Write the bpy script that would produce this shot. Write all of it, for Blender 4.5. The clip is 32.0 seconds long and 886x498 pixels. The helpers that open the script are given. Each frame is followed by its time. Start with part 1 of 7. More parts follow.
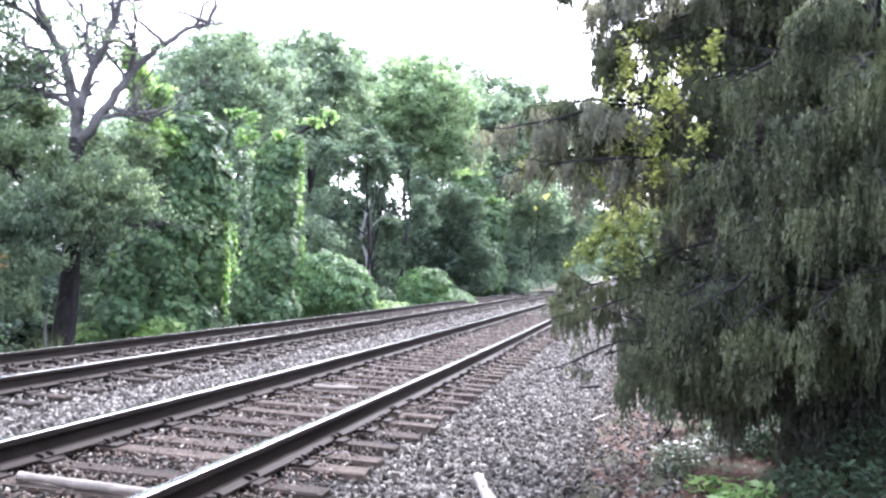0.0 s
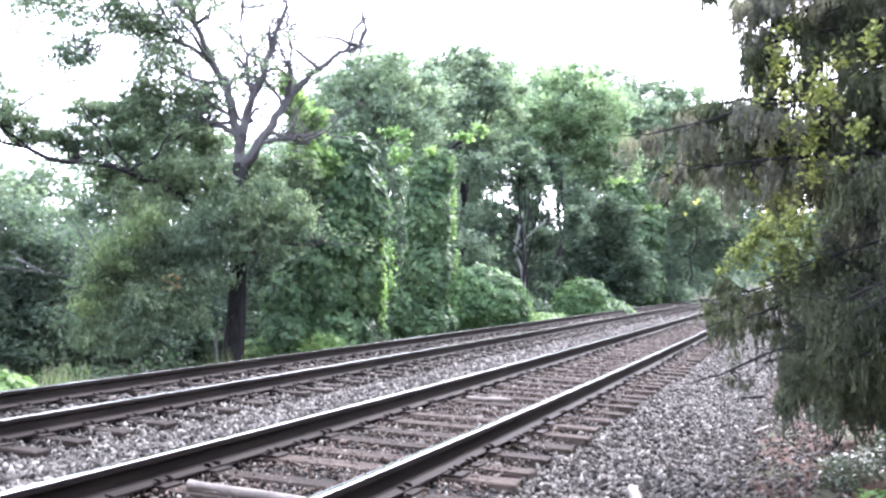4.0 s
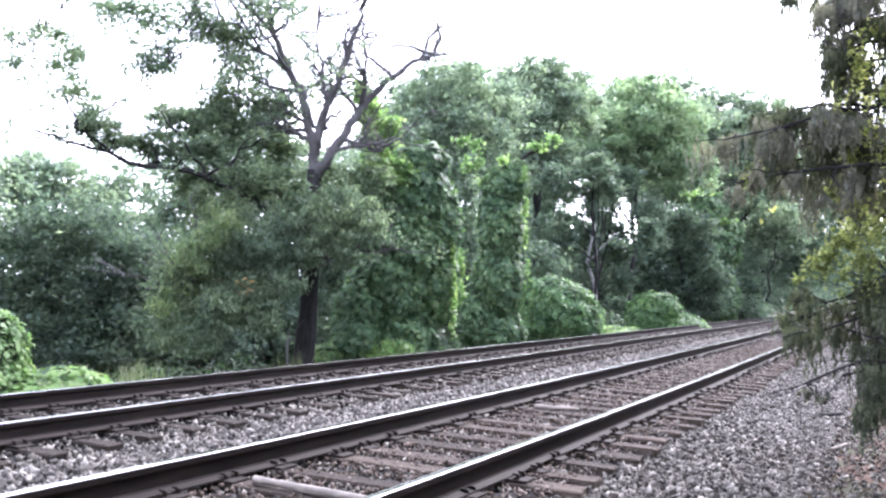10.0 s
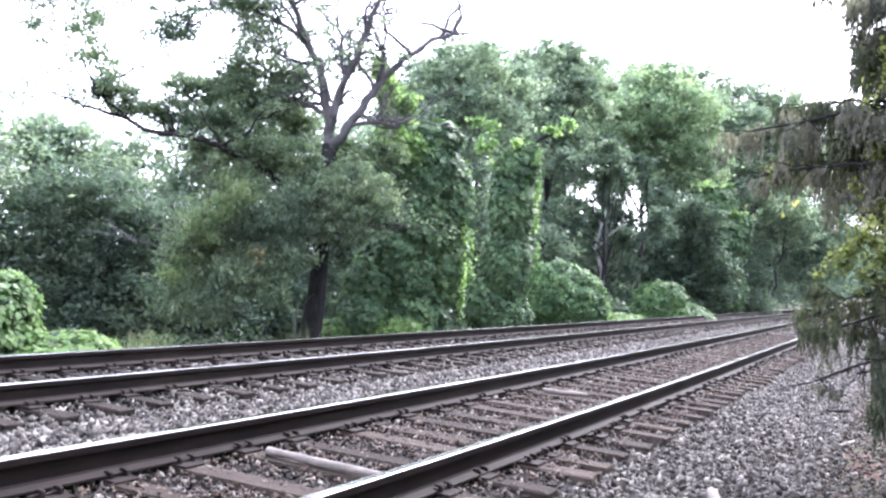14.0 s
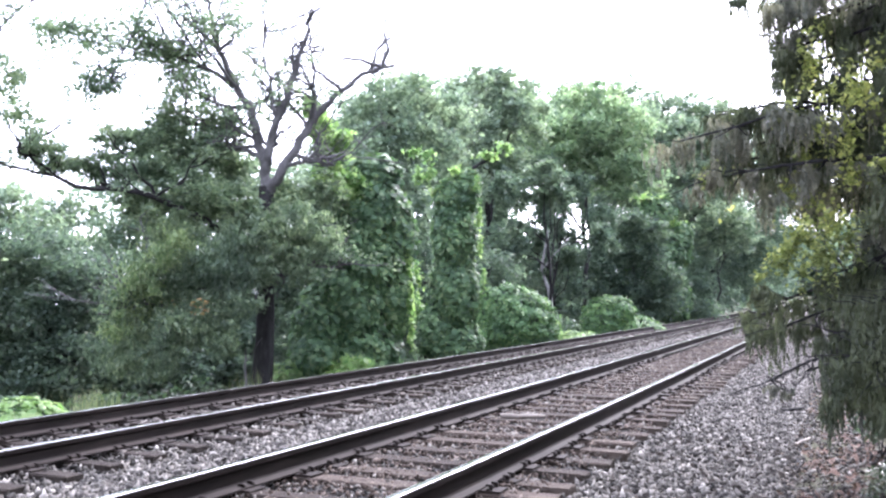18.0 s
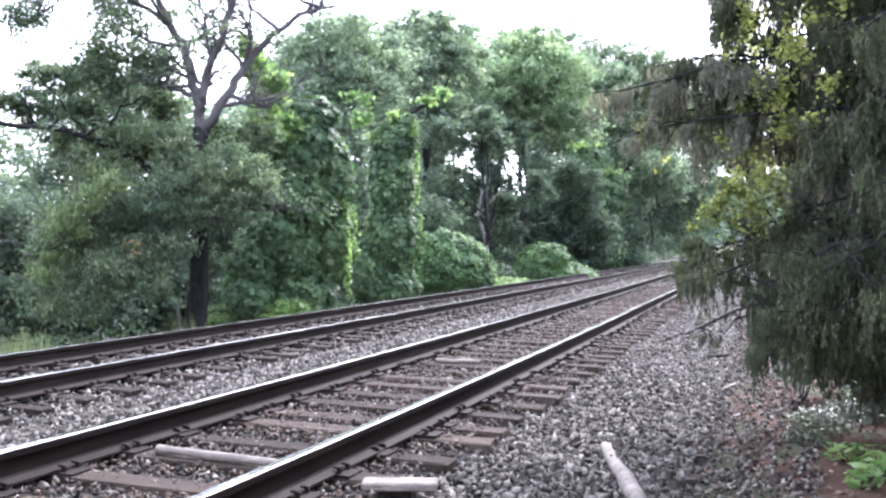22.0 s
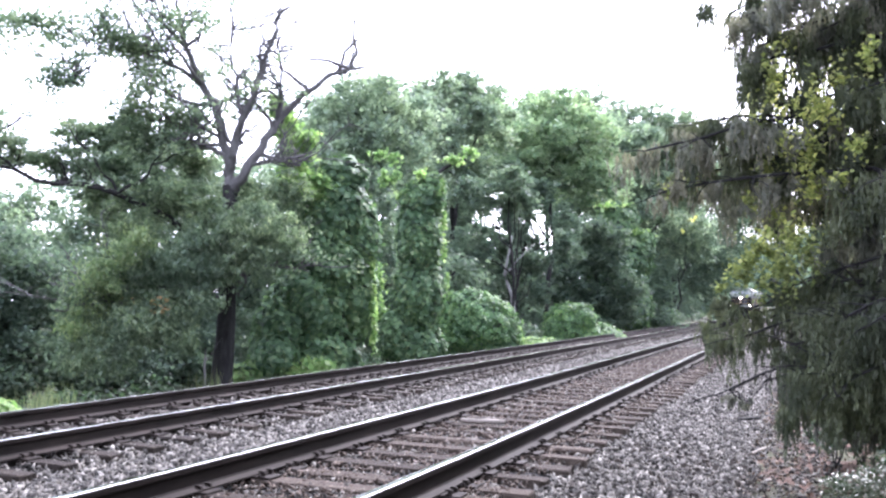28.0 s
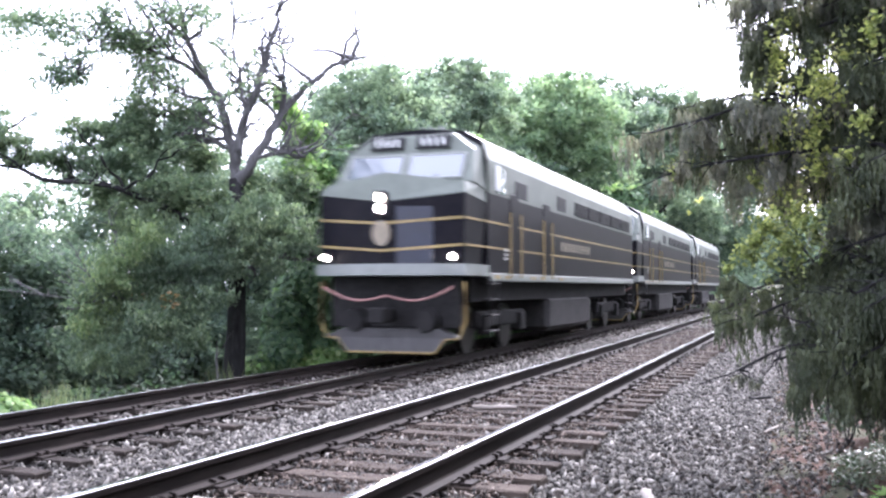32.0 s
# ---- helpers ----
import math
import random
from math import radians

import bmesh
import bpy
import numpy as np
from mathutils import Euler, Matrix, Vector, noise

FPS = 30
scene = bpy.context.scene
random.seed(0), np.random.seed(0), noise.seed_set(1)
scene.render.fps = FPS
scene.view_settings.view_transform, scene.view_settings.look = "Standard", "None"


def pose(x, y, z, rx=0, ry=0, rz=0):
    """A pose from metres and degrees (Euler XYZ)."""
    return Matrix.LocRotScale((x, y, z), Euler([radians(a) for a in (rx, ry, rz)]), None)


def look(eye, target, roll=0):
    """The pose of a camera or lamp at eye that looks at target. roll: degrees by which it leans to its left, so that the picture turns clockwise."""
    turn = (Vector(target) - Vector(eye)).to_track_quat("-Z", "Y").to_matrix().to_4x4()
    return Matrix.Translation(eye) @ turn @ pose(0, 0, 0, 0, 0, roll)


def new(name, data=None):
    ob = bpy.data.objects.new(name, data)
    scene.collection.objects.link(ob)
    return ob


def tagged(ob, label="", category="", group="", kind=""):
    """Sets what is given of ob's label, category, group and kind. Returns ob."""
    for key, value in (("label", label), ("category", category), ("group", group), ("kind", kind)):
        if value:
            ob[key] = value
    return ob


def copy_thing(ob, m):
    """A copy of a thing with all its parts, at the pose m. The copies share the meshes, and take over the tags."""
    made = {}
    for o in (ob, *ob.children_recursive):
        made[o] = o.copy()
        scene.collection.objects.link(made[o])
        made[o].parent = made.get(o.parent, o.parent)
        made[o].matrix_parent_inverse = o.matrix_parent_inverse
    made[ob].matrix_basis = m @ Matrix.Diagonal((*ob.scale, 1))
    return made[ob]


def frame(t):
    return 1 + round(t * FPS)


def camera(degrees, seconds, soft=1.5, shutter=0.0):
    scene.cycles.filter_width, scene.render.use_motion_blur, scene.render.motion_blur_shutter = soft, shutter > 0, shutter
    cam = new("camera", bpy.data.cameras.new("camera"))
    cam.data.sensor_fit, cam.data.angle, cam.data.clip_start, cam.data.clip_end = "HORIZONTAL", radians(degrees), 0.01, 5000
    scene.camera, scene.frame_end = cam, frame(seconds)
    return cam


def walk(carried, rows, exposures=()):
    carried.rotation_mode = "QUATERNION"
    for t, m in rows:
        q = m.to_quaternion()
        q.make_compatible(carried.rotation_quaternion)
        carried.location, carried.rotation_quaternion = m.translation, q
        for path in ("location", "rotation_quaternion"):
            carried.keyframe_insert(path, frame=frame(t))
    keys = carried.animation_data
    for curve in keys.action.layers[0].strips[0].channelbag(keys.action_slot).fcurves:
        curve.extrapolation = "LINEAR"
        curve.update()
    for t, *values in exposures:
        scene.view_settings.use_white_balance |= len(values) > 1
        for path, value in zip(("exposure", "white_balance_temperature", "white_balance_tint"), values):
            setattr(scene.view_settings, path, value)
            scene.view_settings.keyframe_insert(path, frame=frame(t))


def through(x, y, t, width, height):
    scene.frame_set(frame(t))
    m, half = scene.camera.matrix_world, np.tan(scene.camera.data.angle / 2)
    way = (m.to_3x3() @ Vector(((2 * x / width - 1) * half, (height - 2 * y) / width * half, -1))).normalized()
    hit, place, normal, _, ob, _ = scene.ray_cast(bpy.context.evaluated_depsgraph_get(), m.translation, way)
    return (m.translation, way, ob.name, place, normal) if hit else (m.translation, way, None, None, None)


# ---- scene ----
# seconds, sway of the eye in metres (x, y, z), yaw, pitch, roll in degrees
PATH = [
    (0, -0.034, -0.053, 0.054, 13.56, 1.12, -1.90),
    (0.5, 0.007, -0.042, 0.056, 15.04, 1.08, -3.14),
    (1, 0.027, -0.036, 0.053, 15.05, 1.03, 0.18),
    (1.5, 0.020, -0.050, 0.050, 16.41, 1.73, -1.47),
    (2, 0.026, -0.053, 0.051, 18.05, 1.70, -2.72),
    (2.5, 0.020, -0.058, 0.051, 20.02, 1.49, -3.05),
    (3, 0.028, -0.053, 0.054, 20.59, 1.16, -2.78),
    (3.5, 0.040, -0.052, 0.051, 21.29, 1.59, -1.67),
    (4, 0.052, -0.061, 0.051, 22.78, 1.65, -0.41),
    (4.5, 0.045, -0.045, 0.042, 24.64, 1.95, -0.33),
    (6.5, 0.050, -0.024, -0.022, 27.32, 3.63, -0.33),
    (7, 0.049, -0.008, -0.022, 26.12, 3.56, 0.01),
    (7.5, 0.044, 0.004, -0.026, 25.52, 3.08, 0.03),
    (8, 0.041, 0.007, -0.020, 25.17, 2.79, 0.10),
    (8.5, 0.040, 0.014, -0.013, 25.08, 2.58, -0.60),
    (9, 0.042, 0.010, -0.013, 25.48, 2.47, -1.71),
    (9.5, 0.053, 0.001, -0.010, 26.08, 2.44, -1.94),
    (10, 0.065, -0.014, -0.015, 26.99, 2.26, -1.50),
    (10.5, 0.057, -0.018, -0.015, 27.32, 2.03, -0.91),
    (11, 0.064, -0.022, -0.012, 27.60, 2.03, -0.80),
    (11.5, 0.060, -0.023, -0.012, 27.58, 2.09, -0.89),
    (12, 0.050, -0.025, -0.013, 27.47, 1.95, -1.38),
    (12.5, 0.030, -0.025, -0.017, 27.39, 1.88, -2.19),
    (13, 0.001, -0.031, -0.016, 27.42, 1.66, -2.68),
    (13.5, -0.023, -0.050, -0.021, 27.49, 1.09, -4.33),
    (15.5, -0.050, -0.007, -0.019, 25.47, 1.45, -1.20),
    (16, -0.045, 0.009, -0.017, 24.90, 1.75, -0.50),
    (16.5, -0.044, 0.017, -0.019, 24.48, 1.95, 0.03),
    (17, -0.045, 0.022, -0.017, 24.11, 2.09, 0.13),
    (17.5, -0.043, 0.023, -0.017, 24.16, 2.54, 0.36),
    (18, -0.039, 0.022, -0.019, 24.29, 2.97, 0.86),
    (18.5, -0.034, 0.022, -0.017, 24.22, 2.97, 0.90),
    (19, -0.038, 0.027, -0.020, 24.07, 3.13, 1.01),
    (19.5, -0.040, 0.023, -0.021, 23.97, 3.05, 0.84),
    (20, -0.037, 0.006, -0.020, 25.12, 2.56, 0.72),
    (20.5, -0.031, 0.010, -0.019, 25.33, 2.56, 1.06),
    (21, -0.031, 0.007, -0.024, 24.93, 2.94, 1.34),
    (21.5, -0.057, 0.017, -0.024, 23.40, 2.00, -0.04),
    (22, -0.053, 0.014, -0.005, 20.52, -0.31, 0.16),
    (22.5, -0.068, 0.038, -0.003, 21.37, 0.80, -0.71),
    (23, -0.044, 0.021, -0.006, 23.48, 1.77, -0.72),
    (23.5, -0.035, 0.024, -0.008, 24.02, 2.25, -0.50),
    (24, -0.034, 0.015, -0.012, 24.08, 2.73, -0.74),
    (24.5, -0.039, 0.013, -0.015, 23.78, 2.77, -1.06),
    (25, -0.041, 0.029, -0.018, 23.04, 2.92, -0.89),
    (25.5, -0.040, 0.033, -0.017, 22.22, 3.25, -0.81),
    (27.5, -0.049, 0.027, -0.015, 22.34, 3.20, -0.52),
    (28, -0.048, 0.027, -0.013, 22.09, 3.16, -0.31),
    (28.5, -0.047, 0.029, -0.015, 22.27, 3.07, -0.50),
    (29, -0.047, 0.024, -0.014, 22.25, 3.32, -0.14),
    (29.5, -0.042, 0.025, -0.015, 22.75, 3.53, -0.90),
    (30, -0.035, 0.018, -0.014, 23.21, 3.38, -0.91),
    (30.5, -0.037, 0.022, -0.013, 23.07, 3.11, -0.11),
    (31, -0.040, 0.028, -0.016, 22.72, 2.96, 0.05),
    (31.5, -0.046, 0.018, -0.013, 22.70, 2.74, 0.27),
    (32, -0.027, 0.028, -0.003, 22.68, 2.40, 1.26),
]
EYE = (0.0, 0.0, 1.133)
cam = camera(49.0, 32.0, soft=2.4, shutter=0.3)
walk(cam, [(t, pose(EYE[0] + x, EYE[1] + y, EYE[2] + z, 90 + pitch, roll, yaw)) for t, x, y, z, yaw, pitch, roll in PATH],
     exposures=[(0, 2.88, 5800, 22), (2, 2.92, 5800, 22), (4, 2.78, 5800, 22), (7, 2.32, 5800, 23), (8, 2.38, 5800, 23), (9.5, 2.50, 5800, 23), (13, 2.55, 5800, 23), (21, 2.56, 5800, 23), (22, 2.46, 5800, 23), (23.5, 2.60, 5800, 23), (28, 2.50, 5800, 23), (32, 2.48, 5800, 23)])

# ---------------------------------------------------------------- light
world = bpy.data.worlds.new("world")
scene.world = world
world.use_nodes = True
wn, wl = world.node_tree.nodes, world.node_tree.links
sky = wn.new("ShaderNodeTexSky")
sky.sky_type, sky.sun_disc = "NISHITA", False
SUN_EL, SUN_AZ = 42.0, 8.0          # elevation; degrees clockwise from +y
sky.sun_elevation, sky.sun_rotation = radians(SUN_EL), radians(SUN_AZ)
sky.air_density, sky.dust_density, sky.ozone_density = 1.2, 4.0, 1.0
cloud = wn.new("ShaderNodeMix")
cloud.data_type = "RGBA"
cloud.inputs[0].default_value = 0.75
cloud.inputs[7].default_value = (9.2, 9.5, 10.0, 1.0)   # high thin overcast
bg = wn["Background"]
bg.inputs["Strength"].default_value = 0.12
wl.new(sky.outputs[0], cloud.inputs[6])
wl.new(cloud.outputs[2], bg.inputs["Color"])
sun = new("sun", bpy.data.lights.new("sun", "SUN"))
sun.data.energy, sun.data.angle, sun.data.color = 2.0, radians(11), (1.0, 0.96, 0.9)
sd = Vector((math.sin(radians(SUN_AZ)) * math.cos(radians(SUN_EL)), math.cos(radians(SUN_AZ)) * math.cos(radians(SUN_EL)), math.sin(radians(SUN_EL))))
sun.matrix_world = look(sd * 100, (0, 0, 0))

# ---------------------------------------------------------------- materials


def material(name, rough=0.8, metal=0.0):
    m = bpy.data.materials.new(name)
    m.use_nodes = True
    b = m.node_tree.nodes["Principled BSDF"]
    b.inputs["Roughness"].default_value, b.inputs["Metallic"].default_value = rough, metal
    return m, m.node_tree.nodes, m.node_tree.links, b


def ramp(nodes, links, fac, stops):
    r = nodes.new("ShaderNodeValToRGB")
    while len(r.color_ramp.elements) < len(stops):
        r.color_ramp.elements.new(0.5)
    for e, (p, c) in zip(r.color_ramp.elements, stops):
        e.position, e.color = p, (*c, 1)
    links.new(fac, r.inputs[0])
    return r.outputs[0]


def tex_noise(nodes, links, scale, detail=4, rough=0.6, stretch=None):
    n = nodes.new("ShaderNodeTexNoise")
    n.inputs["Scale"].default_value, n.inputs["Detail"].default_value, n.inputs["Roughness"].default_value = scale, detail, rough
    co = nodes.new("ShaderNodeTexCoord")
    src = co.outputs["Object"]
    if stretch:
        mp = nodes.new("ShaderNodeMapping")
        mp.inputs["Scale"].default_value = stretch
        links.new(src, mp.inputs[0])
        src = mp.outputs[0]
    links.new(src, n.inputs["Vector"])
    return n.outputs["Fac"]


def mix_rgb(nodes, links, fac, a, b, mode="MIX"):
    m = nodes.new("ShaderNodeMix")
    m.data_type, m.blend_type = "RGBA", mode
    for s, v in ((0, fac), (6, a), (7, b)):
        if isinstance(v, (int, float)):
            m.inputs[s].default_value = v
        elif isinstance(v, tuple):
            m.inputs[s].default_value = (*v, 1)
        else:
            links.new(v, m.inputs[s])
    return m.outputs[2]


def bump(nodes, links, b, height, strength=0.4, dist=0.02):
    u = nodes.new("ShaderNodeBump")
    u.inputs["Strength"].default_value, u.inputs["Distance"].default_value = strength, dist
    links.new(height, u.inputs["Height"])
    links.new(u.outputs[0], b.inputs["Normal"])


def grainy(name, stops, scale, rough=0.8, metal=0.0, stretch=None, big=1.2, bump_s=0.4, dist=0.01, per_object=False, dark=0.55, gloss=0.5):
    """Two scales of noise over a ramp of colours, with relief."""
    m, n, l, b = material(name, rough, metal)
    fine = tex_noise(n, l, scale, 6, 0.65, stretch)
    col = ramp(n, l, fine, stops)
    large = tex_noise(n, l, big, 3)
    shade = ramp(n, l, large, [(0.3, (dark,) * 3), (0.7, (1, 1, 1))])
    col = mix_rgb(n, l, 1.0, col, shade, "MULTIPLY")
    if per_object:
        oi = n.new("ShaderNodeObjectInfo")
        tone = ramp(n, l, oi.outputs["Random"], [(0.0, (0.6, 0.58, 0.56)), (1.0, (1.25, 1.2, 1.15))])
        col = mix_rgb(n, l, 1.0, col, tone, "MULTIPLY")
    l.new(col, b.inputs["Base Color"])
    b.inputs["Specular IOR Level"].default_value = gloss
    bump(n, l, b, fine, bump_s, dist)
    return m


def stone_material(name, stops):
    m, n, l, b = material(name, 0.75)
    b.inputs["Specular IOR Level"].default_value = 0.25
    geo = n.new("ShaderNodeNewGeometry")
    col = ramp(n, l, geo.outputs["Random Per Island"], stops)
    fine = tex_noise(n, l, 60.0, 4)
    col = mix_rgb(n, l, 1.0, col, ramp(n, l, fine, [(0.3, (0.75,) * 3), (0.7, (1.1,) * 3)]), "MULTIPLY")
    l.new(col, b.inputs["Base Color"])
    bump(n, l, b, fine, 0.3, 0.005)
    return m


def leaf_material(name, stops, through=0.45, rough=0.55, patch_scale=0.9, patch_dark=0.78):
    """Leaves: each island takes its own tone; part of the light passes through."""
    m, n, l, b = material(name, rough)
    geo = n.new("ShaderNodeNewGeometry")
    col = ramp(n, l, geo.outputs["Random Per Island"], stops)
    patch = tex_noise(n, l, patch_scale, 2)
    col = mix_rgb(n, l, 1.0, col, ramp(n, l, patch, [(0.35, (patch_dark, patch_dark * 1.05, patch_dark * 1.05)), (0.65, (1.2, 1.15, 1.0))]), "MULTIPLY")
    l.new(col, b.inputs["Base Color"])
    b.inputs["Specular IOR Level"].default_value = 0.35
    tr = n.new("ShaderNodeBsdfTranslucent")
    warm = mix_rgb(n, l, 1.0, col, (1.25, 1.3, 0.95), "MULTIPLY")
    l.new(warm, tr.inputs["Color"])
    mx = n.new("ShaderNodeMixShader")
    mx.inputs[0].default_value = through
    l.new(b.outputs[0], mx.inputs[1])
    l.new(tr.outputs[0], mx.inputs[2])
    l.new(mx.outputs[0], n["Material Output"].inputs["Surface"])
    return m


M_KUDZU = leaf_material("kudzu_leaf", [(0, (0.0425, 0.0889, 0.0464)), (0.5, (0.0773, 0.1468, 0.0734)), (0.85, (0.1198, 0.2009, 0.0966)), (1, (0.1777, 0.2473, 0.1352))])
# sun on the kudzu is put into these two brighter leaf colours
M_KUDZU_LIT = leaf_material("bright_sun_toned_kudzu_leaf", [(0.0, (0.108, 0.203, 0.081)), (0.6, (0.190, 0.304, 0.123)), (1.0, (0.298, 0.385, 0.217))], 0.55)
M_KUDZU_MID = leaf_material("sun_toned_kudzu_leaf", [(0, (0.0566, 0.1148, 0.0558)), (0.5, (0.1041, 0.1968, 0.0886)), (0.85, (0.1509, 0.2624, 0.1107)), (1, (0.2263, 0.3280, 0.1665))], 0.5)
M_OAK = leaf_material("oak_leaf", [(0, (0.0792, 0.1173, 0.0869)), (0.6, (0.1252, 0.1738, 0.1277)), (1, (0.1916, 0.2444, 0.1877))], 0.6)
# oak leaf again, lightened as if lit by the sun
M_OAK_LIT = leaf_material("sun_toned_oak_leaf", [(0, (0.1076, 0.1601, 0.0870)), (0.6, (0.1598, 0.2190, 0.1235)), (1, (0.2327, 0.2797, 0.1842))], 0.6)
# haze over the distant wood is put into these two pale, cool colours
M_FAR = leaf_material("haze_toned_leaf", [(0, (0.1080, 0.1519, 0.1274)), (0.6, (0.1620, 0.2185, 0.1782)), (1, (0.2370, 0.3018, 0.2560))], 0.6)
M_FAR_LIT = leaf_material("haze_toned_light_leaf", [(0, (0.1203, 0.1825, 0.1273)), (0.6, (0.1735, 0.2506, 0.1691)), (1, (0.2460, 0.3108, 0.2323))], 0.6)
# leaf colour darkened to hold the shade in and under foliage
M_SHADE = leaf_material("shade_toned_leaf", [(0, (0.0599, 0.0924, 0.0785)), (0.6, (0.0924, 0.1355, 0.1143)), (1, (0.1344, 0.1837, 0.1536))], 0.58)
M_ORANGE = leaf_material("dying_leaf", [(0.0, (0.14, 0.1, 0.05)), (1.0, (0.26, 0.18, 0.09))])
M_NEEDLE = leaf_material("drooping_needle", [(0, (0.0530, 0.0657, 0.0387)), (0.5, (0.0680, 0.0827, 0.0499)), (1, (0.0900, 0.1071, 0.0645))], 0.35, patch_scale=2.2, patch_dark=0.6)
# needle colour darkened for the shade inside the tree
M_NEEDLE_DARK = leaf_material("shade_toned_needle", [(0.0, (0.025, 0.027, 0.020)), (1.0, (0.042, 0.045, 0.032))], 0.25)
M_YELLOW = leaf_material("yellow_green_leaf", [(0, (0.1298, 0.1633, 0.0691)), (0.6, (0.2290, 0.2671, 0.1076)), (1, (0.4121, 0.4305, 0.1844))], 0.6)
# paler needle copy: haze round the outer tips is put into it
M_NEEDLE_PALE = leaf_material("haze_toned_needle", [(0.0, (0.125, 0.13, 0.112)), (1.0, (0.19, 0.19, 0.165))], 0.45, patch_scale=2.0, patch_dark=0.7)
# deep shade near the ground is put into this weed colour
M_WEED = leaf_material("shade_toned_weed", [(0.0, (0.022, 0.045, 0.03)), (0.6, (0.045, 0.078, 0.05)), (1.0, (0.07, 0.11, 0.07))])
M_IVY = leaf_material("ivy_leaf", [(0, (0.0263, 0.0446, 0.0236)), (0.6, (0.0577, 0.0814, 0.0499)), (1, (0.1155, 0.1365, 0.0998))], 0.2, 0.4)
M_GRASS = leaf_material("pale_grass", [(0, (0.1050, 0.1500, 0.0600)), (1, (0.2250, 0.2550, 0.1500))], 0.4)
M_BARK = grainy("bark", [(0.3, (0.0123, 0.0115, 0.0121)), (0.6, (0.0296, 0.0286, 0.0290)), (0.8, (0.0542, 0.0538, 0.0544))], 14, 0.9, stretch=(1, 1, 0.25), bump_s=0.8, dist=0.03, gloss=0.2)
M_DEADWOOD = grainy("grey_deadwood", [(0.3, (0.0570, 0.0540, 0.0554)), (0.6, (0.1026, 0.0990, 0.1008)), (0.8, (0.1539, 0.1500, 0.1543))], 12, 0.9, stretch=(1, 1, 0.3), bump_s=0.6, dist=0.02)
M_SILVERED = grainy("silvered_wood", [(0.3, (0.15, 0.148, 0.145)), (0.6, (0.25, 0.247, 0.243)), (0.8, (0.34, 0.336, 0.33))], 14, 0.9, stretch=(1, 1, 0.3), bump_s=0.6, dist=0.02)
M_GROUND = grainy("ground_litter", [(0.3, (0.03, 0.034, 0.02)), (0.5, (0.06, 0.062, 0.036)), (0.7, (0.1, 0.095, 0.06))], 9, 0.95, bump_s=0.7, dist=0.05)
# bed much darker than its stones: shade in the gaps is put into colour
M_BED = grainy("ballast_bed", [(0.3, (0.009, 0.009, 0.009)), (0.5, (0.026, 0.025, 0.025)), (0.7, (0.064, 0.061, 0.061))], 22, 0.9, bump_s=1.0, dist=0.04)
M_STONE = stone_material("ballast_stone", [(0, (0.0169, 0.0155, 0.0138)), (0.35, (0.0462, 0.0422, 0.0379)), (0.62, (0.0962, 0.0881, 0.0778)), (0.88, (0.1655, 0.1532, 0.1363)), (1, (0.2540, 0.2383, 0.2133))])
M_STONE_ONE = grainy("single_stone", [(0.3, (0.0375, 0.0329, 0.0293)), (0.5, (0.0632, 0.0553, 0.0488)), (0.7, (0.0963, 0.0861, 0.0736))], 30, 0.8, bump_s=0.4, dist=0.005, per_object=True)
M_TIE = grainy("weathered_tie", [(0.3, (0.0282, 0.0215, 0.0177)), (0.55, (0.0618, 0.0505, 0.0424)), (0.75, (0.1031, 0.0888, 0.0771))], 10, 0.9, stretch=(1, 12, 6), bump_s=0.7, dist=0.015, per_object=True, gloss=0.25)
M_SOIL = grainy("red_brown_litter", [(0.3, (0.048, 0.027, 0.018)), (0.5, (0.090, 0.053, 0.039)), (0.7, (0.133, 0.085, 0.068))], 30, 0.95, bump_s=0.8, dist=0.03)
M_WHITEWOOD = grainy("bleached_wood", [(0.3, (0.1777, 0.1530, 0.1320)), (0.6, (0.2811, 0.2465, 0.2134)), (0.8, (0.3518, 0.3102, 0.2680))], 12, 0.85, stretch=(0.4, 6, 6), big=7, dark=0.42, bump_s=0.7, dist=0.01)
M_TIE_DARK = grainy("creosoted_tie", [(0.3, (0.0156, 0.0117, 0.0087)), (0.55, (0.0323, 0.0263, 0.0224)), (0.75, (0.0645, 0.0537, 0.0459))], 10, 0.85, stretch=(1, 12, 6), bump_s=0.7, dist=0.015, per_object=True, gloss=0.2)
M_FINES = stone_material("brown_fines", [(0, (0.0276, 0.0195, 0.0148)), (0.5, (0.0732, 0.0540, 0.0430)), (0.9, (0.1244, 0.0998, 0.0832)), (1, (0.2032, 0.1777, 0.1572))])
M_RUST = grainy("rail_rust", [(0.3, (0.0118, 0.0084, 0.0079)), (0.6, (0.0234, 0.0176, 0.0150)), (0.8, (0.0407, 0.0288, 0.0236))], 20, 0.75, 0.0, stretch=(1, 0.1, 1), bump_s=0.2, dist=0.004, gloss=0.15)
M_STEEL = grainy("worn_steel", [(0.3, (0.6348, 0.6348, 0.6532)), (0.7, (0.8176, 0.8176, 0.8268))], 8, 0.19, 1.0, stretch=(6, 0.05, 1), bump_s=0.05, dist=0.001)

for m in (M_BED, M_STONE, M_STONE_ONE, M_GROUND, M_SOIL, M_FINES, M_TIE, M_TIE_DARK, M_BARK):
    m.node_tree.nodes["Principled BSDF"].inputs["Specular IOR Level"].default_value = 0.15

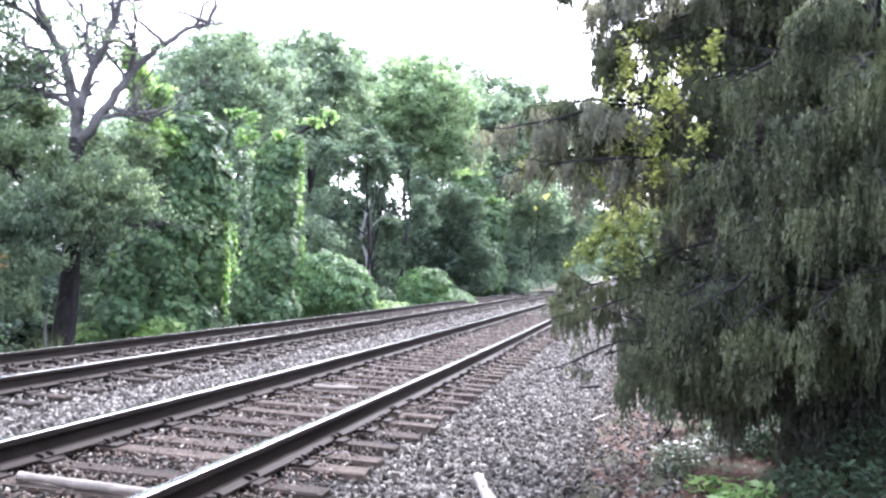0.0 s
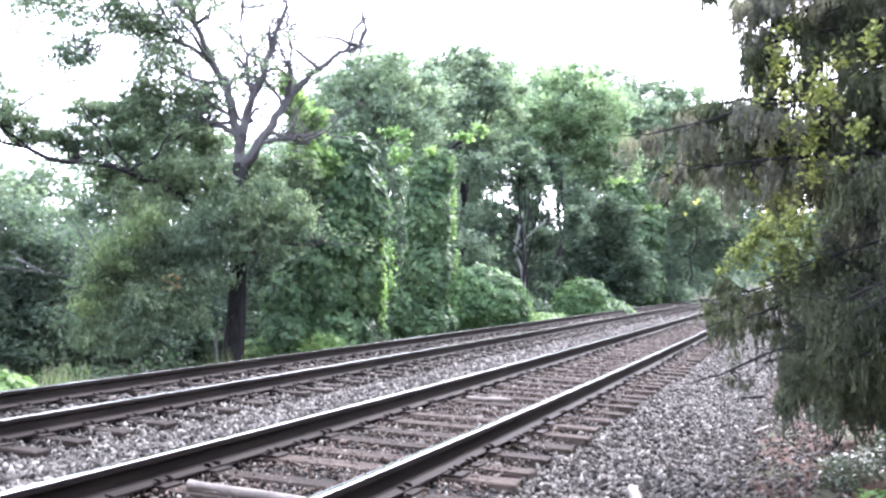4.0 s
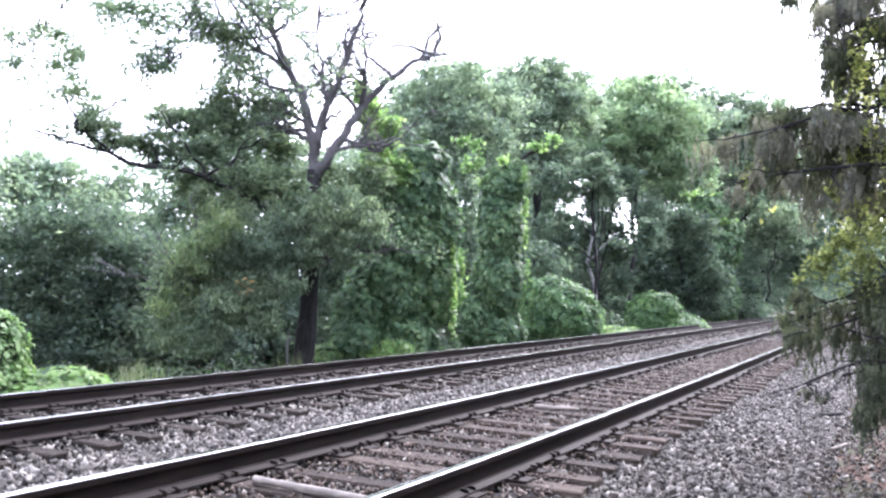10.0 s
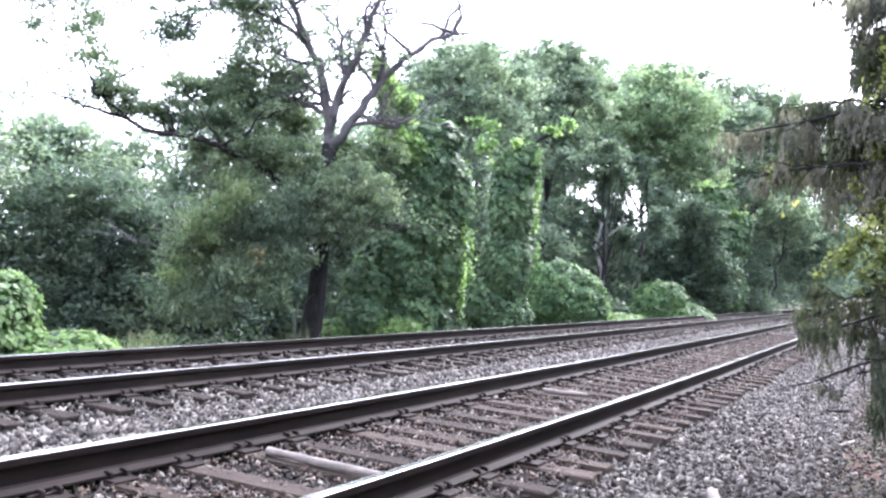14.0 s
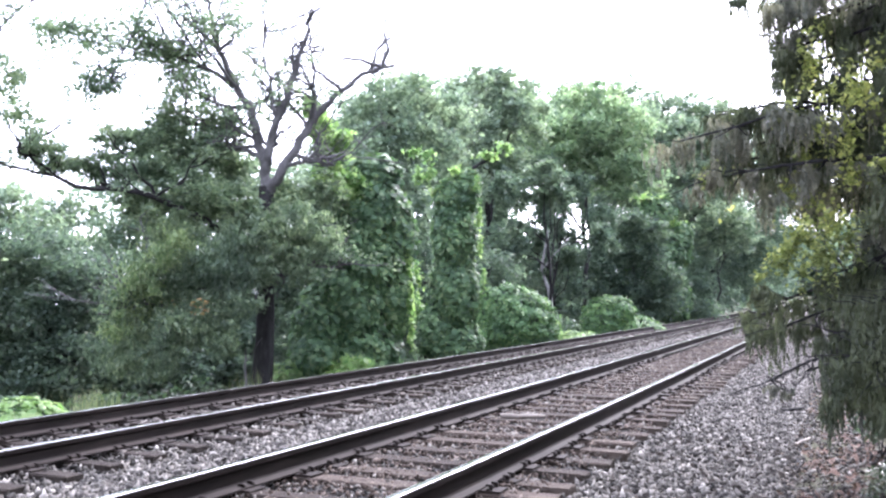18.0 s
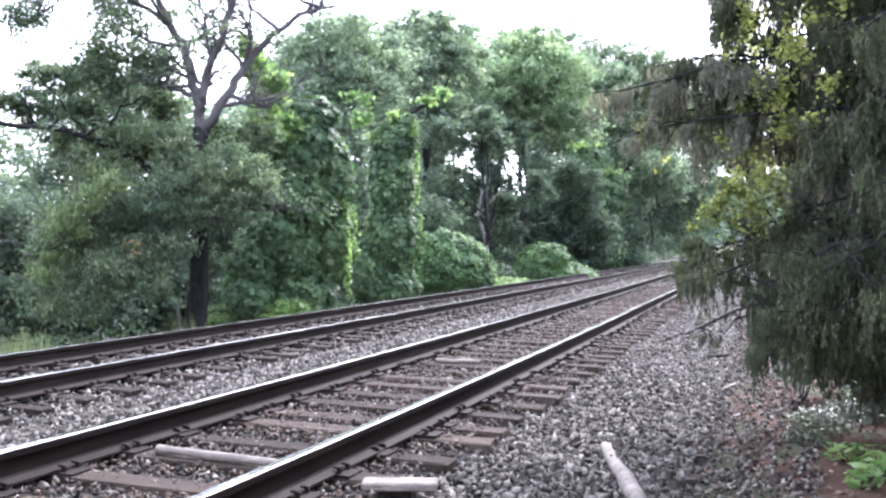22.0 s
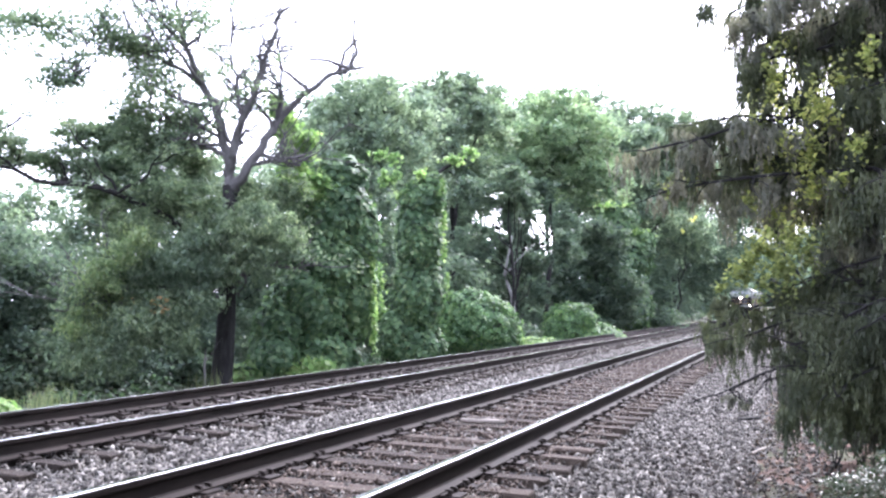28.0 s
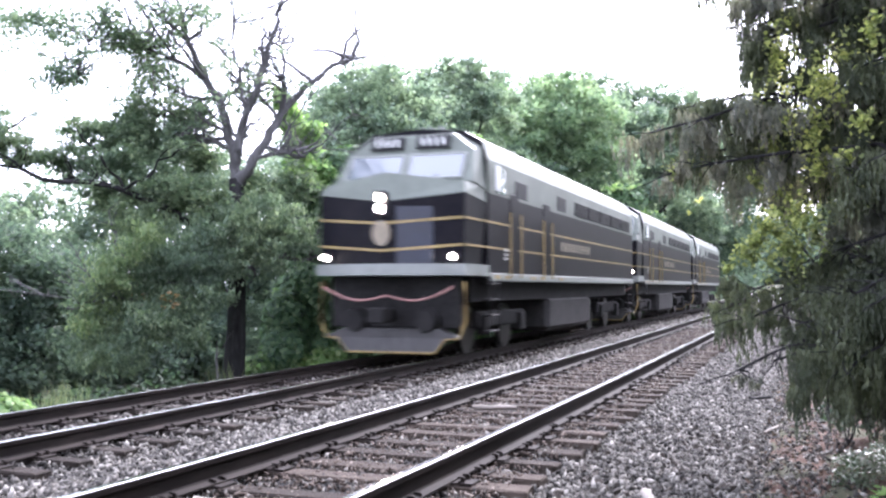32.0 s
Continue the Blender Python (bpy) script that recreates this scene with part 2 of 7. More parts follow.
# ---------------------------------------------------------------- small helpers


def mesh_of(name, verts, faces, mats, smooth=False, mat_index=None):
    me = bpy.data.meshes.new(name)
    me.from_pydata([tuple(v) for v in verts], [], faces)
    for m in mats if isinstance(mats, (list, tuple)) else [mats]:
        me.materials.append(m)
    if mat_index is not None:
        me.polygons.foreach_set("material_index", mat_index)
    if smooth:
        me.polygons.foreach_set("use_smooth", [True] * len(me.polygons))
    me.update()
    return me


def fast_mesh(name, verts, faces, mat, smooth=False):
    """A mesh from arrays of corners and of equal-sized faces."""
    verts, faces = np.asarray(verts, np.float32), np.asarray(faces, np.int32)
    me = bpy.data.meshes.new(name)
    nf, k = faces.shape
    me.vertices.add(len(verts))
    me.vertices.foreach_set("co", verts.ravel())
    me.loops.add(nf * k)
    me.loops.foreach_set("vertex_index", faces.ravel())
    me.polygons.add(nf)
    me.polygons.foreach_set("loop_start", np.arange(0, nf * k, k, dtype=np.int32))
    if smooth:
        me.polygons.foreach_set("use_smooth", np.ones(nf, bool))
    me.materials.append(mat)
    me.update(calc_edges=True)
    return me


def part(name, data, parent, label="", at=None):
    """One mesh object under a thing or a part; data is a mesh or a (bmesh, material)."""
    if isinstance(data, tuple):
        bm, mat = data
        me = bpy.data.meshes.new(name)
        bm.to_mesh(me)
        bm.free()
        me.materials.append(mat)
        data = me
    ob = new(name, data)
    ob.parent = parent
    if at is not None:
        ob.matrix_basis = at
    if label:
        ob["label"] = label
    return ob


def thing(name, at, label, category, group="", kind=""):
    ob = new(name)
    ob.matrix_basis = at
    return tagged(ob, label, category, group, kind)


def box(bm, cx, cy, cz, sx, sy, sz, bevel=0.0, m=None):
    """Adds a box, its edges bevelled, to a bmesh."""
    r = bmesh.ops.create_cube(bm, size=1.0, matrix=(m or Matrix()) @ Matrix.Translation((cx, cy, cz)) @ Matrix.Diagonal((sx, sy, sz, 1)))
    if bevel:
        edges = list({e for v in r["verts"] for e in v.link_edges})
        bmesh.ops.bevel(bm, geom=edges, offset=bevel, segments=1, affect="EDGES", clamp_overlap=True)
    return bm


# ---------------------------------------------------------------- the line of the track
BEND, EASE = 0.0422, 7.97
DROP = 0.202                         # the far track lies lower
NEAR, FAR = -3.409, -7.831           # centre lines at y = 0
GRADE, CANT = -0.0052, -0.0216       # the line falls away from here; both tracks lean on the bend


def drift(y):
    """Sideways shift of both tracks at y: they bend, then run straight."""
    y = np.maximum(np.asarray(y, float), 0.0)
    return -BEND * (y - EASE * (1 - np.exp(-y / EASE)))


def heading(y):
    return float(drift(y + 0.5) - drift(y - 0.5)) if y > 0.5 else 0.0


def lift(x, y):
    """Rise of the ground by cant and grade; the soil beside the ballast stays level for a while."""
    y = np.clip(y, -20, 150)
    x = np.asarray(x, float)
    side = np.clip((x + 1.9) / 1.1, 0, 1)
    return (CANT * (np.clip(x, -10.5, -1.9) + 3.3) + GRADE * y) * (1 - side) + GRADE * np.maximum(y - 10, 0) * side


LEAN = math.degrees(-CANT)
FALL = math.degrees(GRADE)

# height of the ballast and ground by sideways distance from the line
PROFILE_X = np.array([-400, -60, -17, -12.5, -10.6, -9.4, -9.0, -6.75, -6.45, -4.9, -4.65, -2.26, -1.95, -1.2, -0.2, 1.5, 6, 40, 400])
PROFILE_Z = np.array([-2.2, -1.9, -1.3, -1.05, -0.8, -0.52, -0.455, -0.455, -0.49, -0.29, -0.235, -0.235, -0.3, -0.4, -0.47, -0.52, -0.5, -0.4, -0.4])


def bed_z(x, y):
    """Height at a sideways distance x from the line."""
    return np.interp(x, PROFILE_X, PROFILE_Z) + lift(x, y)


def ground_z(x, y):
    return bed_z(np.asarray(x) - drift(y), y)


def build_ground():
    xs = np.unique(np.concatenate([PROFILE_X, np.linspace(-18, 6, 100), np.linspace(-60, 40, 40), [-1500, 1500]]))
    ys = np.concatenate([[-1500, -300, -60, -20], np.linspace(-8, 60, 120), np.linspace(62, 160, 40), [220, 320, 500, 700, 900, 1250, 2500]])
    X, Y = np.meshgrid(xs, ys)
    Z = bed_z(X, Y) - 0.03
    rng = np.random.default_rng(3)
    soft = np.clip(np.minimum(np.abs(X + 10), np.abs(X + 1.2)) / 2, 0, 1) * ((X < -10) | (X > -1.2))
    Z = Z + rng.normal(0, 0.035, Z.shape) * soft
    verts = np.stack([X + drift(Y), Y, Z], -1).reshape(-1, 3)
    nx = len(xs)
    i = (np.arange(len(ys) - 1)[:, None] * nx + np.arange(nx - 1)).ravel()
    faces = np.stack([i, i + 1, i + nx + 1, i + nx], 1)
    ob = new("ground", fast_mesh("ground", verts, faces, M_GROUND, True))
    tagged(ob, "brown leaf litter and bare soil beside the tracks", "ground", kind="structure")
    # ballast bed, a sheet a little above the soil
    xs = np.concatenate([[-10.4, -10.0], np.linspace(-9.5, -1.75, 70), np.linspace(-1.6, -0.55, 12)])
    ys = np.concatenate([np.linspace(-12, 60, 220), np.linspace(61, 1250, 130)])
    X, Y = np.meshgrid(xs, ys)
    Z = bed_z(X, Y) - 0.012 + rng.normal(0, 0.008, X.shape)
    Z[:, 0] -= 0.06
    Z[:, -1] -= 0.04
    verts = np.stack([X + drift(Y), Y, Z], -1).reshape(-1, 3)
    nx = len(xs)
    i = (np.arange(len(ys) - 1)[:, None] * nx + np.arange(nx - 1)).ravel()
    bed = new("ballast_bed", fast_mesh("ballast_bed", verts, np.stack([i, i + 1, i + nx + 1, i + nx], 1), M_BED, False))
    tagged(bed, "grey crushed stone ballast bed under both tracks", "ballast", kind="structure")
    return bed


BALLAST = build_ground()


def stones(name, n, xy, size, seed, parent, mat=None, lift=0.0):
    """n angular stones, joined; xy gives their places."""
    rng = np.random.default_rng(seed)
    x, y = xy(rng, n)
    s = rng.uniform(size[0], size[1], n)
    z = bed_z(x, y) + s * rng.uniform(-0.3, 0.5, n) + lift
    # crushed rock: six jittered corners, eight sharp faces
    base = np.array([(1, 0, 0), (-1, 0, 0), (0, 1, 0), (0, -1, 0), (0, 0, 1), (0, 0, -1)], float) * 0.62
    v = base[None] * rng.uniform(0.7, 1.2, (n, 6, 1)) + rng.uniform(-0.3, 0.3, (n, 6, 3))
    a = rng.normal(size=(n, 4))
    a /= np.linalg.norm(a, axis=1)[:, None]
    w, i, j, k = a.T
    rot = np.stack([1 - 2 * (j * j + k * k), 2 * (i * j - k * w), 2 * (i * k + j * w), 2 * (i * j + k * w), 1 - 2 * (i * i + k * k), 2 * (j * k - i * w),
                    2 * (i * k - j * w), 2 * (j * k + i * w), 1 - 2 * (i * i + j * j)], 1).reshape(n, 3, 3)
    v = np.einsum("nij,nkj->nki", rot, v * s[:, None, None] * np.array([1.4, 1.0, 0.7]))
    v += np.stack([x + drift(y), y, z], 1)[:, None, :]
    f = np.array([(0, 2, 4), (2, 1, 4), (1, 3, 4), (3, 0, 4), (2, 0, 5), (1, 2, 5), (3, 1, 5), (0, 3, 5)])
    faces = (f[None] + (np.arange(n) * 6)[:, None, None]).reshape(-1, 3)
    ob = part(name, fast_mesh(name, v.reshape(-1, 3), faces, mat or M_STONE), parent)
    ob["kind"] = "stuff"
    return ob


# ---------------------------------------------------------------- tracks
HEAD, RAIL_H = 0.074, 0.186
RAIL_PROFILE = [(-0.076, -0.186), (0.076, -0.186), (0.076, -0.174), (0.018, -0.158), (0.009, -0.145), (0.009, -0.055), (0.034, -0.044), (0.037, -0.012),
                (0.035, -0.004), (0.027, 0.0), (-0.027, 0.0), (-0.035, -0.004), (-0.037, -0.012), (-0.034, -0.044), (-0.009, -0.055), (-0.009, -0.145), (-0.018, -0.158), (-0.076, -0.174)]


def rail_mesh(offset, z):
    ys = np.concatenate([np.linspace(-12, 60, 110), np.linspace(62, 1250, 120)])
    pts = []
    for y in ys:
        x0 = offset + float(drift(y))
        zr = z + float(lift(offset, y))
        pts += [(x0 + px, y, zr + pz) for px, pz in RAIL_PROFILE]
    k = len(RAIL_PROFILE)
    faces, idx = [], []
    for r in range(len(ys) - 1):
        for c in range(k):
            d = (c + 1) % k
            faces.append((r * k + c, r * k + d, (r + 1) * k + d, (r + 1) * k + c))
            idx.append(1 if c in (8, 9, 10) else 0)
    return mesh_of("rail", pts, faces, [M_RUST, M_STEEL], mat_index=idx)


def tie_mesh(seed, mat, length=2.67):
    rng = random.Random(seed)
    bm = bmesh.new()
    box(bm, 0, 0, -0.09, length, 0.225, 0.18, 0.012)
    for v in bm.verts:
        v.co += Vector((rng.uniform(-0.02, 0.02), rng.uniform(-0.008, 0.008), rng.uniform(-0.006, 0.004)))
    me = bpy.data.meshes.new("tie")
    bm.to_mesh(me)
    bm.free()
    me.materials.append(mat)
    return me


def plate_mesh():
    bm = bmesh.new()
    box(bm, 0, 0, 0.008, 0.36, 0.19, 0.018, 0.004)
    for sx in (-1, 1):
        box(bm, sx * 0.085, 0, 0.022, 0.016, 0.19, 0.016, 0.003)
        for sy in (-0.055, 0.06):
            box(bm, sx * 0.1, sy, 0.034, 0.03, 0.022, 0.035, 0.004)
            box(bm, sx * 0.084, sy, 0.05, 0.045, 0.03, 0.014, 0.004)
    me = bpy.data.meshes.new("tie_plate")
    bm.to_mesh(me)
    bm.free()
    me.materials.append(M_RUST)
    return me


TIE_MESHES = {m: [tie_mesh(i, m) for i in range(5)] for m in (M_TIE, M_TIE_DARK)}
PLATE = plate_mesh()


def build_track(centre, z, label, phase, seed, mat, known=()):
    t = thing("railway_track", Matrix(), label, "railway track", "tracks", "structure")
    for s in (-0.7525, 0.7525):
        part("rail", rail_mesh(centre + s, z), t, "dark rusty steel rail with a shiny running surface")
    rng = random.Random(seed)
    far_v, far_f = [], []
    places, y = [], -6.0 + phase
    while y < 330:
        places.append(y)
        y += 0.545 + rng.uniform(-0.07, 0.07)
    if known:
        places = [q for q in places if q < known[0] - 0.4 or q > known[-1] + 0.4] + list(known)
    for y in sorted(places):
        h = heading(y)
        m = pose(centre + float(drift(y)) + rng.uniform(-0.05, 0.05), y, z - 0.2 + float(lift(centre, y)) + rng.uniform(-0.012, 0.004), FALL, LEAN, -math.degrees(h) + rng.uniform(-1, 1))
        if y < 62:
            tie = part("tie", rng.choice(TIE_MESHES[mat]), t, at=m)
            for s in (-0.7525, 0.7525):
                part("tie_plate", PLATE, tie, at=Matrix.Translation((s, 0, 0)))
        else:
            b = len(far_v)
            far_v += [m @ Vector((sx * 1.3, sy * 0.11, sz)) for sz in (-0.18, 0) for sx, sy in ((-1, -1), (1, -1), (1, 1), (-1, 1))]
            far_f += [(b + 4, b + 5, b + 6, b + 7), (b, b + 1, b + 5, b + 4), (b + 1, b + 2, b + 6, b + 5), (b + 2, b + 3, b + 7, b + 6), (b + 3, b, b + 4, b + 7)]
    ob = part("far_ties", mesh_of("far_ties", far_v, far_f, mat), t)
    ob["kind"] = "stuff"
    return t


build_track(NEAR, 0.0, "near railway track on weathered wooden ties", 0.1, 5, M_TIE, (4.05, 4.6, 5.2, 5.8, 6.5, 6.95, 7.48, 8.1, 8.66, 9.22))
build_track(FAR, -DROP, "far railway track on dark wooden ties in ballast", 0.3, 6, M_TIE_DARK, (6.5, 7.05, 7.7, 8.32, 8.98, 9.53))


# ---------------------------------------------------------------- loose ballast
def band(x0, x1, y0, y1, power=1.6):
    """Places in a strip of the bed, denser towards its near end."""
    def places(rng, n):
        u = rng.uniform(0, 1, n) ** power
        return rng.uniform(x0, x1, n), y0 + (y1 - y0) * u
    return places


stones("shoulder_stones", 46000, band(-2.1, -0.7, 1.5, 36), (0.02, 0.052), 301, BALLAST)
stones("scattered_stones", 11000, band(-1.0, 0.15, 1.5, 28), (0.014, 0.04), 302, BALLAST)
stones("middle_stones", 44000, band(-6.7, -4.55, 0.5, 52), (0.026, 0.06), 303, BALLAST)
stones("near_crib_stones", 16000, band(-4.6, -2.0, 0.5, 34), (0.022, 0.045), 304, BALLAST)
stones("near_crib_fines", 22000, band(-4.55, -2.2, 3, 46, 1.35), (0.014, 0.034), 308, BALLAST, M_FINES, 0.02)
stones("far_crib_stones", 19000, band(-9.2, -6.5, 1.5, 50), (0.028, 0.06), 305, BALLAST, None, 0.015)
stones("far_shoulder_stones", 5000, band(-10.2, -9.1, 1.5, 48), (0.03, 0.06), 306, BALLAST)
stones("distant_stones", 9000, band(-10, -0.9, 34, 90), (0.06, 0.1), 307, BALLAST)

stones("stones_behind", 17000, lambda rng, n: (rng.uniform(-10.2, 0.2, n) - 0.15 * rng.random(n), rng.uniform(-9, 2.2, n)), (0.035, 0.07), 309, BALLAST)


def single_stones():
    rng = random.Random(310)
    meshes = []
    for i in range(8):
        bm = bmesh.new()
        bmesh.ops.create_cube(bm, size=0.8)
        for v in bm.verts:
            v.co = Vector((v.co.x * rng.uniform(0.6, 1.3) * 1.15, v.co.y * rng.uniform(0.5, 1.2), v.co.z * rng.uniform(0.4, 1.1)))
        bmesh.ops.triangulate(bm, faces=bm.faces[:])
        me = bpy.data.meshes.new("stone")
        bm.to_mesh(me)
        bm.free()
        me.materials.append(M_STONE_ONE)
        meshes.append(me)
    for i in range(290):
        x, y = rng.uniform(-1.95, -0.6), 3.5 + 7 * rng.random() ** 1.3
        s = rng.uniform(0.04, 0.075)
        z = float(bed_z(x, y)) + s * 0.35
        m = pose(x + float(drift(y)), y, z, rng.uniform(0, 360), rng.uniform(0, 360), rng.uniform(0, 360)) @ Matrix.Diagonal((s, s, s, 1))
        part("stone", rng.choice(meshes), BALLAST, at=m)


single_stones()

# ---------------------------------------------------------------- plants


def leaves_mesh(name, pts, size, mat, seed, droop=0.35, aspect=0.8, vary=0.4):
    """Small folded leaves at the points, as one mesh of two quads a leaf."""
    rng = np.random.default_rng(seed)
    n = len(pts)
    yaw = rng.uniform(0, 2 * np.pi, n)
    pitch = rng.normal(droop, 0.5, n)
    roll = rng.normal(0, 0.5, n)
    s = size * rng.uniform(1 - vary, 1 + vary, n)
    fwd = np.stack([np.cos(yaw) * np.cos(pitch), np.sin(yaw) * np.cos(pitch), -np.sin(pitch)], 1)
    side = np.stack([-np.sin(yaw), np.cos(yaw), np.zeros(n)], 1)
    up = np.cross(fwd, side)
    side = side * np.cos(roll)[:, None] + up * np.sin(roll)[:, None]
    up = np.cross(fwd, side)
    L, Wd = s[:, None], (s * aspect * 0.5)[:, None]
    a = pts - fwd * L * 0.5
    b = pts + fwd * L * 0.5
    c = pts + side * Wd + up * Wd * 0.35
    d = pts - side * Wd + up * Wd * 0.35
    v = np.stack([a, c, b, d], 1).reshape(-1, 3)
    i = np.arange(n) * 4
    faces = np.concatenate([np.stack([i, i + 1, i + 2], 1), np.stack([i, i + 2, i + 3], 1)])
    return fast_mesh(name, v, faces, mat)


def shingle_mesh(name, blobs, n, size, mat, seed, shell=0.9, aspect=0.95, ragged=0.1):
    """Vine leaves laid over rounded forms, facing outwards, their tips hanging down."""
    rng = np.random.default_rng(seed)
    B = np.array(blobs, float)
    w = (B[:, 3] * B[:, 5] + B[:, 4] * B[:, 5] + B[:, 3] * B[:, 4])
    which = rng.choice(len(B), n * 2, p=w / w.sum())
    d = rng.normal(size=(n * 2, 3))
    d /= np.linalg.norm(d, axis=1)[:, None]
    # folds: the skin swells and sinks in drapes
    fold = 1 + ragged * (np.sin(d[:, 0] * 9 + which * 2.1) * np.sin(d[:, 1] * 8 + which) + 0.6 * np.sin(d[:, 2] * 13 + d[:, 0] * 6))
    # tiers: each row of leaves hangs out over the shaded top of the row below
    h = (B[which, 2] + d[:, 2] * B[which, 5]) / (size * 3.4) + 0.9 * np.sin(d[:, 0] * 7 + which * 1.7) + 0.6 * np.sin(d[:, 1] * 11 + which)
    tier = 1.07 - 0.17 * (h % 1.0) ** 1.5
    pts = B[which, :3] + d * B[which, 3:] * (fold * tier * rng.uniform(shell, 1.03, n * 2))[:, None]
    inside = np.zeros(n * 2, bool)
    for b in B:
        inside |= (((pts - b[:3]) / (b[3:] * 0.8)) ** 2).sum(1) < 1
    keep = np.nonzero(~inside)[0][:n]
    pts, d = pts[keep], d[keep] / B[which[keep], 3:]
    n = len(pts)
    nor = d / np.linalg.norm(d, axis=1)[:, None] + np.array([0, 0, 0.55]) + rng.normal(0, 0.33, (n, 3))
    nor /= np.linalg.norm(nor, axis=1)[:, None]
    tip = np.array([0, 0, -1.0]) + rng.normal(0, 0.45, (n, 3))
    tip -= nor * (tip * nor).sum(1)[:, None]
    tip /= np.linalg.norm(tip, axis=1)[:, None]
    side = np.cross(nor, tip)
    s = (size * rng.uniform(0.65, 1.3, n))[:, None]
    a, b = pts - tip * s * 0.45, pts + tip * s * 0.55 - nor * s * 0.12
    l, r = pts - tip * s * 0.12, pts + tip * s * 0.12
    v = np.stack([a, l + side * s * 0.5 * aspect - nor * s * 0.1, b, l - side * s * 0.5 * aspect - nor * s * 0.1], 1).reshape(-1, 3)
    i = np.arange(n) * 4
    return fast_mesh(name, v, np.concatenate([np.stack([i, i + 1, i + 2], 1), np.stack([i, i + 2, i + 3], 1)]), mat)


def in_blobs(blobs, n, seed, shell=0.75, clump=0.0, clumps=40):
    """n points in ellipsoids (x, y, z, rx, ry, rz), most near their skins, gathered in clumps."""
    rng = np.random.default_rng(seed)
    B = np.array(blobs, float)
    w = (B[:, 3] * B[:, 4] * B[:, 5]) ** 0.75
    which = rng.choice(len(B), n, p=w / w.sum())
    d = rng.normal(size=(n, 3))
    d /= np.linalg.norm(d, axis=1)[:, None]
    if clump:
        k = len(B) * clumps
        cd = rng.normal(size=(k, 3))
        cd /= np.linalg.norm(cd, axis=1)[:, None]
        pick = which * clumps + rng.integers(0, clumps, n)
        d = cd[pick] * rng.uniform(0.75, 1.12, k)[pick][:, None] + rng.normal(0, clump, (n, 3))
        r = rng.uniform(shell, 1.0, n)[:, None]
    else:
        r = (rng.uniform(shell ** 3, 1.0, n) ** (1 / 3) * rng.normal(1, 0.05, n))[:, None]
    return B[which, :3] + d * r * B[which, 3:]


def tufted(blobs, n, seed, tufts=26, spread=0.3, flat=0.6):
    """n points in soft uneven tufts scattered through ellipsoids, thicker towards their skins."""
    rng = np.random.default_rng(seed)
    B = np.array(blobs, float)
    k = len(B) * tufts
    d = rng.normal(size=(k, 3))
    d /= np.linalg.norm(d, axis=1)[:, None]
    home = np.repeat(np.arange(len(B)), tufts)
    centre = B[home, :3] + d * (rng.uniform(0, 1, k) ** 0.45)[:, None] * B[home, 3:]
    size = spread * B[home, 3:].mean(1) * rng.uniform(0.45, 1.35, k)
    w = B[home, 3:].prod(1) ** 0.75 * rng.uniform(0.4, 1.6, k)
    pick = rng.choice(k, n, p=w / w.sum())
    off = rng.normal(size=(n, 3)) * np.array([1, 1, flat])
    return centre[pick] + off * size[pick][:, None]


def tube(pts, radii, sides=8):
    """Rings round a bent line, as corners and faces."""
    pts = [Vector(p) for p in pts]
    v, f = [], []
    for i, (p, r) in enumerate(zip(pts, radii)):
        d = (pts[min(i + 1, len(pts) - 1)] - pts[max(i - 1, 0)]).normalized()
        q = d.to_track_quat("Z", "Y")
        for k in range(sides):
            a = 2 * math.pi * k / sides
            v.append(p + q @ Vector((math.cos(a) * r, math.sin(a) * r, 0)))
    for i in range(len(pts) - 1):
        for k in range(sides):
            j = (k + 1) % sides
            f.append((i * sides + k, i * sides + j, (i + 1) * sides + j, (i + 1) * sides + k))
    f.append(tuple(range((len(pts) - 1) * sides, len(pts) * sides)))
    return v, f


def tube_mesh(name, lines, mat, sides=8):
    V, F = [], []
    for pts, radii in lines:
        v, f = tube(pts, radii, sides)
        F += [tuple(i + len(V) for i in q) for q in f]
        V += v
    return mesh_of(name, V, F, mat, True)


def wobble(a, b, n, amount, rng):
    """A crooked line from a to b."""
    a, b = Vector(a), Vector(b)
    out = []
    for i in range(n + 1):
        u = i / n
        w = amount * math.sin(math.pi * u)
        out.append(a.lerp(b, u) + Vector((rng.uniform(-w, w), rng.uniform(-w, w), rng.uniform(-w, w) * 0.5)))
    return out


def gz(x, y):
    return float(ground_z(x, y))


def crown(parent, blobs, n, size, mat, seed, name="crown", shell=0.55, clump=0.22, clumps=30, droop=0.35, aspect=0.7, label=""):
    pts = tufted(blobs, n, seed, clumps, clump) if clump else in_blobs(blobs, n, seed, shell)
    return part(name, leaves_mesh(name, pts, size, mat, seed + 1, droop, aspect), parent, label)


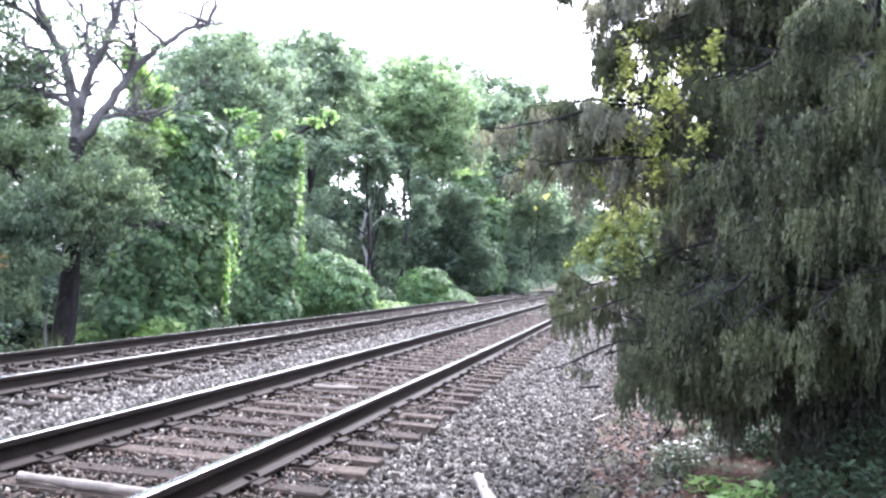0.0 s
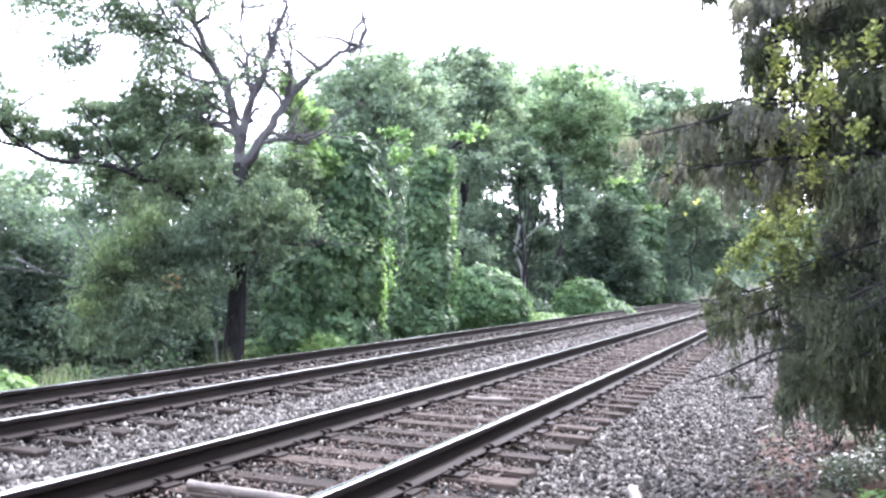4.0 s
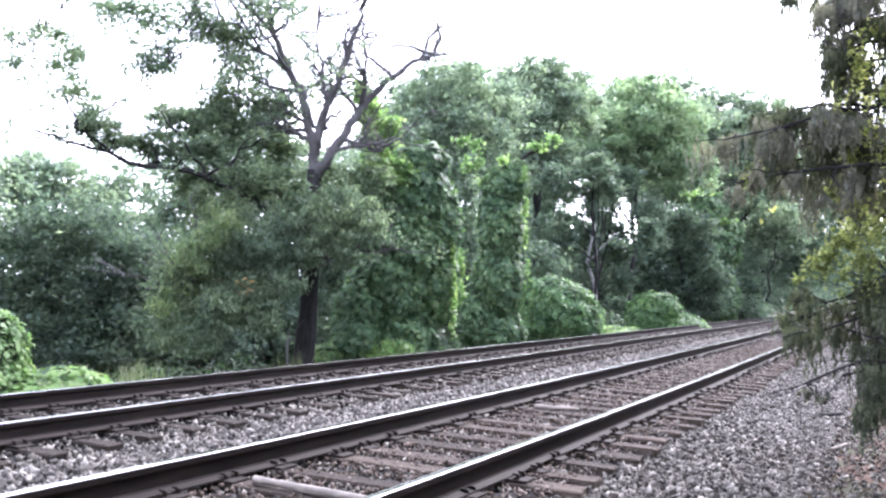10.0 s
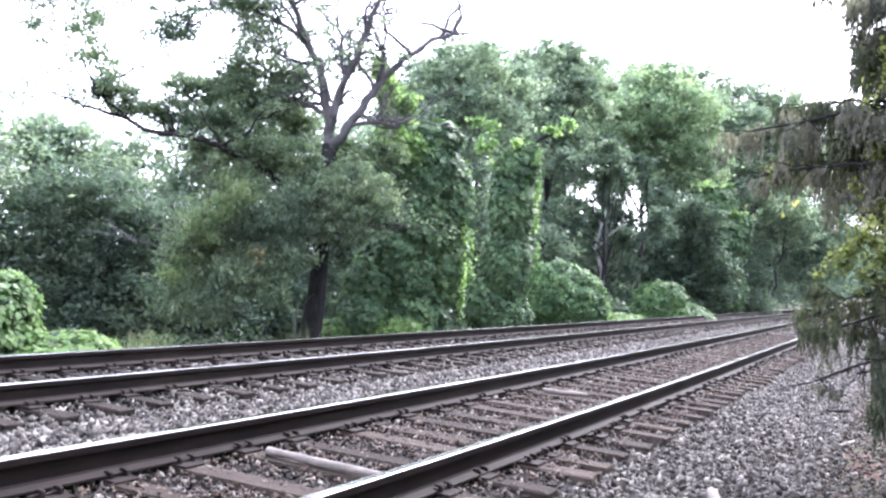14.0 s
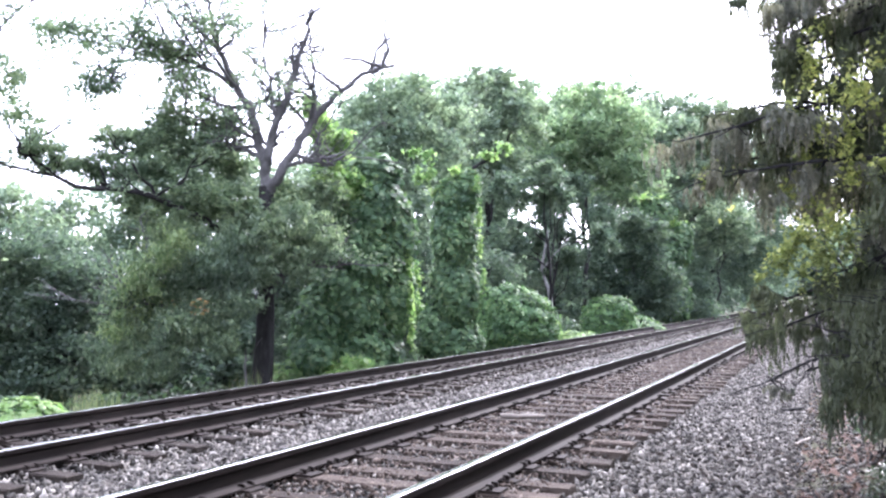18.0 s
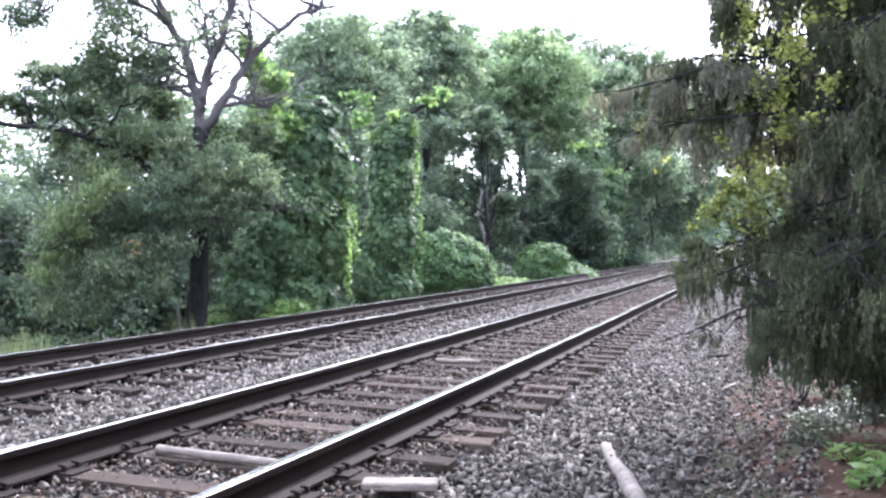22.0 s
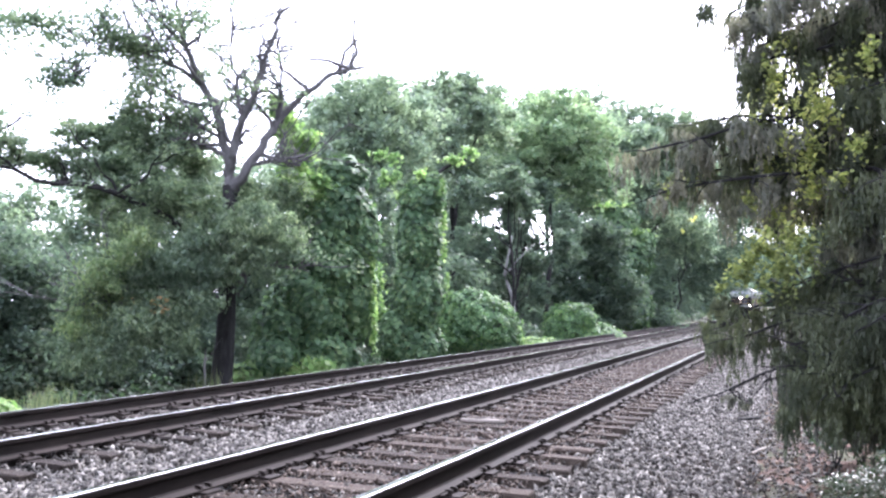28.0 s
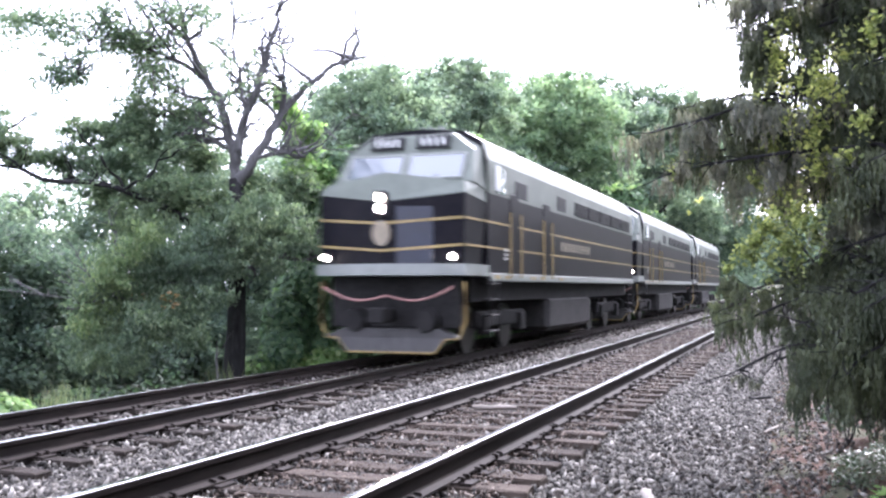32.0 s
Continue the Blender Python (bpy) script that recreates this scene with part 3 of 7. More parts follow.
# ---- the tall oak with dead upper limbs
def build_oak():
    rng = random.Random(11)
    base = Vector((-11.99, 17.13, -0.71))
    base.z = gz(base.x, base.y) - 0.05
    t = thing("oak_tree", Matrix(), "tall oak with bare grey upper limbs and drooping green foliage", "tree")
    fork = Vector((-11.86, 17.20, 3.56))
    low = Vector((-11.87, 17.19, 1.63))
    trunk = [base, base.lerp(low, 0.5) + Vector((0.04, 0, 0)), low, low.lerp(fork, 0.6), fork]
    part("trunk", tube_mesh("trunk", [(trunk, (0.26, 0.2, 0.18, 0.17, 0.16))], M_BARK, 12), t, "dark grey furrowed trunk")
    limbs = [
        ([-11.86, 17.20, 3.56], [(-11.89, 17.20, 4.07), (-12.09, 17.18, 4.84), (-12.58, 17.16, 5.73), (-13.07, 17.18, 6.62), (-13.26, 17.2, 7.42), (-13.44, 17.2, 7.94)], 0.13),
        ([-11.88, 17.20, 3.9], [(-11.78, 17.14, 4.22), (-11.52, 17.1, 4.93), (-11.11, 17.15, 5.87), (-10.86, 17.25, 6.69), (-10.77, 17.3, 7.16)], 0.12),
        ([-11.84, 17.20, 3.45], [(-11.54, 17.20, 3.72), (-11.33, 17.45, 4.27), (-11.10, 17.70, 4.90), (-10.60, 17.95, 5.54), (-10.06, 18.2, 5.99), (-9.57, 18.45, 6.12)], 0.13),
        ([-11.10, 17.70, 4.90], [(-10.9, 17.6, 5.36), (-10.82, 17.5, 6.02), (-10.9, 17.4, 6.5)], 0.07),
        ([-11.89, 17.20, 4.07], [(-12.22, 17.10, 4.33), (-12.74, 16.9, 4.43), (-13.45, 16.8, 4.57)], 0.07),
        ([-11.33, 17.45, 4.27], [(-10.85, 17.4, 4.04), (-10.37, 17.5, 3.95)], 0.05),
        ([-11.52, 17.10, 4.93], [(-11.62, 17.0, 5.5), (-11.75, 16.95, 6.2), (-11.7, 16.9, 6.8)], 0.05),
        ([-12.58, 17.16, 5.73], [(-12.93, 16.66, 6.07), (-13.33, 16.20, 6.29), (-13.59, 15.94, 6.67)], 0.06),
        ([-12.35, 17.18, 5.28], [(-13.07, 17.08, 5.43), (-13.65, 16.92, 5.81), (-14.33, 16.69, 5.94)], 0.045),
        ([-11.88, 17.19, 1.87], [(-12.68, 16.15, 2.86), (-13.53, 15.22, 3.35), (-14.40, 14.40, 3.44), (-15.02, 13.96, 3.91), (-15.24, 13.72, 4.16)], 0.085),
        ([-13.07, 17.18, 6.62], [(-13.25, 16.62, 7.07), (-13.41, 16.41, 7.64)], 0.05),
        ([-11.87, 17.19, 1.35], [(-11.5, 17.2, 1.65), (-11.25, 17.3, 1.75), (-11.0, 17.5, 1.9)], 0.05),
        ([-11.86, 17.20, 1.15], [(-12.18, 16.16, 1.35), (-12.71, 15.38, 1.43), (-13.43, 14.76, 1.06)], 0.05),
        ([-12.93, 16.66, 6.07], [(-13.73, 15.87, 7.75), (-14.77, 14.84, 7.78), (-15.70, 14.11, 7.08), (-16.18, 13.74, 6.21), (-16.35, 13.53, 5.49)], 0.03),
        ([-13.73, 15.87, 7.75], [(-14.04, 15.59, 6.74), (-14.29, 15.33, 5.86), (-14.38, 15.29, 5.50)], 0.025),
    ]
    sprigs = []
    for start, rest, r in limbs:
        pts = [Vector(start)] + [Vector(p) for p in rest]
        fine = []
        for a, b in zip(pts, pts[1:]):
            fine += wobble(a, b, 4, 0.07, rng)[:-1]
        fine.append(pts[-1])
        n = len(fine)
        lines = [(fine, [r * (1 - 0.8 * i / n) for i in range(n)])]
        for _ in range(6):
            i = rng.randrange(n // 4, n)
            d = Vector((rng.uniform(-1, 1), rng.uniform(-0.7, 0.7), rng.uniform(-0.1, 1))).normalized() * rng.uniform(0.8, 1.7)
            arm = wobble(fine[i], fine[i] + d, 6, 0.14, rng)
            lines.append((arm, [r * 0.34 * (1 - 0.13 * q) + 0.006 for q in range(7)]))
            for _ in range(5):
                j = rng.randrange(2, 7)
                e = d.normalized() * 0.2 + Vector((rng.uniform(-1, 1), rng.uniform(-1, 1), rng.uniform(-0.4, 1))).normalized() * rng.uniform(0.25, 0.55)
                lines.append((wobble(arm[j], arm[j] + e, 4, 0.06, rng), [0.013, 0.011, 0.008, 0.006, 0.003]))
                if rng.random() < 0.6 and (arm[j].x < (-10.95 if rng.random() < 0.5 else -12.2) or arm[j].z < 3.5):
                    sprigs.append((*(arm[j] + e), rng.uniform(0.12, 0.28), rng.uniform(0.12, 0.28), rng.uniform(0.08, 0.18)))
        for _ in range(14):
            i = rng.randrange(n // 3, n)
            d = Vector((rng.uniform(-1, 1), rng.uniform(-0.6, 0.6), rng.uniform(-0.2, 1))).normalized() * rng.uniform(0.3, 0.9)
            twig = wobble(fine[i], fine[i] + d, 4, 0.1, rng)
            lines.append((twig, [0.022, 0.018, 0.013, 0.009, 0.005]))
            if rng.random() < 0.7 and (twig[4].x < (-10.95 if rng.random() < 0.5 else -12.2) or twig[4].z < 3.5):
                sprigs.append((*twig[4], rng.uniform(0.16, 0.34), rng.uniform(0.16, 0.34), rng.uniform(0.1, 0.22)))
            for _ in range(3):
                j = rng.randrange(1, 5)
                d2 = d * 0.4 + Vector((rng.uniform(-1, 1), rng.uniform(-1, 1), rng.uniform(-0.5, 1))) * 0.25
                lines.append((wobble(twig[j], twig[j] + d2, 3, 0.05, rng), [0.009, 0.007, 0.005, 0.003]))
        part("limb", tube_mesh("limb", lines, M_DEADWOOD if r != 0.085 else M_BARK, 7), t, "bare grey limb with broken twigs")
    crown(t, sprigs, 11000, 0.08, M_OAK, 20, "twig_foliage", 0.1, 0.0)
    # sparse tufts high up
    tufts = [(-13.22, 16.25, 6.36, 0.50, 0.56, 0.39), (-13.69, 15.89, 6.55, 0.45, 0.56, 0.34), (-13.03, 16.73, 6.95, 0.45, 0.45, 0.39), (-13.67, 16.66, 5.63, 0.50, 0.56, 0.34),
             (-13.86, 16.18, 5.18, 0.45, 0.45, 0.34), (-13.14, 17.18, 5.33, 0.50, 0.56, 0.34), (-12.3, 17.73, 5.4, 0.3, 0.35, 0.3),
             (-14.44, 15.26, 5.68, 0.45, 0.45, 0.34), (-14.69, 15.13, 5.49, 0.34, 0.34, 0.22), 
             (-16.50, 13.99, 5.98, 0.75, 0.6, 0.35), (-16.72, 13.43, 5.40, 0.5, 0.5, 0.35), (-16.12, 14.18, 5.57, 0.4, 0.4, 0.25), (-15.31, 14.60, 6.60, 0.7, 0.6, 0.25), (-14.57, 14.97, 6.50, 0.55, 0.5, 0.3), (-14.62, 15.39, 5.70, 0.4, 0.4, 0.35),
             (-15.72, 14.38, 4.81, 0.4, 0.5, 0.3), (-16.13, 13.73, 4.72, 0.35, 0.4, 0.25), (-15.40, 14.55, 4.35, 0.5, 0.5, 0.3), (-15.80, 14.12, 4.07, 0.3, 0.4, 0.2), (-16.78, 13.18, 6.10, 0.4, 0.4, 0.3), (-14.03, 15.92, 6.44, 0.6, 0.5, 0.4), (-13.47, 16.21, 5.78, 0.5, 0.5, 0.35), (-16.76, 13.18, 4.09, 0.3, 0.4, 0.35), (-15.03, 14.77, 6.65, 0.7, 0.5, 0.4), (-16.03, 14.04, 5.65, 0.45, 0.5, 0.5), (-14.61, 14.99, 5.59, 0.35, 0.4, 0.25), (-15.67, 14.22, 4.91, 0.3, 0.4, 0.3), (-15.26, 14.43, 4.39, 0.4, 0.4, 0.2), (-13.96, 15.50, 6.83, 0.45, 0.45, 0.22),
             (-11.82, 17.40, 5.47, 0.26, 0.24, 0.24), (-11.58, 17.40, 5.92, 0.24, 0.22, 0.22), (-11.95, 17.40, 5.09, 0.22, 0.20, 0.20), (-11.39, 17.40, 6.24, 0.18, 0.16, 0.16), (-12.16, 17.40, 5.81, 0.18, 0.16, 0.16), (-11.30, 17.60, 5.48, 0.18, 0.17, 0.17), (-11.73, 17.60, 5.26, 0.20, 0.18, 0.18), (-15.82, 13.80, 6.07, 0.21, 0.19, 0.19), (-15.31, 13.80, 5.57, 0.19, 0.17, 0.17), (-14.68, 13.90, 5.87, 0.23, 0.20, 0.20), (-14.31, 14.10, 5.21, 0.20, 0.18, 0.18), (-15.59, 13.70, 4.85, 0.19, 0.17, 0.17), (-14.85, 13.80, 4.32, 0.18, 0.16, 0.16), (-13.94, 14.40, 5.02, 0.20, 0.18, 0.18), (-13.62, 14.60, 5.87, 0.24, 0.21, 0.21), (-15.68, 13.60, 4.12, 0.17, 0.16, 0.16), (-14.32, 14.00, 4.20, 0.18, 0.16, 0.16), (-13.99, 14.20, 6.09, 0.21, 0.19, 0.19)]
    crown(t, tufts, 12500, 0.08, M_OAK, 21, "upper_foliage", 0.1, 0.36, 12)
    mid = [(-14.76, 16.00, 4.58, 0.77, 0.65, 0.41), (-13.94, 16.30, 4.59, 0.76, 0.64, 0.43), (-13.25, 16.60, 4.30, 0.69, 0.58, 0.42), (-13.77, 15.80, 3.84, 0.80, 0.68, 0.39), (-14.54, 15.30, 3.92, 0.62, 0.53, 0.32), (-12.88, 16.00, 3.37, 0.78, 0.66, 0.43), (-12.95, 17.40, 4.04, 0.64, 0.54, 0.51), (-12.45, 16.40, 3.17, 0.72, 0.61, 0.41), (-13.71, 15.60, 3.11, 0.67, 0.57, 0.36), (-11.43, 17.60, 3.28, 0.55, 0.47, 0.49), (-12.01, 16.60, 2.83, 0.72, 0.61, 0.36), (-14.83, 14.50, 3.92, 0.61, 0.52, 0.19), (-15.09, 14.00, 4.11, 0.44, 0.37, 0.19), (-13.07, 17.30, 4.97, 0.64, 0.54, 0.38), (-13.74, 16.40, 5.03, 0.57, 0.48, 0.28), (-11.09, 18.20, 3.47, 0.50, 0.42, 0.50)]
    crown(t, mid, 25000, 0.09, M_OAK, 22, "crown", 0.2, 0.2, 40)
    lower = [(-12.20, 15.60, 1.84, 0.85, 0.78, 0.64), (-11.56, 16.20, 2.33, 0.80, 0.74, 0.59), (-11.02, 16.60, 2.59, 0.59, 0.54, 0.59), (-10.59, 17.00, 2.39, 0.59, 0.55, 0.68), (-10.72, 16.60, 1.90, 0.48, 0.44, 0.49), (-12.84, 15.20, 1.47, 0.80, 0.74, 0.61), (-11.70, 15.70, 1.29, 0.74, 0.68, 0.52), (-13.32, 14.80, 0.90, 0.63, 0.59, 0.64), (-12.22, 15.00, 0.71, 0.73, 0.67, 0.55), (-12.68, 14.60, 0.16, 0.67, 0.62, 0.55), (-11.70, 15.40, 0.40, 0.47, 0.43, 0.49), (-13.43, 14.50, 0.13, 0.48, 0.44, 0.57), (-12.94, 15.60, 2.40, 0.65, 0.60, 0.55), (-11.26, 16.20, 1.76, 0.52, 0.49, 0.49)]
    crown(t, lower, 30000, 0.1, M_OAK, 23, "drooping_foliage", 0.35, 0.17, 55, droop=0.9, aspect=0.42)
    # sunlit patch low on the crown, painted with the lighter leaf colour
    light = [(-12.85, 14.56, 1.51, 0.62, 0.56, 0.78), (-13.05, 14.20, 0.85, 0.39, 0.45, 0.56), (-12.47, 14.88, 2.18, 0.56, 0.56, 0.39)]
    crown(t, light, 3200, 0.1, M_OAK_LIT, 24, "sun_toned_foliage", 0.3, 0.25, 14, droop=0.8, aspect=0.4)
    crown(t, [(-11.68, 14.78, 1.05, 0.22, 0.22, 0.19), (-12.30, 14.59, 1.14, 0.13, 0.13, 0.09)], 45, 0.07, M_ORANGE, 25, "withered_leaves", 0.2, 0.0)
    lines = []
    for a in ([(-13.25, 14.90, 1.05), (-14.06, 14.60, 1.14), (-14.69, 14.20, 1.26), (-15.20, 13.90, 1.34)], [(-14.38, 14.40, 1.19), (-14.80, 14.30, 1.40), (-15.07, 14.20, 1.50)]):
        line = [Vector(q) for q in a]
        lines.append((line, [0.015 - 0.003 * i for i in range(len(line))]))
        for q, r in zip(line, line[1:]):
            for _ in range(3):
                u = q.lerp(r, rng.random())
                lines.append((wobble(u, u + Vector((rng.uniform(-0.3, 0.1), rng.uniform(-0.2, 0.2), rng.uniform(-0.15, 0.25))), 3, 0.03, rng), [0.008, 0.006, 0.005, 0.003]))
    part("bare_branch", tube_mesh("bare_branch", lines, M_DEADWOOD, 6), t, "thin grey leafless branch")
    return t


build_oak()


# ---- kudzu: vine-covered towers and mounds
def kudzu(name, label, category, blobs, n, seed, size=0.14, mat=None, lit=None, lit_n=0, group="", stems=()):
    t = thing(name, Matrix(), label, category, group)
    # core of darker leaves: shade between the outer leaves put into colour
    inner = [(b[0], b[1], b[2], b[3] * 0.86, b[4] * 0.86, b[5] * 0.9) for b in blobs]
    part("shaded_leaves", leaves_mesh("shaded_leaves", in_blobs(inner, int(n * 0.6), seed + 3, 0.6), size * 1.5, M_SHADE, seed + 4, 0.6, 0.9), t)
    part("leaves", shingle_mesh("leaves", blobs, int(n * 1.4), size * 1.02, mat or M_KUDZU, seed, 0.9, 0.95, 0.08), t)
    if lit:
        # sunlit tops and edges, painted with brighter leaves
        part("young_leaves", leaves_mesh("young_leaves", in_blobs(lit, lit_n, seed + 8, 0.1, 0.35, 16), size * 0.95, M_KUDZU_LIT, seed + 5, 0.7, 0.85), t, "yellow-green leaves, sunlight put into their bright colour")
    rng = random.Random(seed)
    if stems:
        part("stem", tube_mesh("stem", [(wobble(a, b, 6, 0.12, rng), [0.06, 0.06, 0.05, 0.05, 0.04, 0.03, 0.02]) for a, b in stems], M_BARK, 7), t)
    return t


kudzu("kudzu_tower", "tall tree stump smothered in dark green kudzu leaves", "vine",
      [(-11.39, 19.95, -0.12, 1.12, 0.90, 0.78), (-11.54, 19.88, 0.94, 1.01, 0.90, 0.90), (-11.22, 20.04, 2.02, 0.95, 0.90, 1.01), (-11.01, 20.14, 3.23, 0.90, 0.90, 1.01), (-10.86, 20.22, 4.04, 0.62, 0.67, 0.50),
       (-10.46, 20.43, 2.58, 0.50, 0.56, 0.90), (-10.47, 20.55, 1.24, 0.39, 0.56, 0.90), (-11.69, 19.93, 3.89, 0.56, 0.56, 0.56), (-11.99, 19.39, 0.26, 0.56, 0.67, 0.78), (-11.56, 19.49, -0.50, 0.90, 0.67, 0.28), (-11.95, 18.95, 0.02, 0.42, 0.5, 0.62), (-11.66, 18.90, 0.65, 0.5, 0.55, 0.6), (-11.58, 18.60, -0.07, 0.52, 0.5, 0.5), (-11.25, 19.20, 1.28, 0.5, 0.5, 0.6)],
      21000, 31, 0.135, None,
      [(-11.76, 19.00, 5.51, 0.13, 0.45, 0.20), (-11.66, 19.00, 5.20, 0.18, 0.45, 0.24), (-11.48, 19.00, 4.84, 0.24, 0.45, 0.28), (-11.26, 19.00, 4.44, 0.26, 0.45, 0.28), (-11.33, 19.00, 4.06, 0.28, 0.45, 0.24), (-11.03, 19.00, 4.78, 0.16, 0.45, 0.18), (-11.56, 18.60, 5.34, 0.16, 0.45, 0.26), (-11.39, 18.60, 4.99, 0.20, 0.45, 0.30), (-11.59, 18.60, 5.51, 0.10, 0.45, 0.16), (-11.00, 19.27, 3.73, 0.4, 0.3, 0.3), (-10.05, 20.30, 1.95, 0.04, 0.12, 0.5), (-9.99, 20.30, 1.10, 0.06, 0.14, 0.5), (-10.00, 20.30, 0.35, 0.05, 0.12, 0.4), (-10.98, 18.60, -0.42, 0.45, 0.3, 0.14), (-10.66, 18.72, -0.30, 0.40, 0.3, 0.16)], 6200,
      stems=[((-11.55, 20.00, -0.66), (-11.91, 19.81, 5.37))])
kudzu("kudzu_tower", "slender dead tree wrapped in kudzu, its edges tinted as sunlit", "vine",
      [(-11.42, 26.24, -0.30, 0.74, 0.72, 0.95), (-11.45, 26.21, 1.32, 0.74, 0.74, 1.15), (-11.44, 26.20, 2.99, 0.66, 0.72, 1.15), (-11.38, 26.25, 4.16, 0.67, 0.67, 0.56), (-11.98, 25.94, 0.14, 0.56, 0.67, 0.78), (-11.09, 26.39, 4.51, 0.39, 0.45, 0.45)],
      11000, 41, 0.135, None,
      [(-12.59, 25.90, 5.49, 0.30, 0.2, 0.14), (-12.14, 25.90, 5.36, 0.22, 0.2, 0.22), (-12.08, 25.90, 4.80, 0.20, 0.2, 0.28), (-12.45, 25.90, 4.73, 0.18, 0.2, 0.30), (-11.88, 25.90, 4.29, 0.20, 0.2, 0.20), (-11.60, 25.90, 4.40, 0.18, 0.2, 0.14), (-11.29, 25.90, 4.83, 0.14, 0.2, 0.16), (-10.60, 25.90, 4.35, 0.07, 0.2, 0.30), (-10.53, 25.90, 3.45, 0.08, 0.2, 0.42), (-10.52, 25.90, 2.55, 0.07, 0.2, 0.40), (-10.43, 25.90, 1.74, 0.08, 0.2, 0.30), (-10.48, 26.70, 5.33, 0.39, 0.28, 0.16), (-10.07, 26.91, 5.59, 0.22, 0.22, 0.16), (-12.61, 25.99, 1.63, 0.16, 0.34, 0.56), (-12.56, 26.02, 0.62, 0.20, 0.34, 0.56)], 1700,
      stems=[((-11.43, 26.35, -0.34), (-11.41, 26.36, 4.85)), ((-11.40, 26.36, 4.68), (-10.08, 27.03, 5.60))])
kudzu("kudzu_mound", "rounded shrub covered by kudzu, sunlight put into the leaf colour", "vine",
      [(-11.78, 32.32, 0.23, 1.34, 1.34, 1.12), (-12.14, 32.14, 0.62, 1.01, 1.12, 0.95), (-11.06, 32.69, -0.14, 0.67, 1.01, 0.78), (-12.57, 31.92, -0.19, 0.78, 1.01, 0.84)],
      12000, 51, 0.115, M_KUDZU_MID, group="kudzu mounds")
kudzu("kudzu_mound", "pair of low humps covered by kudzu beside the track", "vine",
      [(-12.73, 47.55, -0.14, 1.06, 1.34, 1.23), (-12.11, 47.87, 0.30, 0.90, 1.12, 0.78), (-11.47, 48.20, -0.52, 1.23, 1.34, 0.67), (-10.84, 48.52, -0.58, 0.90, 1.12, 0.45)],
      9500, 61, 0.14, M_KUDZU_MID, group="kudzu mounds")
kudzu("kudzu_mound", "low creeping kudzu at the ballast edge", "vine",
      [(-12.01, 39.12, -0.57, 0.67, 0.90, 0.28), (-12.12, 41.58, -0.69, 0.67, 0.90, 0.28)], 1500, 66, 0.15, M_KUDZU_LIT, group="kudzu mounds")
kudzu("kudzu_mound", "leaning shrub draped in kudzu like a hood", "vine",
      [(-13.14, 64.94, 4.24, 1.68, 1.79, 1.90), (-13.68, 64.67, 6.47, 1.46, 1.57, 1.46), (-14.28, 64.36, 2.70, 1.57, 1.79, 2.02), (-12.31, 65.37, 5.02, 1.01, 1.34, 1.01), (-12.91, 65.06, 0.88, 1.46, 1.79, 1.57), (-14.57, 64.21, 0.08, 1.57, 1.79, 1.12)],
      9000, 71, 0.24, None, [(-13.91, 63.92, 7.53, 1.01, 1.01, 0.28), (-12.38, 64.70, 5.72, 0.90, 1.01, 0.34)], 500, "kudzu mounds")
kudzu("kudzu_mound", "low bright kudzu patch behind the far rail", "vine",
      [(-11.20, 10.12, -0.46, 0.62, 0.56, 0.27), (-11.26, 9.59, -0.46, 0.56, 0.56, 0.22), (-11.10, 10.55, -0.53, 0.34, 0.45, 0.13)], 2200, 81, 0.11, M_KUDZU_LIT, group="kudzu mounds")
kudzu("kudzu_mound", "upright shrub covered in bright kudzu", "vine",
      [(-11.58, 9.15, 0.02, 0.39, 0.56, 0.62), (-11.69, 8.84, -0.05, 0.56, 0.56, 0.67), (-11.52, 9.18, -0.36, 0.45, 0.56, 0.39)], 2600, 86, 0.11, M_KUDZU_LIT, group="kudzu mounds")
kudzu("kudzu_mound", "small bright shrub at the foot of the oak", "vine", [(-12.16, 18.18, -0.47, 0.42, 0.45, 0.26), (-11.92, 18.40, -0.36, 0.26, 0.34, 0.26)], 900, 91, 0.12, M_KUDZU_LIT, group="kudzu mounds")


# ---- the wood behind
def wood_tree(base, label, blobs, n, size, mat, seed, trunk_r=0.22, top=None, group="wood behind the tracks"):
    t = thing("tree", Matrix(), label, "tree", group)
    rng = random.Random(seed)
    b = Vector((base[0], base[1], gz(base[0], base[1]) - 0.1))
    cs = [Vector(q[:3]) for q in blobs]
    tip = Vector(top) if top else sum(cs, Vector()) / len(cs)
    stem = wobble(b, tip, 6, 0.25, rng)
    part("trunk", tube_mesh("trunk", [(stem, [trunk_r * (1 - 0.11 * i) for i in range(7)])], M_BARK, 9), t)
    lines = []
    for c in cs:
        a = stem[rng.randrange(2, 6)]
        lines.append((wobble(a, c, 5, 0.3, rng), [trunk_r * 0.4 * (1 - 0.17 * i) for i in range(6)]))
    part("branchwork", tube_mesh("branchwork", lines, M_BARK, 6), t)
    crown(t, blobs, int(n * 1.7), size * 0.76, mat, seed, "crown", 0.15, 0.17, 70)
    return t


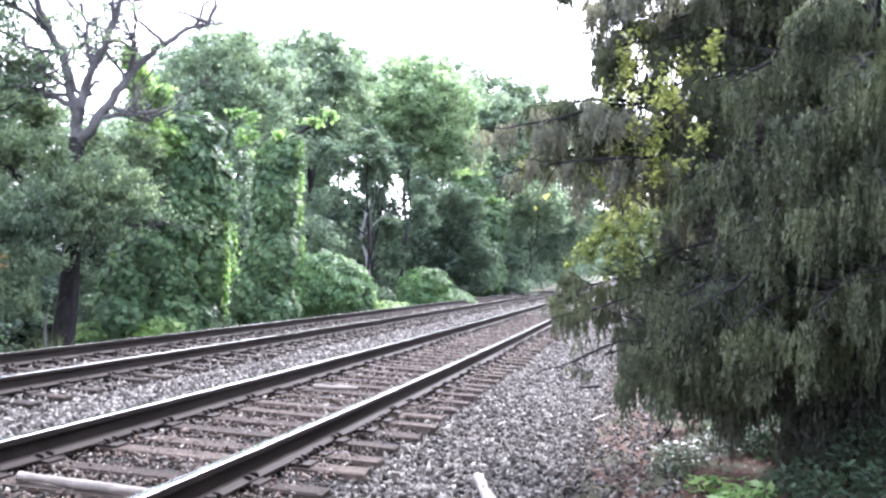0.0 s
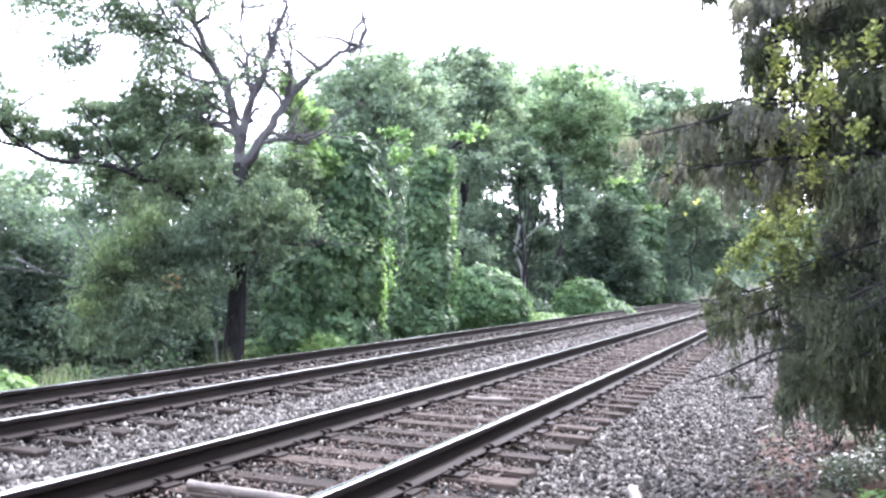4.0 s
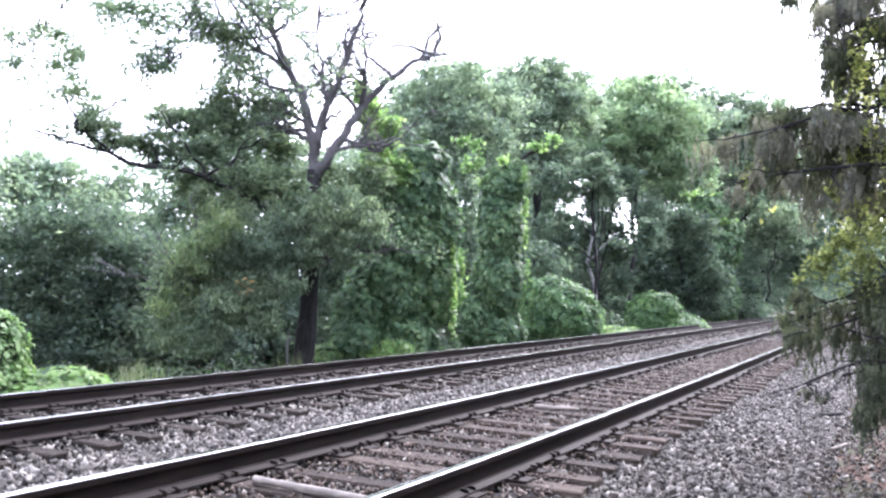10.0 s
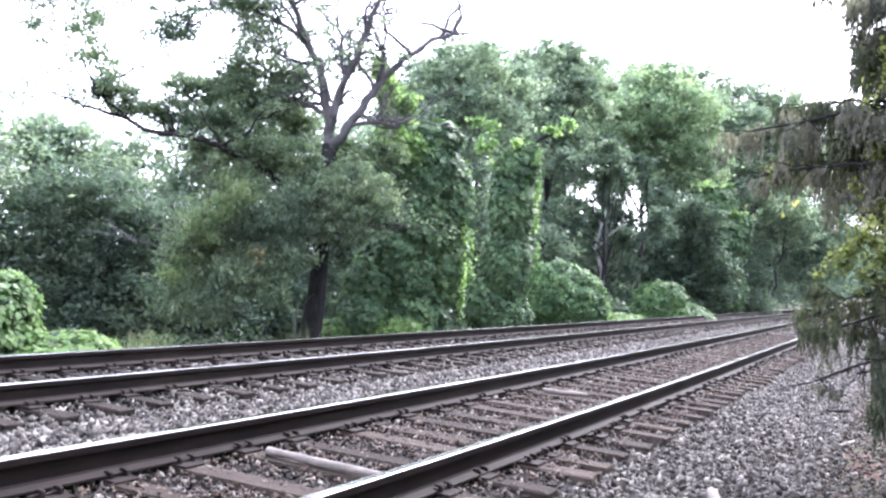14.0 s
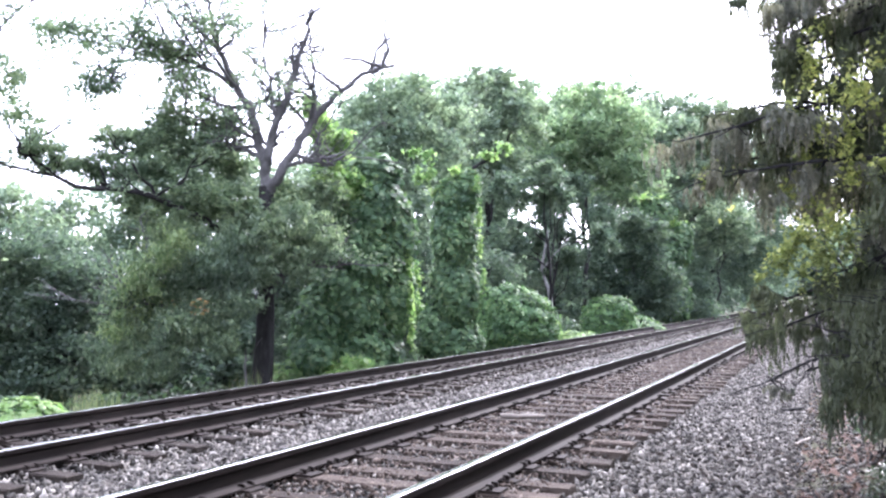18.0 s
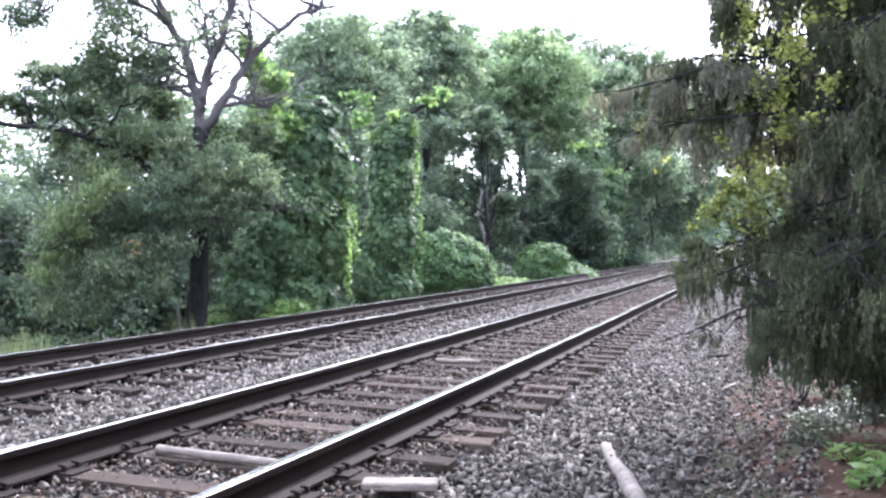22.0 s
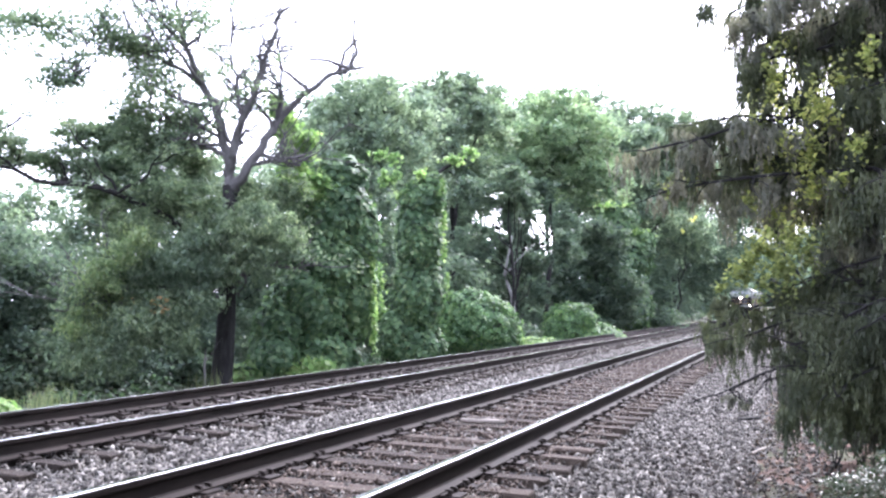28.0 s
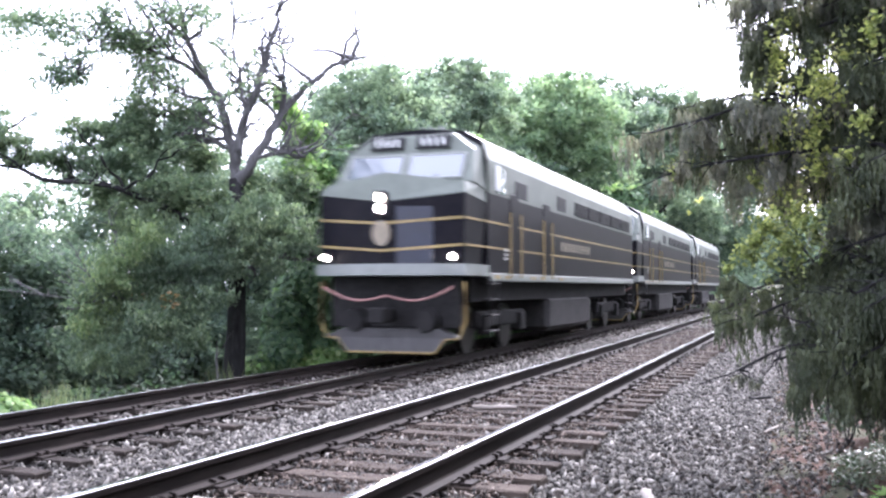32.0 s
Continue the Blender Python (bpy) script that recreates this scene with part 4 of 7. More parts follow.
def build_wood():
    G1 = "broadleaf tree in full green leaf at the wood's edge"
    G2 = "tall pale green tree with a rounded crown"
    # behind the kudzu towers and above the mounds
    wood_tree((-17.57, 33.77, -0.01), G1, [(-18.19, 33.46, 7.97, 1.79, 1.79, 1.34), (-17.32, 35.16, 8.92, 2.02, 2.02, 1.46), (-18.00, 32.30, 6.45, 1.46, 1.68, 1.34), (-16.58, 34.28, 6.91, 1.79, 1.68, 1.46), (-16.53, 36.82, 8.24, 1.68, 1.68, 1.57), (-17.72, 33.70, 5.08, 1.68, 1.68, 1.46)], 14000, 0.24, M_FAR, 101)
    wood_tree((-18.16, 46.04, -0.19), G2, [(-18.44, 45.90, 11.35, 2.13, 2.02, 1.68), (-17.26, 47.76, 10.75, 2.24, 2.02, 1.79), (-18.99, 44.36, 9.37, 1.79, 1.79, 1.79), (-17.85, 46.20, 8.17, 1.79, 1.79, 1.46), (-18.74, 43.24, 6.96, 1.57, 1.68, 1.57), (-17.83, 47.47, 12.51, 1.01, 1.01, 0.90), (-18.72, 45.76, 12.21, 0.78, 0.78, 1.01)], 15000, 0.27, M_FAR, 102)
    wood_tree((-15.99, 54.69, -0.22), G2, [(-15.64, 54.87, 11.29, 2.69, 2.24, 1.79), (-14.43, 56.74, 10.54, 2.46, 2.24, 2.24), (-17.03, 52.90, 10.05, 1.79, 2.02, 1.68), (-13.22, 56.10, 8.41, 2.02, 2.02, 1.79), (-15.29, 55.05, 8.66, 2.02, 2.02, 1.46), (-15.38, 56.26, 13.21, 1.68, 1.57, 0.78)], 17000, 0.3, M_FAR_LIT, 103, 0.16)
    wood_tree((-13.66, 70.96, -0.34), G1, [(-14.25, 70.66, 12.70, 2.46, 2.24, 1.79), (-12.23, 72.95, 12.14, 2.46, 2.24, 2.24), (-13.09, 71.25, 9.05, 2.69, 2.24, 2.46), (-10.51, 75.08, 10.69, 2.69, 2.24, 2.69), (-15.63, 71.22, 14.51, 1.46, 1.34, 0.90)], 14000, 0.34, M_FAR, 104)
    wood_tree((-40.46, 331.33, -2.03), "tall far trees where the line curves away", [(-44.16, 329.45, 24.53, 13.44, 11.20, 13.44), (-31.86, 345.77, 31.39, 15.23, 11.20, 14.56), (-45.92, 318.50, 11.22, 11.20, 10.75, 10.08), (-21.76, 350.92, 45.12, 15.23, 11.20, 15.23), (-38.22, 332.48, 14.59, 10.08, 11.20, 9.52)], 13000, 1.1, M_SHADE, 105, 0.6)
    wood_tree((-14.17, 43.05, -0.52), "thin leaning tree with sparse foliage", [(-15.72, 42.26, 5.97, 1.01, 1.01, 0.90), (-15.90, 42.17, 3.60, 1.23, 1.12, 1.12), (-14.10, 43.09, 6.82, 1.01, 1.01, 0.67), (-13.95, 44.42, 6.17, 0.56, 0.67, 0.45)], 3600, 0.24, M_SHADE, 106, 0.1, (-14.20, 43.04, 6.02))
    # shade below the crowns comes from the dark leaf tone here
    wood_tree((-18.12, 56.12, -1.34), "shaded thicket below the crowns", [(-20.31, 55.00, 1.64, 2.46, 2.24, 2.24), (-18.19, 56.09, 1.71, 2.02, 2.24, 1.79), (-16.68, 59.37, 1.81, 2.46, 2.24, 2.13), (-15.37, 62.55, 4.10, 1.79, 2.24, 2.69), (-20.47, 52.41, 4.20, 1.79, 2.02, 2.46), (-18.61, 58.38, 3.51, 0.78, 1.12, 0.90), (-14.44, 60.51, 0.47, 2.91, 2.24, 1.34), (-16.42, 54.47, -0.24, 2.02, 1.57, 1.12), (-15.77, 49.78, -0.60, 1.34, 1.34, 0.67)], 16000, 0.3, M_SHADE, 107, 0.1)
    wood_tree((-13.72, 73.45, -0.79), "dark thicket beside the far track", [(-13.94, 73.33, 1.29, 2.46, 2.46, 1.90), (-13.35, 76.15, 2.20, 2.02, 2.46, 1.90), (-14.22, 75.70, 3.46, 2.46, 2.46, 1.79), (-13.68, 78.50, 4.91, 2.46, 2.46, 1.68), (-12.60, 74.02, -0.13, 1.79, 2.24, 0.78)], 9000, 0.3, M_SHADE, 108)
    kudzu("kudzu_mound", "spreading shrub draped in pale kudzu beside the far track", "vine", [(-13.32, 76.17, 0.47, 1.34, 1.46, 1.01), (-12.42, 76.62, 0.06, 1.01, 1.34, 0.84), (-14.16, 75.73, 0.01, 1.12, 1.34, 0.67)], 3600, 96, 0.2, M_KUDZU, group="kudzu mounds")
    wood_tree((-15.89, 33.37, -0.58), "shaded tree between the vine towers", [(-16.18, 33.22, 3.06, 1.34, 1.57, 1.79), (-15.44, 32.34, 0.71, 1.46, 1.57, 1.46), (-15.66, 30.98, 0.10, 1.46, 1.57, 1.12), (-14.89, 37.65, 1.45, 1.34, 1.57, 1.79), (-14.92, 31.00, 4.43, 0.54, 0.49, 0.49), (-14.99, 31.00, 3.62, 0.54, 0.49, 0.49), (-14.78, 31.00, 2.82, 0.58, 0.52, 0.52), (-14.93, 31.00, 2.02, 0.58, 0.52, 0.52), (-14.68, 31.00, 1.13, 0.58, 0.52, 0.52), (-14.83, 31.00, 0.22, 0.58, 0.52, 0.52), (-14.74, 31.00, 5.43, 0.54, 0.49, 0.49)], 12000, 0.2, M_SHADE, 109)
    wood_tree((-14.53, 45.30, -0.73), "thin sapling with sparse leaves in a gap of the wood", [(-15.21, 44.95, 3.89, 0.7, 0.8, 0.6), (-14.95, 45.08, 5.81, 0.5, 0.6, 0.7), (-12.54, 46.31, 3.96, 0.5, 0.6, 0.9), (-13.74, 45.70, 3.11, 0.8, 0.8, 0.5), (-14.03, 45.55, 6.11, 0.6, 0.6, 0.5), (-16.20, 44.45, 4.41, 0.5, 0.6, 0.6)], 5500, 0.2, M_SHADE, 131, 0.09)
    wood_tree((-18.94, 59.96, -0.89), "spindly tree with sparse leaves deep in the wood", [(-20.80, 59.01, 7.31, 0.6, 0.5, 0.6), (-19.85, 59.49, 6.49, 0.6, 0.5, 0.6), (-20.65, 59.09, 5.63, 0.7, 0.5, 0.6), (-18.47, 60.20, 6.90, 0.6, 0.5, 0.7), (-17.05, 60.92, 6.43, 0.6, 0.5, 0.6), (-18.00, 60.44, 4.99, 0.7, 0.5, 0.6), (-16.57, 61.17, 4.85, 0.6, 0.5, 0.6), (-17.41, 60.74, 7.42, 0.6, 0.5, 0.6), (-19.09, 59.88, 5.45, 0.6, 0.5, 0.7)], 2600, 0.26, M_SHADE, 133, 0.1)
    # masses that close the wood between and behind
    wood_tree((-16.47, 88.00), "dark vine-hung trees closing the bend", [(-17.80, 88.00, 4.06, 3.16, 2.87, 2.73), (-16.01, 88.00, 1.58, 2.57, 2.34, 2.22), (-17.10, 88.00, 7.10, 3.16, 2.87, 2.73), (-15.26, 92.00, 4.24, 3.28, 2.98, 2.83), (-15.57, 92.00, 7.90, 2.99, 2.72, 2.58), (-13.33, 96.00, 6.03, 3.41, 3.10, 2.95), (-13.28, 96.00, 2.81, 3.10, 2.82, 2.68), (-13.88, 90.00, 0.65, 2.04, 1.85, 1.76), (-11.49, 98.00, 3.98, 3.16, 2.87, 2.73), (-11.03, 98.00, 8.33, 3.48, 3.16, 3.00), (-18.48, 88.00, 0.49, 2.01, 1.83, 1.74)], 15000, 0.36, M_SHADE, 160, 0.25)
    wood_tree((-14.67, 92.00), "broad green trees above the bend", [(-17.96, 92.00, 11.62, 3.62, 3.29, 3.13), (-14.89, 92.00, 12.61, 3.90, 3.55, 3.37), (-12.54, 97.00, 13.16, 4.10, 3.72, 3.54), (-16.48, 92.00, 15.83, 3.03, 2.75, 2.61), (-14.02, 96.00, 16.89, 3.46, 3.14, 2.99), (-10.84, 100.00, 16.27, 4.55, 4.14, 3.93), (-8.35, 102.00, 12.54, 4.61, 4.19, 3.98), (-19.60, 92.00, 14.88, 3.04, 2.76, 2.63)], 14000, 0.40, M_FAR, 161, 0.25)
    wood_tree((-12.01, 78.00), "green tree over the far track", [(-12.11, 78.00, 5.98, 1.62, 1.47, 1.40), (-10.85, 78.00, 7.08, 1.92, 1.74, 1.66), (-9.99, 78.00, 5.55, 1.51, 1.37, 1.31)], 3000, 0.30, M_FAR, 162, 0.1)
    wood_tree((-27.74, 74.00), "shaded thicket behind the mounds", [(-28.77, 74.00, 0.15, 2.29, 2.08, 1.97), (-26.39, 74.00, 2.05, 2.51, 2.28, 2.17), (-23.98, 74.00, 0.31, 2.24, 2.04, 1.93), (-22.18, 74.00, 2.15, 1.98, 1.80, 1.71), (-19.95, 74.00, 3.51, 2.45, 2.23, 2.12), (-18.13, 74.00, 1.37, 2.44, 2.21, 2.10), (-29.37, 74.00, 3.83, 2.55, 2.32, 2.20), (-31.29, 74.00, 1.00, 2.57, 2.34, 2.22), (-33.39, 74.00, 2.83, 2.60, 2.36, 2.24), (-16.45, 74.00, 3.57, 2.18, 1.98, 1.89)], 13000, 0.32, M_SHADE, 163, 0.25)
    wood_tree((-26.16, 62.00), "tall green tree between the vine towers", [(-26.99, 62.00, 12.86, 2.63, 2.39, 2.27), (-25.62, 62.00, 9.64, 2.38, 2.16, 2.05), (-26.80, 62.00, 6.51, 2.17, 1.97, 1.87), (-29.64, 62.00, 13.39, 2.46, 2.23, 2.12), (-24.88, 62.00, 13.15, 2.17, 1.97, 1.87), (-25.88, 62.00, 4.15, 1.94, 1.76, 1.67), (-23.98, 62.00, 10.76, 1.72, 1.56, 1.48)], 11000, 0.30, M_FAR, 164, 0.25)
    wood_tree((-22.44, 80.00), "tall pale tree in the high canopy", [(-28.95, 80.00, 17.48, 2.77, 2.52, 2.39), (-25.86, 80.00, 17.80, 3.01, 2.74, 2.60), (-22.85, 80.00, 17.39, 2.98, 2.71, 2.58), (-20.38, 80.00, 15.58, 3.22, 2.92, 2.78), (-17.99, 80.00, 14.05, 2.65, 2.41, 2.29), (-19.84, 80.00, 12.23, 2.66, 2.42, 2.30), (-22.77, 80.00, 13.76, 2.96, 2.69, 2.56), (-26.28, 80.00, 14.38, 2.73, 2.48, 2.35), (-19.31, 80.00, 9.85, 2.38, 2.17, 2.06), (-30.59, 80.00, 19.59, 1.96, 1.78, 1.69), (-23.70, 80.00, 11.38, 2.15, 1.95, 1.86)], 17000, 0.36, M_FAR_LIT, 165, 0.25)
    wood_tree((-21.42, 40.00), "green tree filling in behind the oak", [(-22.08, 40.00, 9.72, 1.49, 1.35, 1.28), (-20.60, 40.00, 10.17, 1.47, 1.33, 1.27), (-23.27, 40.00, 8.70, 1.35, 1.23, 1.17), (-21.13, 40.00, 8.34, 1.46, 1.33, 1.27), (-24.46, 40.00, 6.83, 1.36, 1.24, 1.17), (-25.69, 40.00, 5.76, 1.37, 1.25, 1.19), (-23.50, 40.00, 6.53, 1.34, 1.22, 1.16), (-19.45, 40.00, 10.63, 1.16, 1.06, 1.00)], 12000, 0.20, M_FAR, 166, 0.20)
    wood_tree((-15.41, 24.00), "dark growth behind the oak's trunk", [(-15.54, 24.00, 2.58, 0.82, 0.75, 0.71), (-14.79, 24.00, 3.24, 0.72, 0.66, 0.62), (-15.87, 24.00, 1.25, 0.83, 0.75, 0.72), (-17.85, 24.00, 0.18, 0.96, 0.87, 0.83), (-15.44, 24.00, 0.28, 0.73, 0.66, 0.63), (-18.34, 24.00, 1.54, 0.97, 0.88, 0.83), (-19.09, 24.00, -0.56, 0.79, 0.71, 0.68), (-20.88, 24.00, -0.29, 0.92, 0.83, 0.79)], 14000, 0.15, M_SHADE, 167, 0.12)
    wood_tree((-15.71, 75.00), "leafy tree rising over the draped shrub", [(-17.82, 75.00, 17.28, 1.41, 1.28, 1.22), (-15.61, 75.00, 16.05, 1.50, 1.36, 1.29), (-13.46, 75.00, 15.28, 1.73, 1.58, 1.50), (-11.38, 75.00, 14.95, 1.48, 1.34, 1.28), (-16.45, 75.00, 14.55, 1.99, 1.81, 1.72)], 5000, 0.32, M_FAR, 168, 0.15)
    wood_tree((-16.35, 50.00), "leafy growth round the gaps of the wood", [(-19.31, 50.00, 5.99, 0.87, 0.78, 0.78), (-16.27, 50.00, 6.76, 0.70, 0.63, 0.63), (-16.20, 50.00, 5.13, 0.70, 0.63, 0.63), (-17.82, 50.00, 3.72, 0.99, 0.89, 0.89), (-15.41, 50.00, 3.20, 0.99, 0.89, 0.89), (-13.38, 50.00, 5.37, 0.81, 0.73, 0.73), (-14.62, 50.00, 7.07, 0.93, 0.84, 0.84), (-13.23, 50.00, 3.87, 0.87, 0.78, 0.78), (-17.67, 50.00, 8.05, 0.87, 0.78, 0.78), (-16.37, 50.00, 8.21, 0.81, 0.73, 0.73), (-19.30, 50.00, 4.11, 0.99, 0.89, 0.89), (-16.68, 50.00, 2.24, 0.99, 0.89, 0.89), (-19.13, 50.00, 2.24, 0.87, 0.78, 0.78), (-14.93, 50.00, 1.63, 0.87, 0.78, 0.78)], 9000, 0.22, M_SHADE, 169, 0.08)
    # dark leaf tone paints the shade inside the draped hood
    wood_tree((-13.88, 60.00), "dark bushy growth under the draped shrub", [(-15.69, 60.00, 2.98, 1.19, 1.07, 1.07), (-14.41, 60.00, 4.04, 1.26, 1.13, 1.13), (-12.98, 60.00, 3.49, 1.26, 1.13, 1.13), (-11.93, 60.00, 2.26, 1.12, 1.00, 1.00), (-15.69, 60.00, 1.38, 1.05, 0.94, 0.94), (-13.81, 60.00, 1.38, 1.26, 1.13, 1.13), (-12.12, 60.00, 0.76, 1.05, 0.94, 0.94), (-14.23, 60.00, 5.64, 1.19, 1.07, 1.07), (-12.80, 60.00, 5.07, 1.05, 0.94, 0.94), (-17.16, 60.00, 2.45, 1.05, 0.94, 0.94)], 9000, 0.26, M_SHADE, 170, 0.1)
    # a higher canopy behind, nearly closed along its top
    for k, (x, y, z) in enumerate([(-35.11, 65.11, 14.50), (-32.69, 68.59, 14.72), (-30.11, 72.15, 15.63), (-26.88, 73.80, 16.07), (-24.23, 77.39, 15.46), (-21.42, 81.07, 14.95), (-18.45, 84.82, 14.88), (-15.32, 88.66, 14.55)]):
        wood_tree((x, y), "treetop in the canopy behind, haze put into its pale colour", [(x, y, z, 2.2, 2.0, 2.4), (x - 1.5, y, z - 1.2, 2.0, 2.0, 2.0), (x + 1.6, y, z - 1.0, 2.0, 2.0, 1.8), (x + 0.5, y, z + 1.6, 1.1, 1.1, 0.9), (x - 0.8, y, z - 4.0, 2.6, 2.0, 2.4), (x + 1.8, y, z - 4.5, 2.4, 2.0, 2.4)], 3600, 0.34, M_FAR_LIT if k % 2 else M_FAR, 140 + k)
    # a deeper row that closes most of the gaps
    deep = "green tree deep in the wood, haze put into its colour"
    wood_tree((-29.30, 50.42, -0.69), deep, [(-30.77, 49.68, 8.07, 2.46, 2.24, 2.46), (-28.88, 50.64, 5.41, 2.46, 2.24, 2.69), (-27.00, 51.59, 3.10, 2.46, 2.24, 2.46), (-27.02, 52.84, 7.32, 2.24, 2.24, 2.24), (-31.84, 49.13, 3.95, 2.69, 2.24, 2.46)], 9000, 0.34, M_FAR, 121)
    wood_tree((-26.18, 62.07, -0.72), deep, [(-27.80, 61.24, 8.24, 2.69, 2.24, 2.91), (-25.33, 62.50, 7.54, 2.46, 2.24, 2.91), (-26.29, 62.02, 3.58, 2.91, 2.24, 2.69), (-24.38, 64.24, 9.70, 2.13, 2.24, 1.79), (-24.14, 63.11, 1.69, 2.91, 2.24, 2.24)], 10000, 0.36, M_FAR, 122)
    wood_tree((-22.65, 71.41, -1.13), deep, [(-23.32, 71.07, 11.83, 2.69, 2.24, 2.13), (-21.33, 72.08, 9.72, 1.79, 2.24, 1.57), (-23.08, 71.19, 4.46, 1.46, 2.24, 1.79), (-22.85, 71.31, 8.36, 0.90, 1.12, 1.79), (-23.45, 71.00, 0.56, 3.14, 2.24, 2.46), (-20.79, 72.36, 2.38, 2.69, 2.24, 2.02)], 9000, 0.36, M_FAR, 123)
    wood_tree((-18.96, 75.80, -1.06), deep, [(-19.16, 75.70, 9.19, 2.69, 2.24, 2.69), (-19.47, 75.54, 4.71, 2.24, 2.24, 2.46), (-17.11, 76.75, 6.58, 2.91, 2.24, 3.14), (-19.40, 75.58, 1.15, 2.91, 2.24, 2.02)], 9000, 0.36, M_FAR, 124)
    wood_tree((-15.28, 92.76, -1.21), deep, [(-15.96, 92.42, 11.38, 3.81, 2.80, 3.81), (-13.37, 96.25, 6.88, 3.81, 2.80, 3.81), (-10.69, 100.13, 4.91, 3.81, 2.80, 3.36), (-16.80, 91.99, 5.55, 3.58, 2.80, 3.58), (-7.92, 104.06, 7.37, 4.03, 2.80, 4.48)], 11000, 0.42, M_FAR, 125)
    wood_tree((-21.50, 59.43, -0.50), deep, [(-23.25, 58.53, 4.56, 2.24, 2.24, 2.24), (-21.75, 59.30, 10.13, 2.02, 2.02, 1.34), (-23.08, 59.88, 8.00, 1.46, 1.68, 1.34), (-20.21, 62.60, 5.58, 1.01, 1.34, 2.46), (-21.27, 59.54, 3.53, 1.68, 1.79, 1.34), (-17.94, 66.27, 7.02, 1.34, 1.57, 2.24)], 8000, 0.3, M_SHADE, 126)
    wood_tree((-26.77, 24.06, -1.78), "dark tree filling the wood's edge", [(-27.91, 23.48, 1.26, 2.24, 1.79, 1.79), (-26.37, 24.26, 0.92, 2.24, 1.79, 1.79), (-24.85, 25.04, 1.36, 2.24, 1.79, 1.79), (-25.90, 23.24, -0.95, 2.46, 1.79, 1.34), (-23.61, 24.41, -0.69, 2.46, 1.79, 1.34), (-22.22, 26.38, -0.10, 2.46, 1.79, 1.79), (-20.48, 28.52, -0.06, 2.46, 1.79, 1.79), (-27.57, 21.14, -0.24, 2.46, 1.79, 1.79)], 12000, 0.24, M_SHADE, 127)
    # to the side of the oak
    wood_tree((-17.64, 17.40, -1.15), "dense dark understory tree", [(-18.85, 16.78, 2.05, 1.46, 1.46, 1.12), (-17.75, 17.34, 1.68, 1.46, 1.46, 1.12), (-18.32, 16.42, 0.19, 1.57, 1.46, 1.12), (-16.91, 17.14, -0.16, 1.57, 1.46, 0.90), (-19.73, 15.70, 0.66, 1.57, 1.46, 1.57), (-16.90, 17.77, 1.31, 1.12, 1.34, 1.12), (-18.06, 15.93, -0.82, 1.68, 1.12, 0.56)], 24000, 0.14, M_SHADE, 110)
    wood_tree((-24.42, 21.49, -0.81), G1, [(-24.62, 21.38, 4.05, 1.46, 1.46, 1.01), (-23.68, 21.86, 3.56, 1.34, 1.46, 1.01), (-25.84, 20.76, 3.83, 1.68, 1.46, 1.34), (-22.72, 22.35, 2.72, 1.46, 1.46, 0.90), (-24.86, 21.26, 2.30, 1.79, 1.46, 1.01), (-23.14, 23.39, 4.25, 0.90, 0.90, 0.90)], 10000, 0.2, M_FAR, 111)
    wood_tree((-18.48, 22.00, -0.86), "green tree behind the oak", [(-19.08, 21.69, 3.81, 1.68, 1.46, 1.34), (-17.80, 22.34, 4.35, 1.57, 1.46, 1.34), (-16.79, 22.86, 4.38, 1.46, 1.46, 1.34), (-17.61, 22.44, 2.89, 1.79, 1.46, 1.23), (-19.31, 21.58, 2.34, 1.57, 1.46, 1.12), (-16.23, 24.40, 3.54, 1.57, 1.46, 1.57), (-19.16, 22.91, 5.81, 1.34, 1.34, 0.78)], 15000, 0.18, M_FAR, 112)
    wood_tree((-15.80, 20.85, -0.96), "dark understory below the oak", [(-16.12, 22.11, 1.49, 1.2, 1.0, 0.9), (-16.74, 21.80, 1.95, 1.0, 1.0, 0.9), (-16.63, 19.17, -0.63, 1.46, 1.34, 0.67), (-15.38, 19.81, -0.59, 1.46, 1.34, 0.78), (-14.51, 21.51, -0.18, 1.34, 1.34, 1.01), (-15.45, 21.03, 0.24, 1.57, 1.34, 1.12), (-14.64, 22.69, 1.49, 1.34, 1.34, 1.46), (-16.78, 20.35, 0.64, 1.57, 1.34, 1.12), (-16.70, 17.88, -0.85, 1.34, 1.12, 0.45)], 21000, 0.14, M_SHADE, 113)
    wood_tree((-18.68, 13.10, -0.70), "broad green tree beyond the bend", [(-20.35, 14.76, 2.44, 2.24, 1.79, 2.02), (-22.09, 13.87, 3.41, 2.24, 1.79, 2.69), (-19.76, 13.80, 0.16, 2.24, 1.79, 1.57), (-20.99, 11.92, 1.06, 2.24, 1.79, 2.91)], 9000, 0.2, M_FAR, 114)


build_wood()


def build_dead_tree():
    """A pale broken stem in the gap of the wood."""
    rng = random.Random(17)
    t = thing("dead_tree", Matrix(), "broken pale dead trunk leaning in the wood", "tree")
    foot = Vector((-14.29, 44.37, 0.03))
    foot.z = gz(foot.x, foot.y) - 0.1
    a, b, c = Vector((-14.44, 44.29, 1.38)), Vector((-14.78, 44.12, 2.46)), Vector((-14.46, 44.28, 4.34))
    part("trunk", tube_mesh("trunk", [([foot] + wobble(a, b, 3, 0.05, rng) + [c], [0.13, 0.1, 0.085, 0.08, 0.07, 0.04])], M_SILVERED, 9), t)
    part("limb", tube_mesh("limb", [(wobble(b, Vector((-13.66, 44.69, 3.78)), 4, 0.06, rng), [0.06, 0.05, 0.04, 0.03, 0.02])], M_SILVERED, 7), t, "bare bleached limb")


build_dead_tree()


